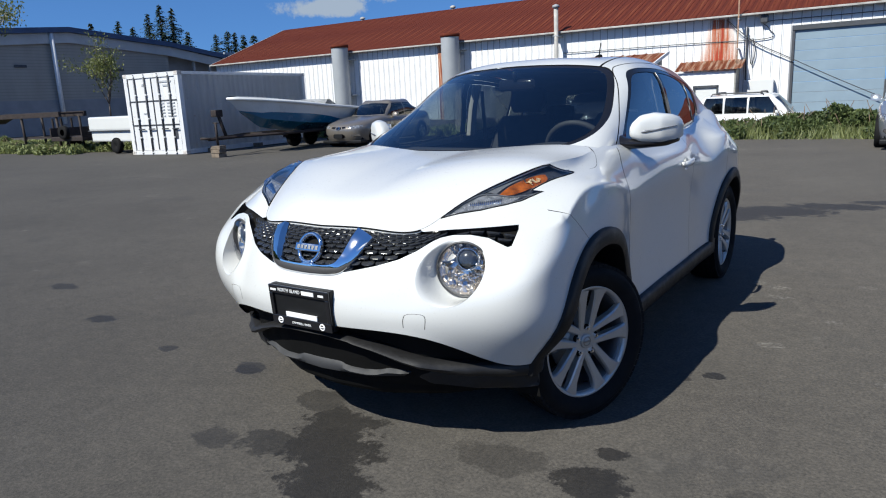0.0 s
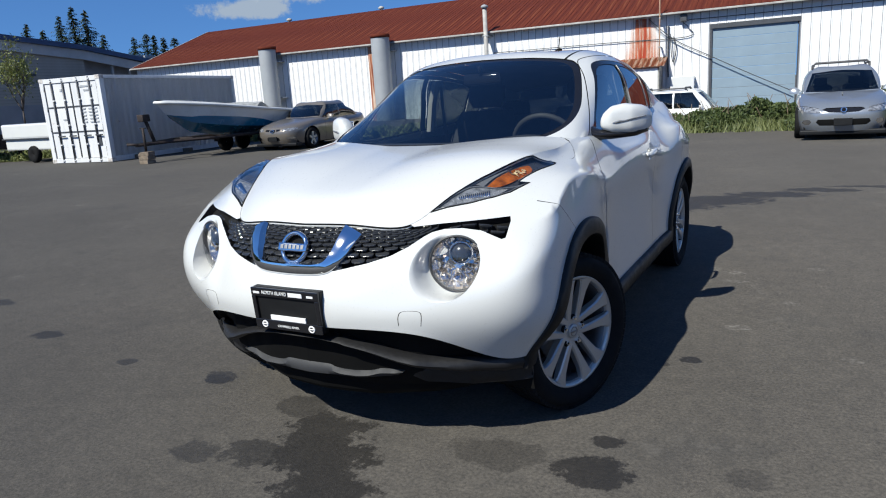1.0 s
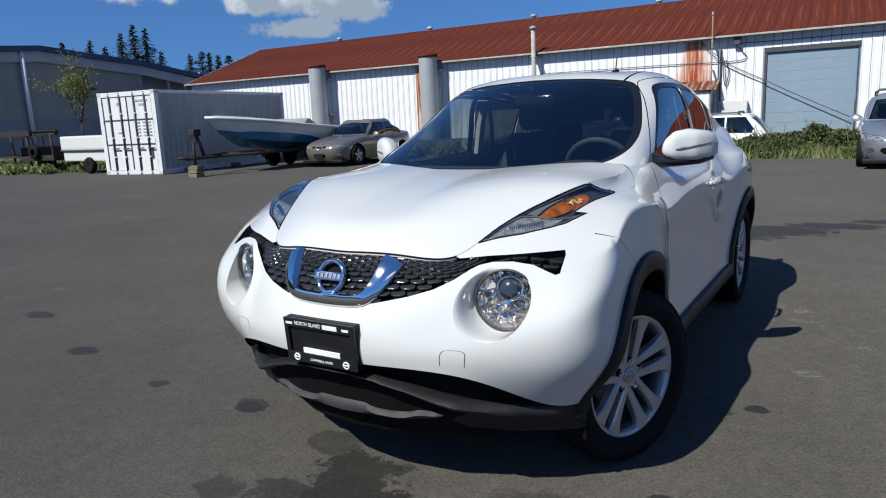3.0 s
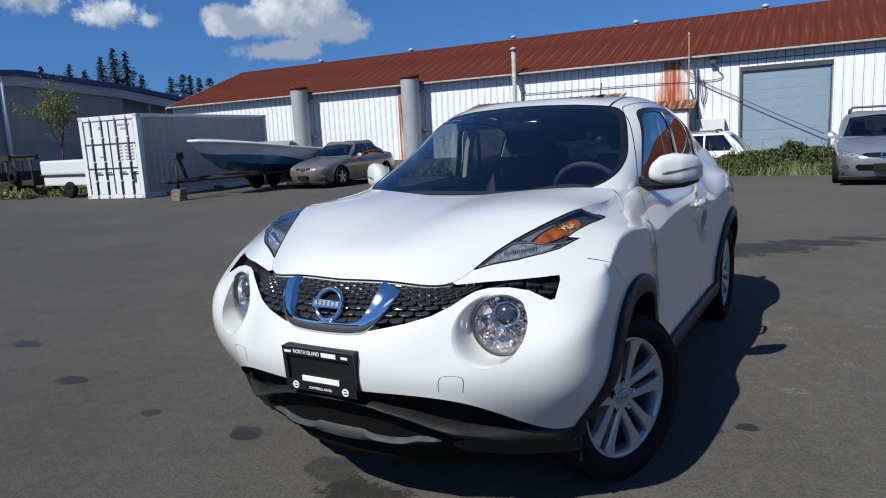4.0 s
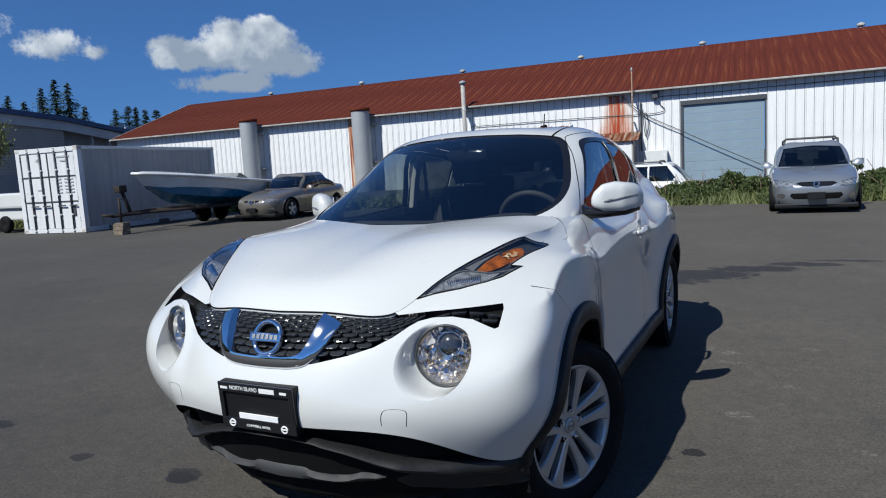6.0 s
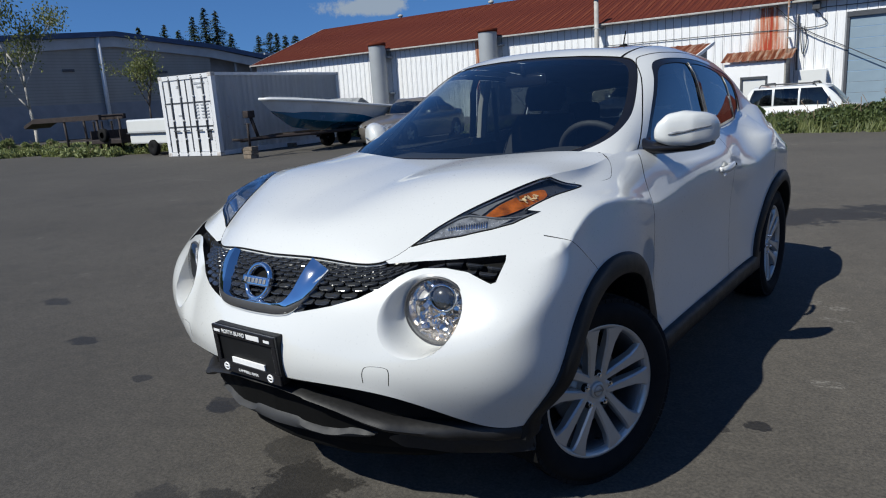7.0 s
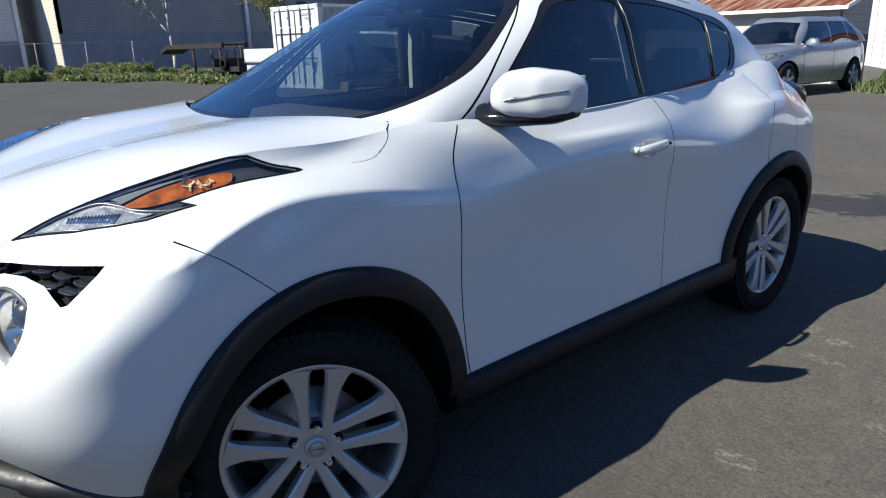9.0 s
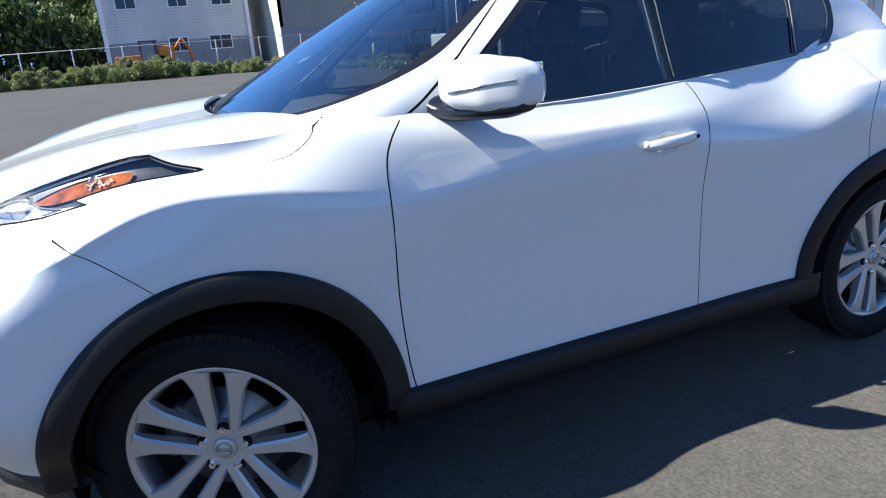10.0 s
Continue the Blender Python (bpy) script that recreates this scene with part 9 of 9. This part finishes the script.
SUV = dict(length=4.63, width=1.84, height=1.63, wheelbase=2.705, overhang=.93, sill=.26, hood=1.06, nose=.84, belt=1.07, tail=1.12, g_front=1.12, r_front=1.80, r_rear=3.85, g_rear=4.45, tyre=.355, roof_width=.64,
           windows=((1.50, 1.96, 2.64, 2.64), (2.69, 2.69, 3.36, 3.44), (3.49, 3.41, 3.62, 3.95)), door_lines=(1.45, 2.64, 3.55), plate=.50, badge=.80, spokes=5,
           front=[("lamp", [(.38, .78), (.42, .86), (.62, .90), (.84, .93), (.86, .86), (.70, .79)]), ("grille", [(0, .86), (.34, .855), (.36, .80), (.24, .68), (0, .66)]), ("intake", [(0, .56), (.46, .56), (.50, .46), (.44, .38), (0, .37)]),
                  ("fog", [(.62, .56), (.66, .61), (.76, .61), (.80, .56), (.74, .51), (.66, .51)])])
BIG_SUV = dict(SUV, height=1.76, roof_width=.74, rack=True, g_rear=4.58, r_rear=4.3, windows=((1.58, 1.98, 2.62, 2.62), (2.68, 2.68, 3.42, 3.44), (3.50, 3.50, 4.12, 4.30)))
parked_car("sedan_car", "champagne coloured four door sedan parked beside the boat", PAINT_GOLD, pose(-12.98, 13.65, 0, 0, 0, 3), SEDAN)
parked_car("hatchback_car", "silver wagon with a black roof rack facing the lot", PAINT_SILVER, pose(2.20, 13.05, 0, 0, 0, 1), HATCH)
parked_car("suv_car", "silver sport utility car parked at the bramble bank", PAINT_GREY_SILVER, pose(-5.15, 13.6, 0, 0, 0, -7), SUV)
parked_car("white_suv", "white sport utility car with a roof rack behind the brambles", PAINT_OLD_WHITE, pose(-.32, 25.2, -.75, 0, 0, 90), BIG_SUV)

bramble_bank("bramble_bank", "bank of green brambles and grass at the lot's edge", [((-3.6, 16.7), (-.5, 16.5), 1.7, .85), ((-3.2, 16.35), (14, 16.15), 2.6, .95), ((-.2, 16.9), (14, 16.7), 2.4, 1.15)], 5200, .050, 4, (LEAF, TWIG, GRASS))
bramble_bank("weed_strip", "strip of tall green weeds along the far edge of the lot", [((-42.2, 5.0), (-44.5, -16), 3.2, 1.6), ((-36.0, 14.5), (-42.2, 5.0), 2.8, 1.15), ((-30, 15.2), (-36.0, 14.5), 2.0, .45)], 6500, .052, 9, (WEED, TWIG, GRASS))
bramble_bank("weed_patch", "low weeds under the rack and behind the container", [((-23, 13.4), (-31, 13.8), 3.0, .42), ((-31, 12.0), (-37, 11.0), 3.0, .55), ((-8.0, 20.5), (-21, 20.5), 2.0, .8)], 1800, .075, 14, (WEED, TWIG, GRASS))
thicket("roadside_thicket", "dense dark green trees and shrubs beyond the weeds", (-64, -.5), (-70, -40), 9, 13.0, 26000, .30, 77)
# out of view: belts added to block low sky light and darken reflections
thicket("boundary_thicket", "unseen dark green tree belt added to cut low sky light", (46, -34), (46, 44), 7, 7.0, 9000, .42, 78)
thicket("boundary_thicket", "unseen dark green tree belt added to cut low sky light", (-40, -46), (46, -40), 7, 6.0, 9000, .42, 79)
broadleaf("birch_tree", "young birch with a pale trunk and sparse spring leaves", (-35.7, 13.3, 0), 8.5, 3, 3200, .08, 21, BIRCH_BARK, SPRING_LEAF, 2.4)
broadleaf("sapling_tree", "slim sapling with pale green leaves behind the trailer", (-29.9, 16.2, 0), 5.0, 3, 1700, .06, 33, BARK, SPRING_LEAF, 1.6)
for k, (d, dist, slope) in enumerate((((-.865, .503), 150, .112), ((-.848, .530), 150, .114), ((-.839, .544), 155, .107), ((-.828, .560), 140, .123), ((-.820, .573), 140, .134), ((-.812, .584), 142, .130), ((-.802, .598), 150, .101),
                                      ((-.780, .626), 160, .097), ((-.770, .637), 160, .101), ((-.765, .645), 165, .099), ((-.757, .653), 160, .096), ((-.748, .663), 160, .096), ((-.66, .75), 170, .108))):
    conifer((1.86 + d[0] * dist, -2.55 + d[1] * dist, -.5), (1.37 + slope * dist) * 1.02 + .5, 6.4 + (k % 3) * 1.3, 40 + k)
for k, (x, y, h) in enumerate(((-88, -14, 13), (-84, -8, 11), (-92, -3, 14), (-80, -20, 12), (-96, -24, 15), (-78, -30, 10), (-86, -18, 14), (-90, -9, 13), (-74, -24, 9), (-100, -14, 16))):
    broadleaf("roadside_tree", "leafy dark green tree beyond the lot", (x, y, 0), h, 3, 8000, .40, 70 + k, BARK, TREE_LEAF, 5.5)
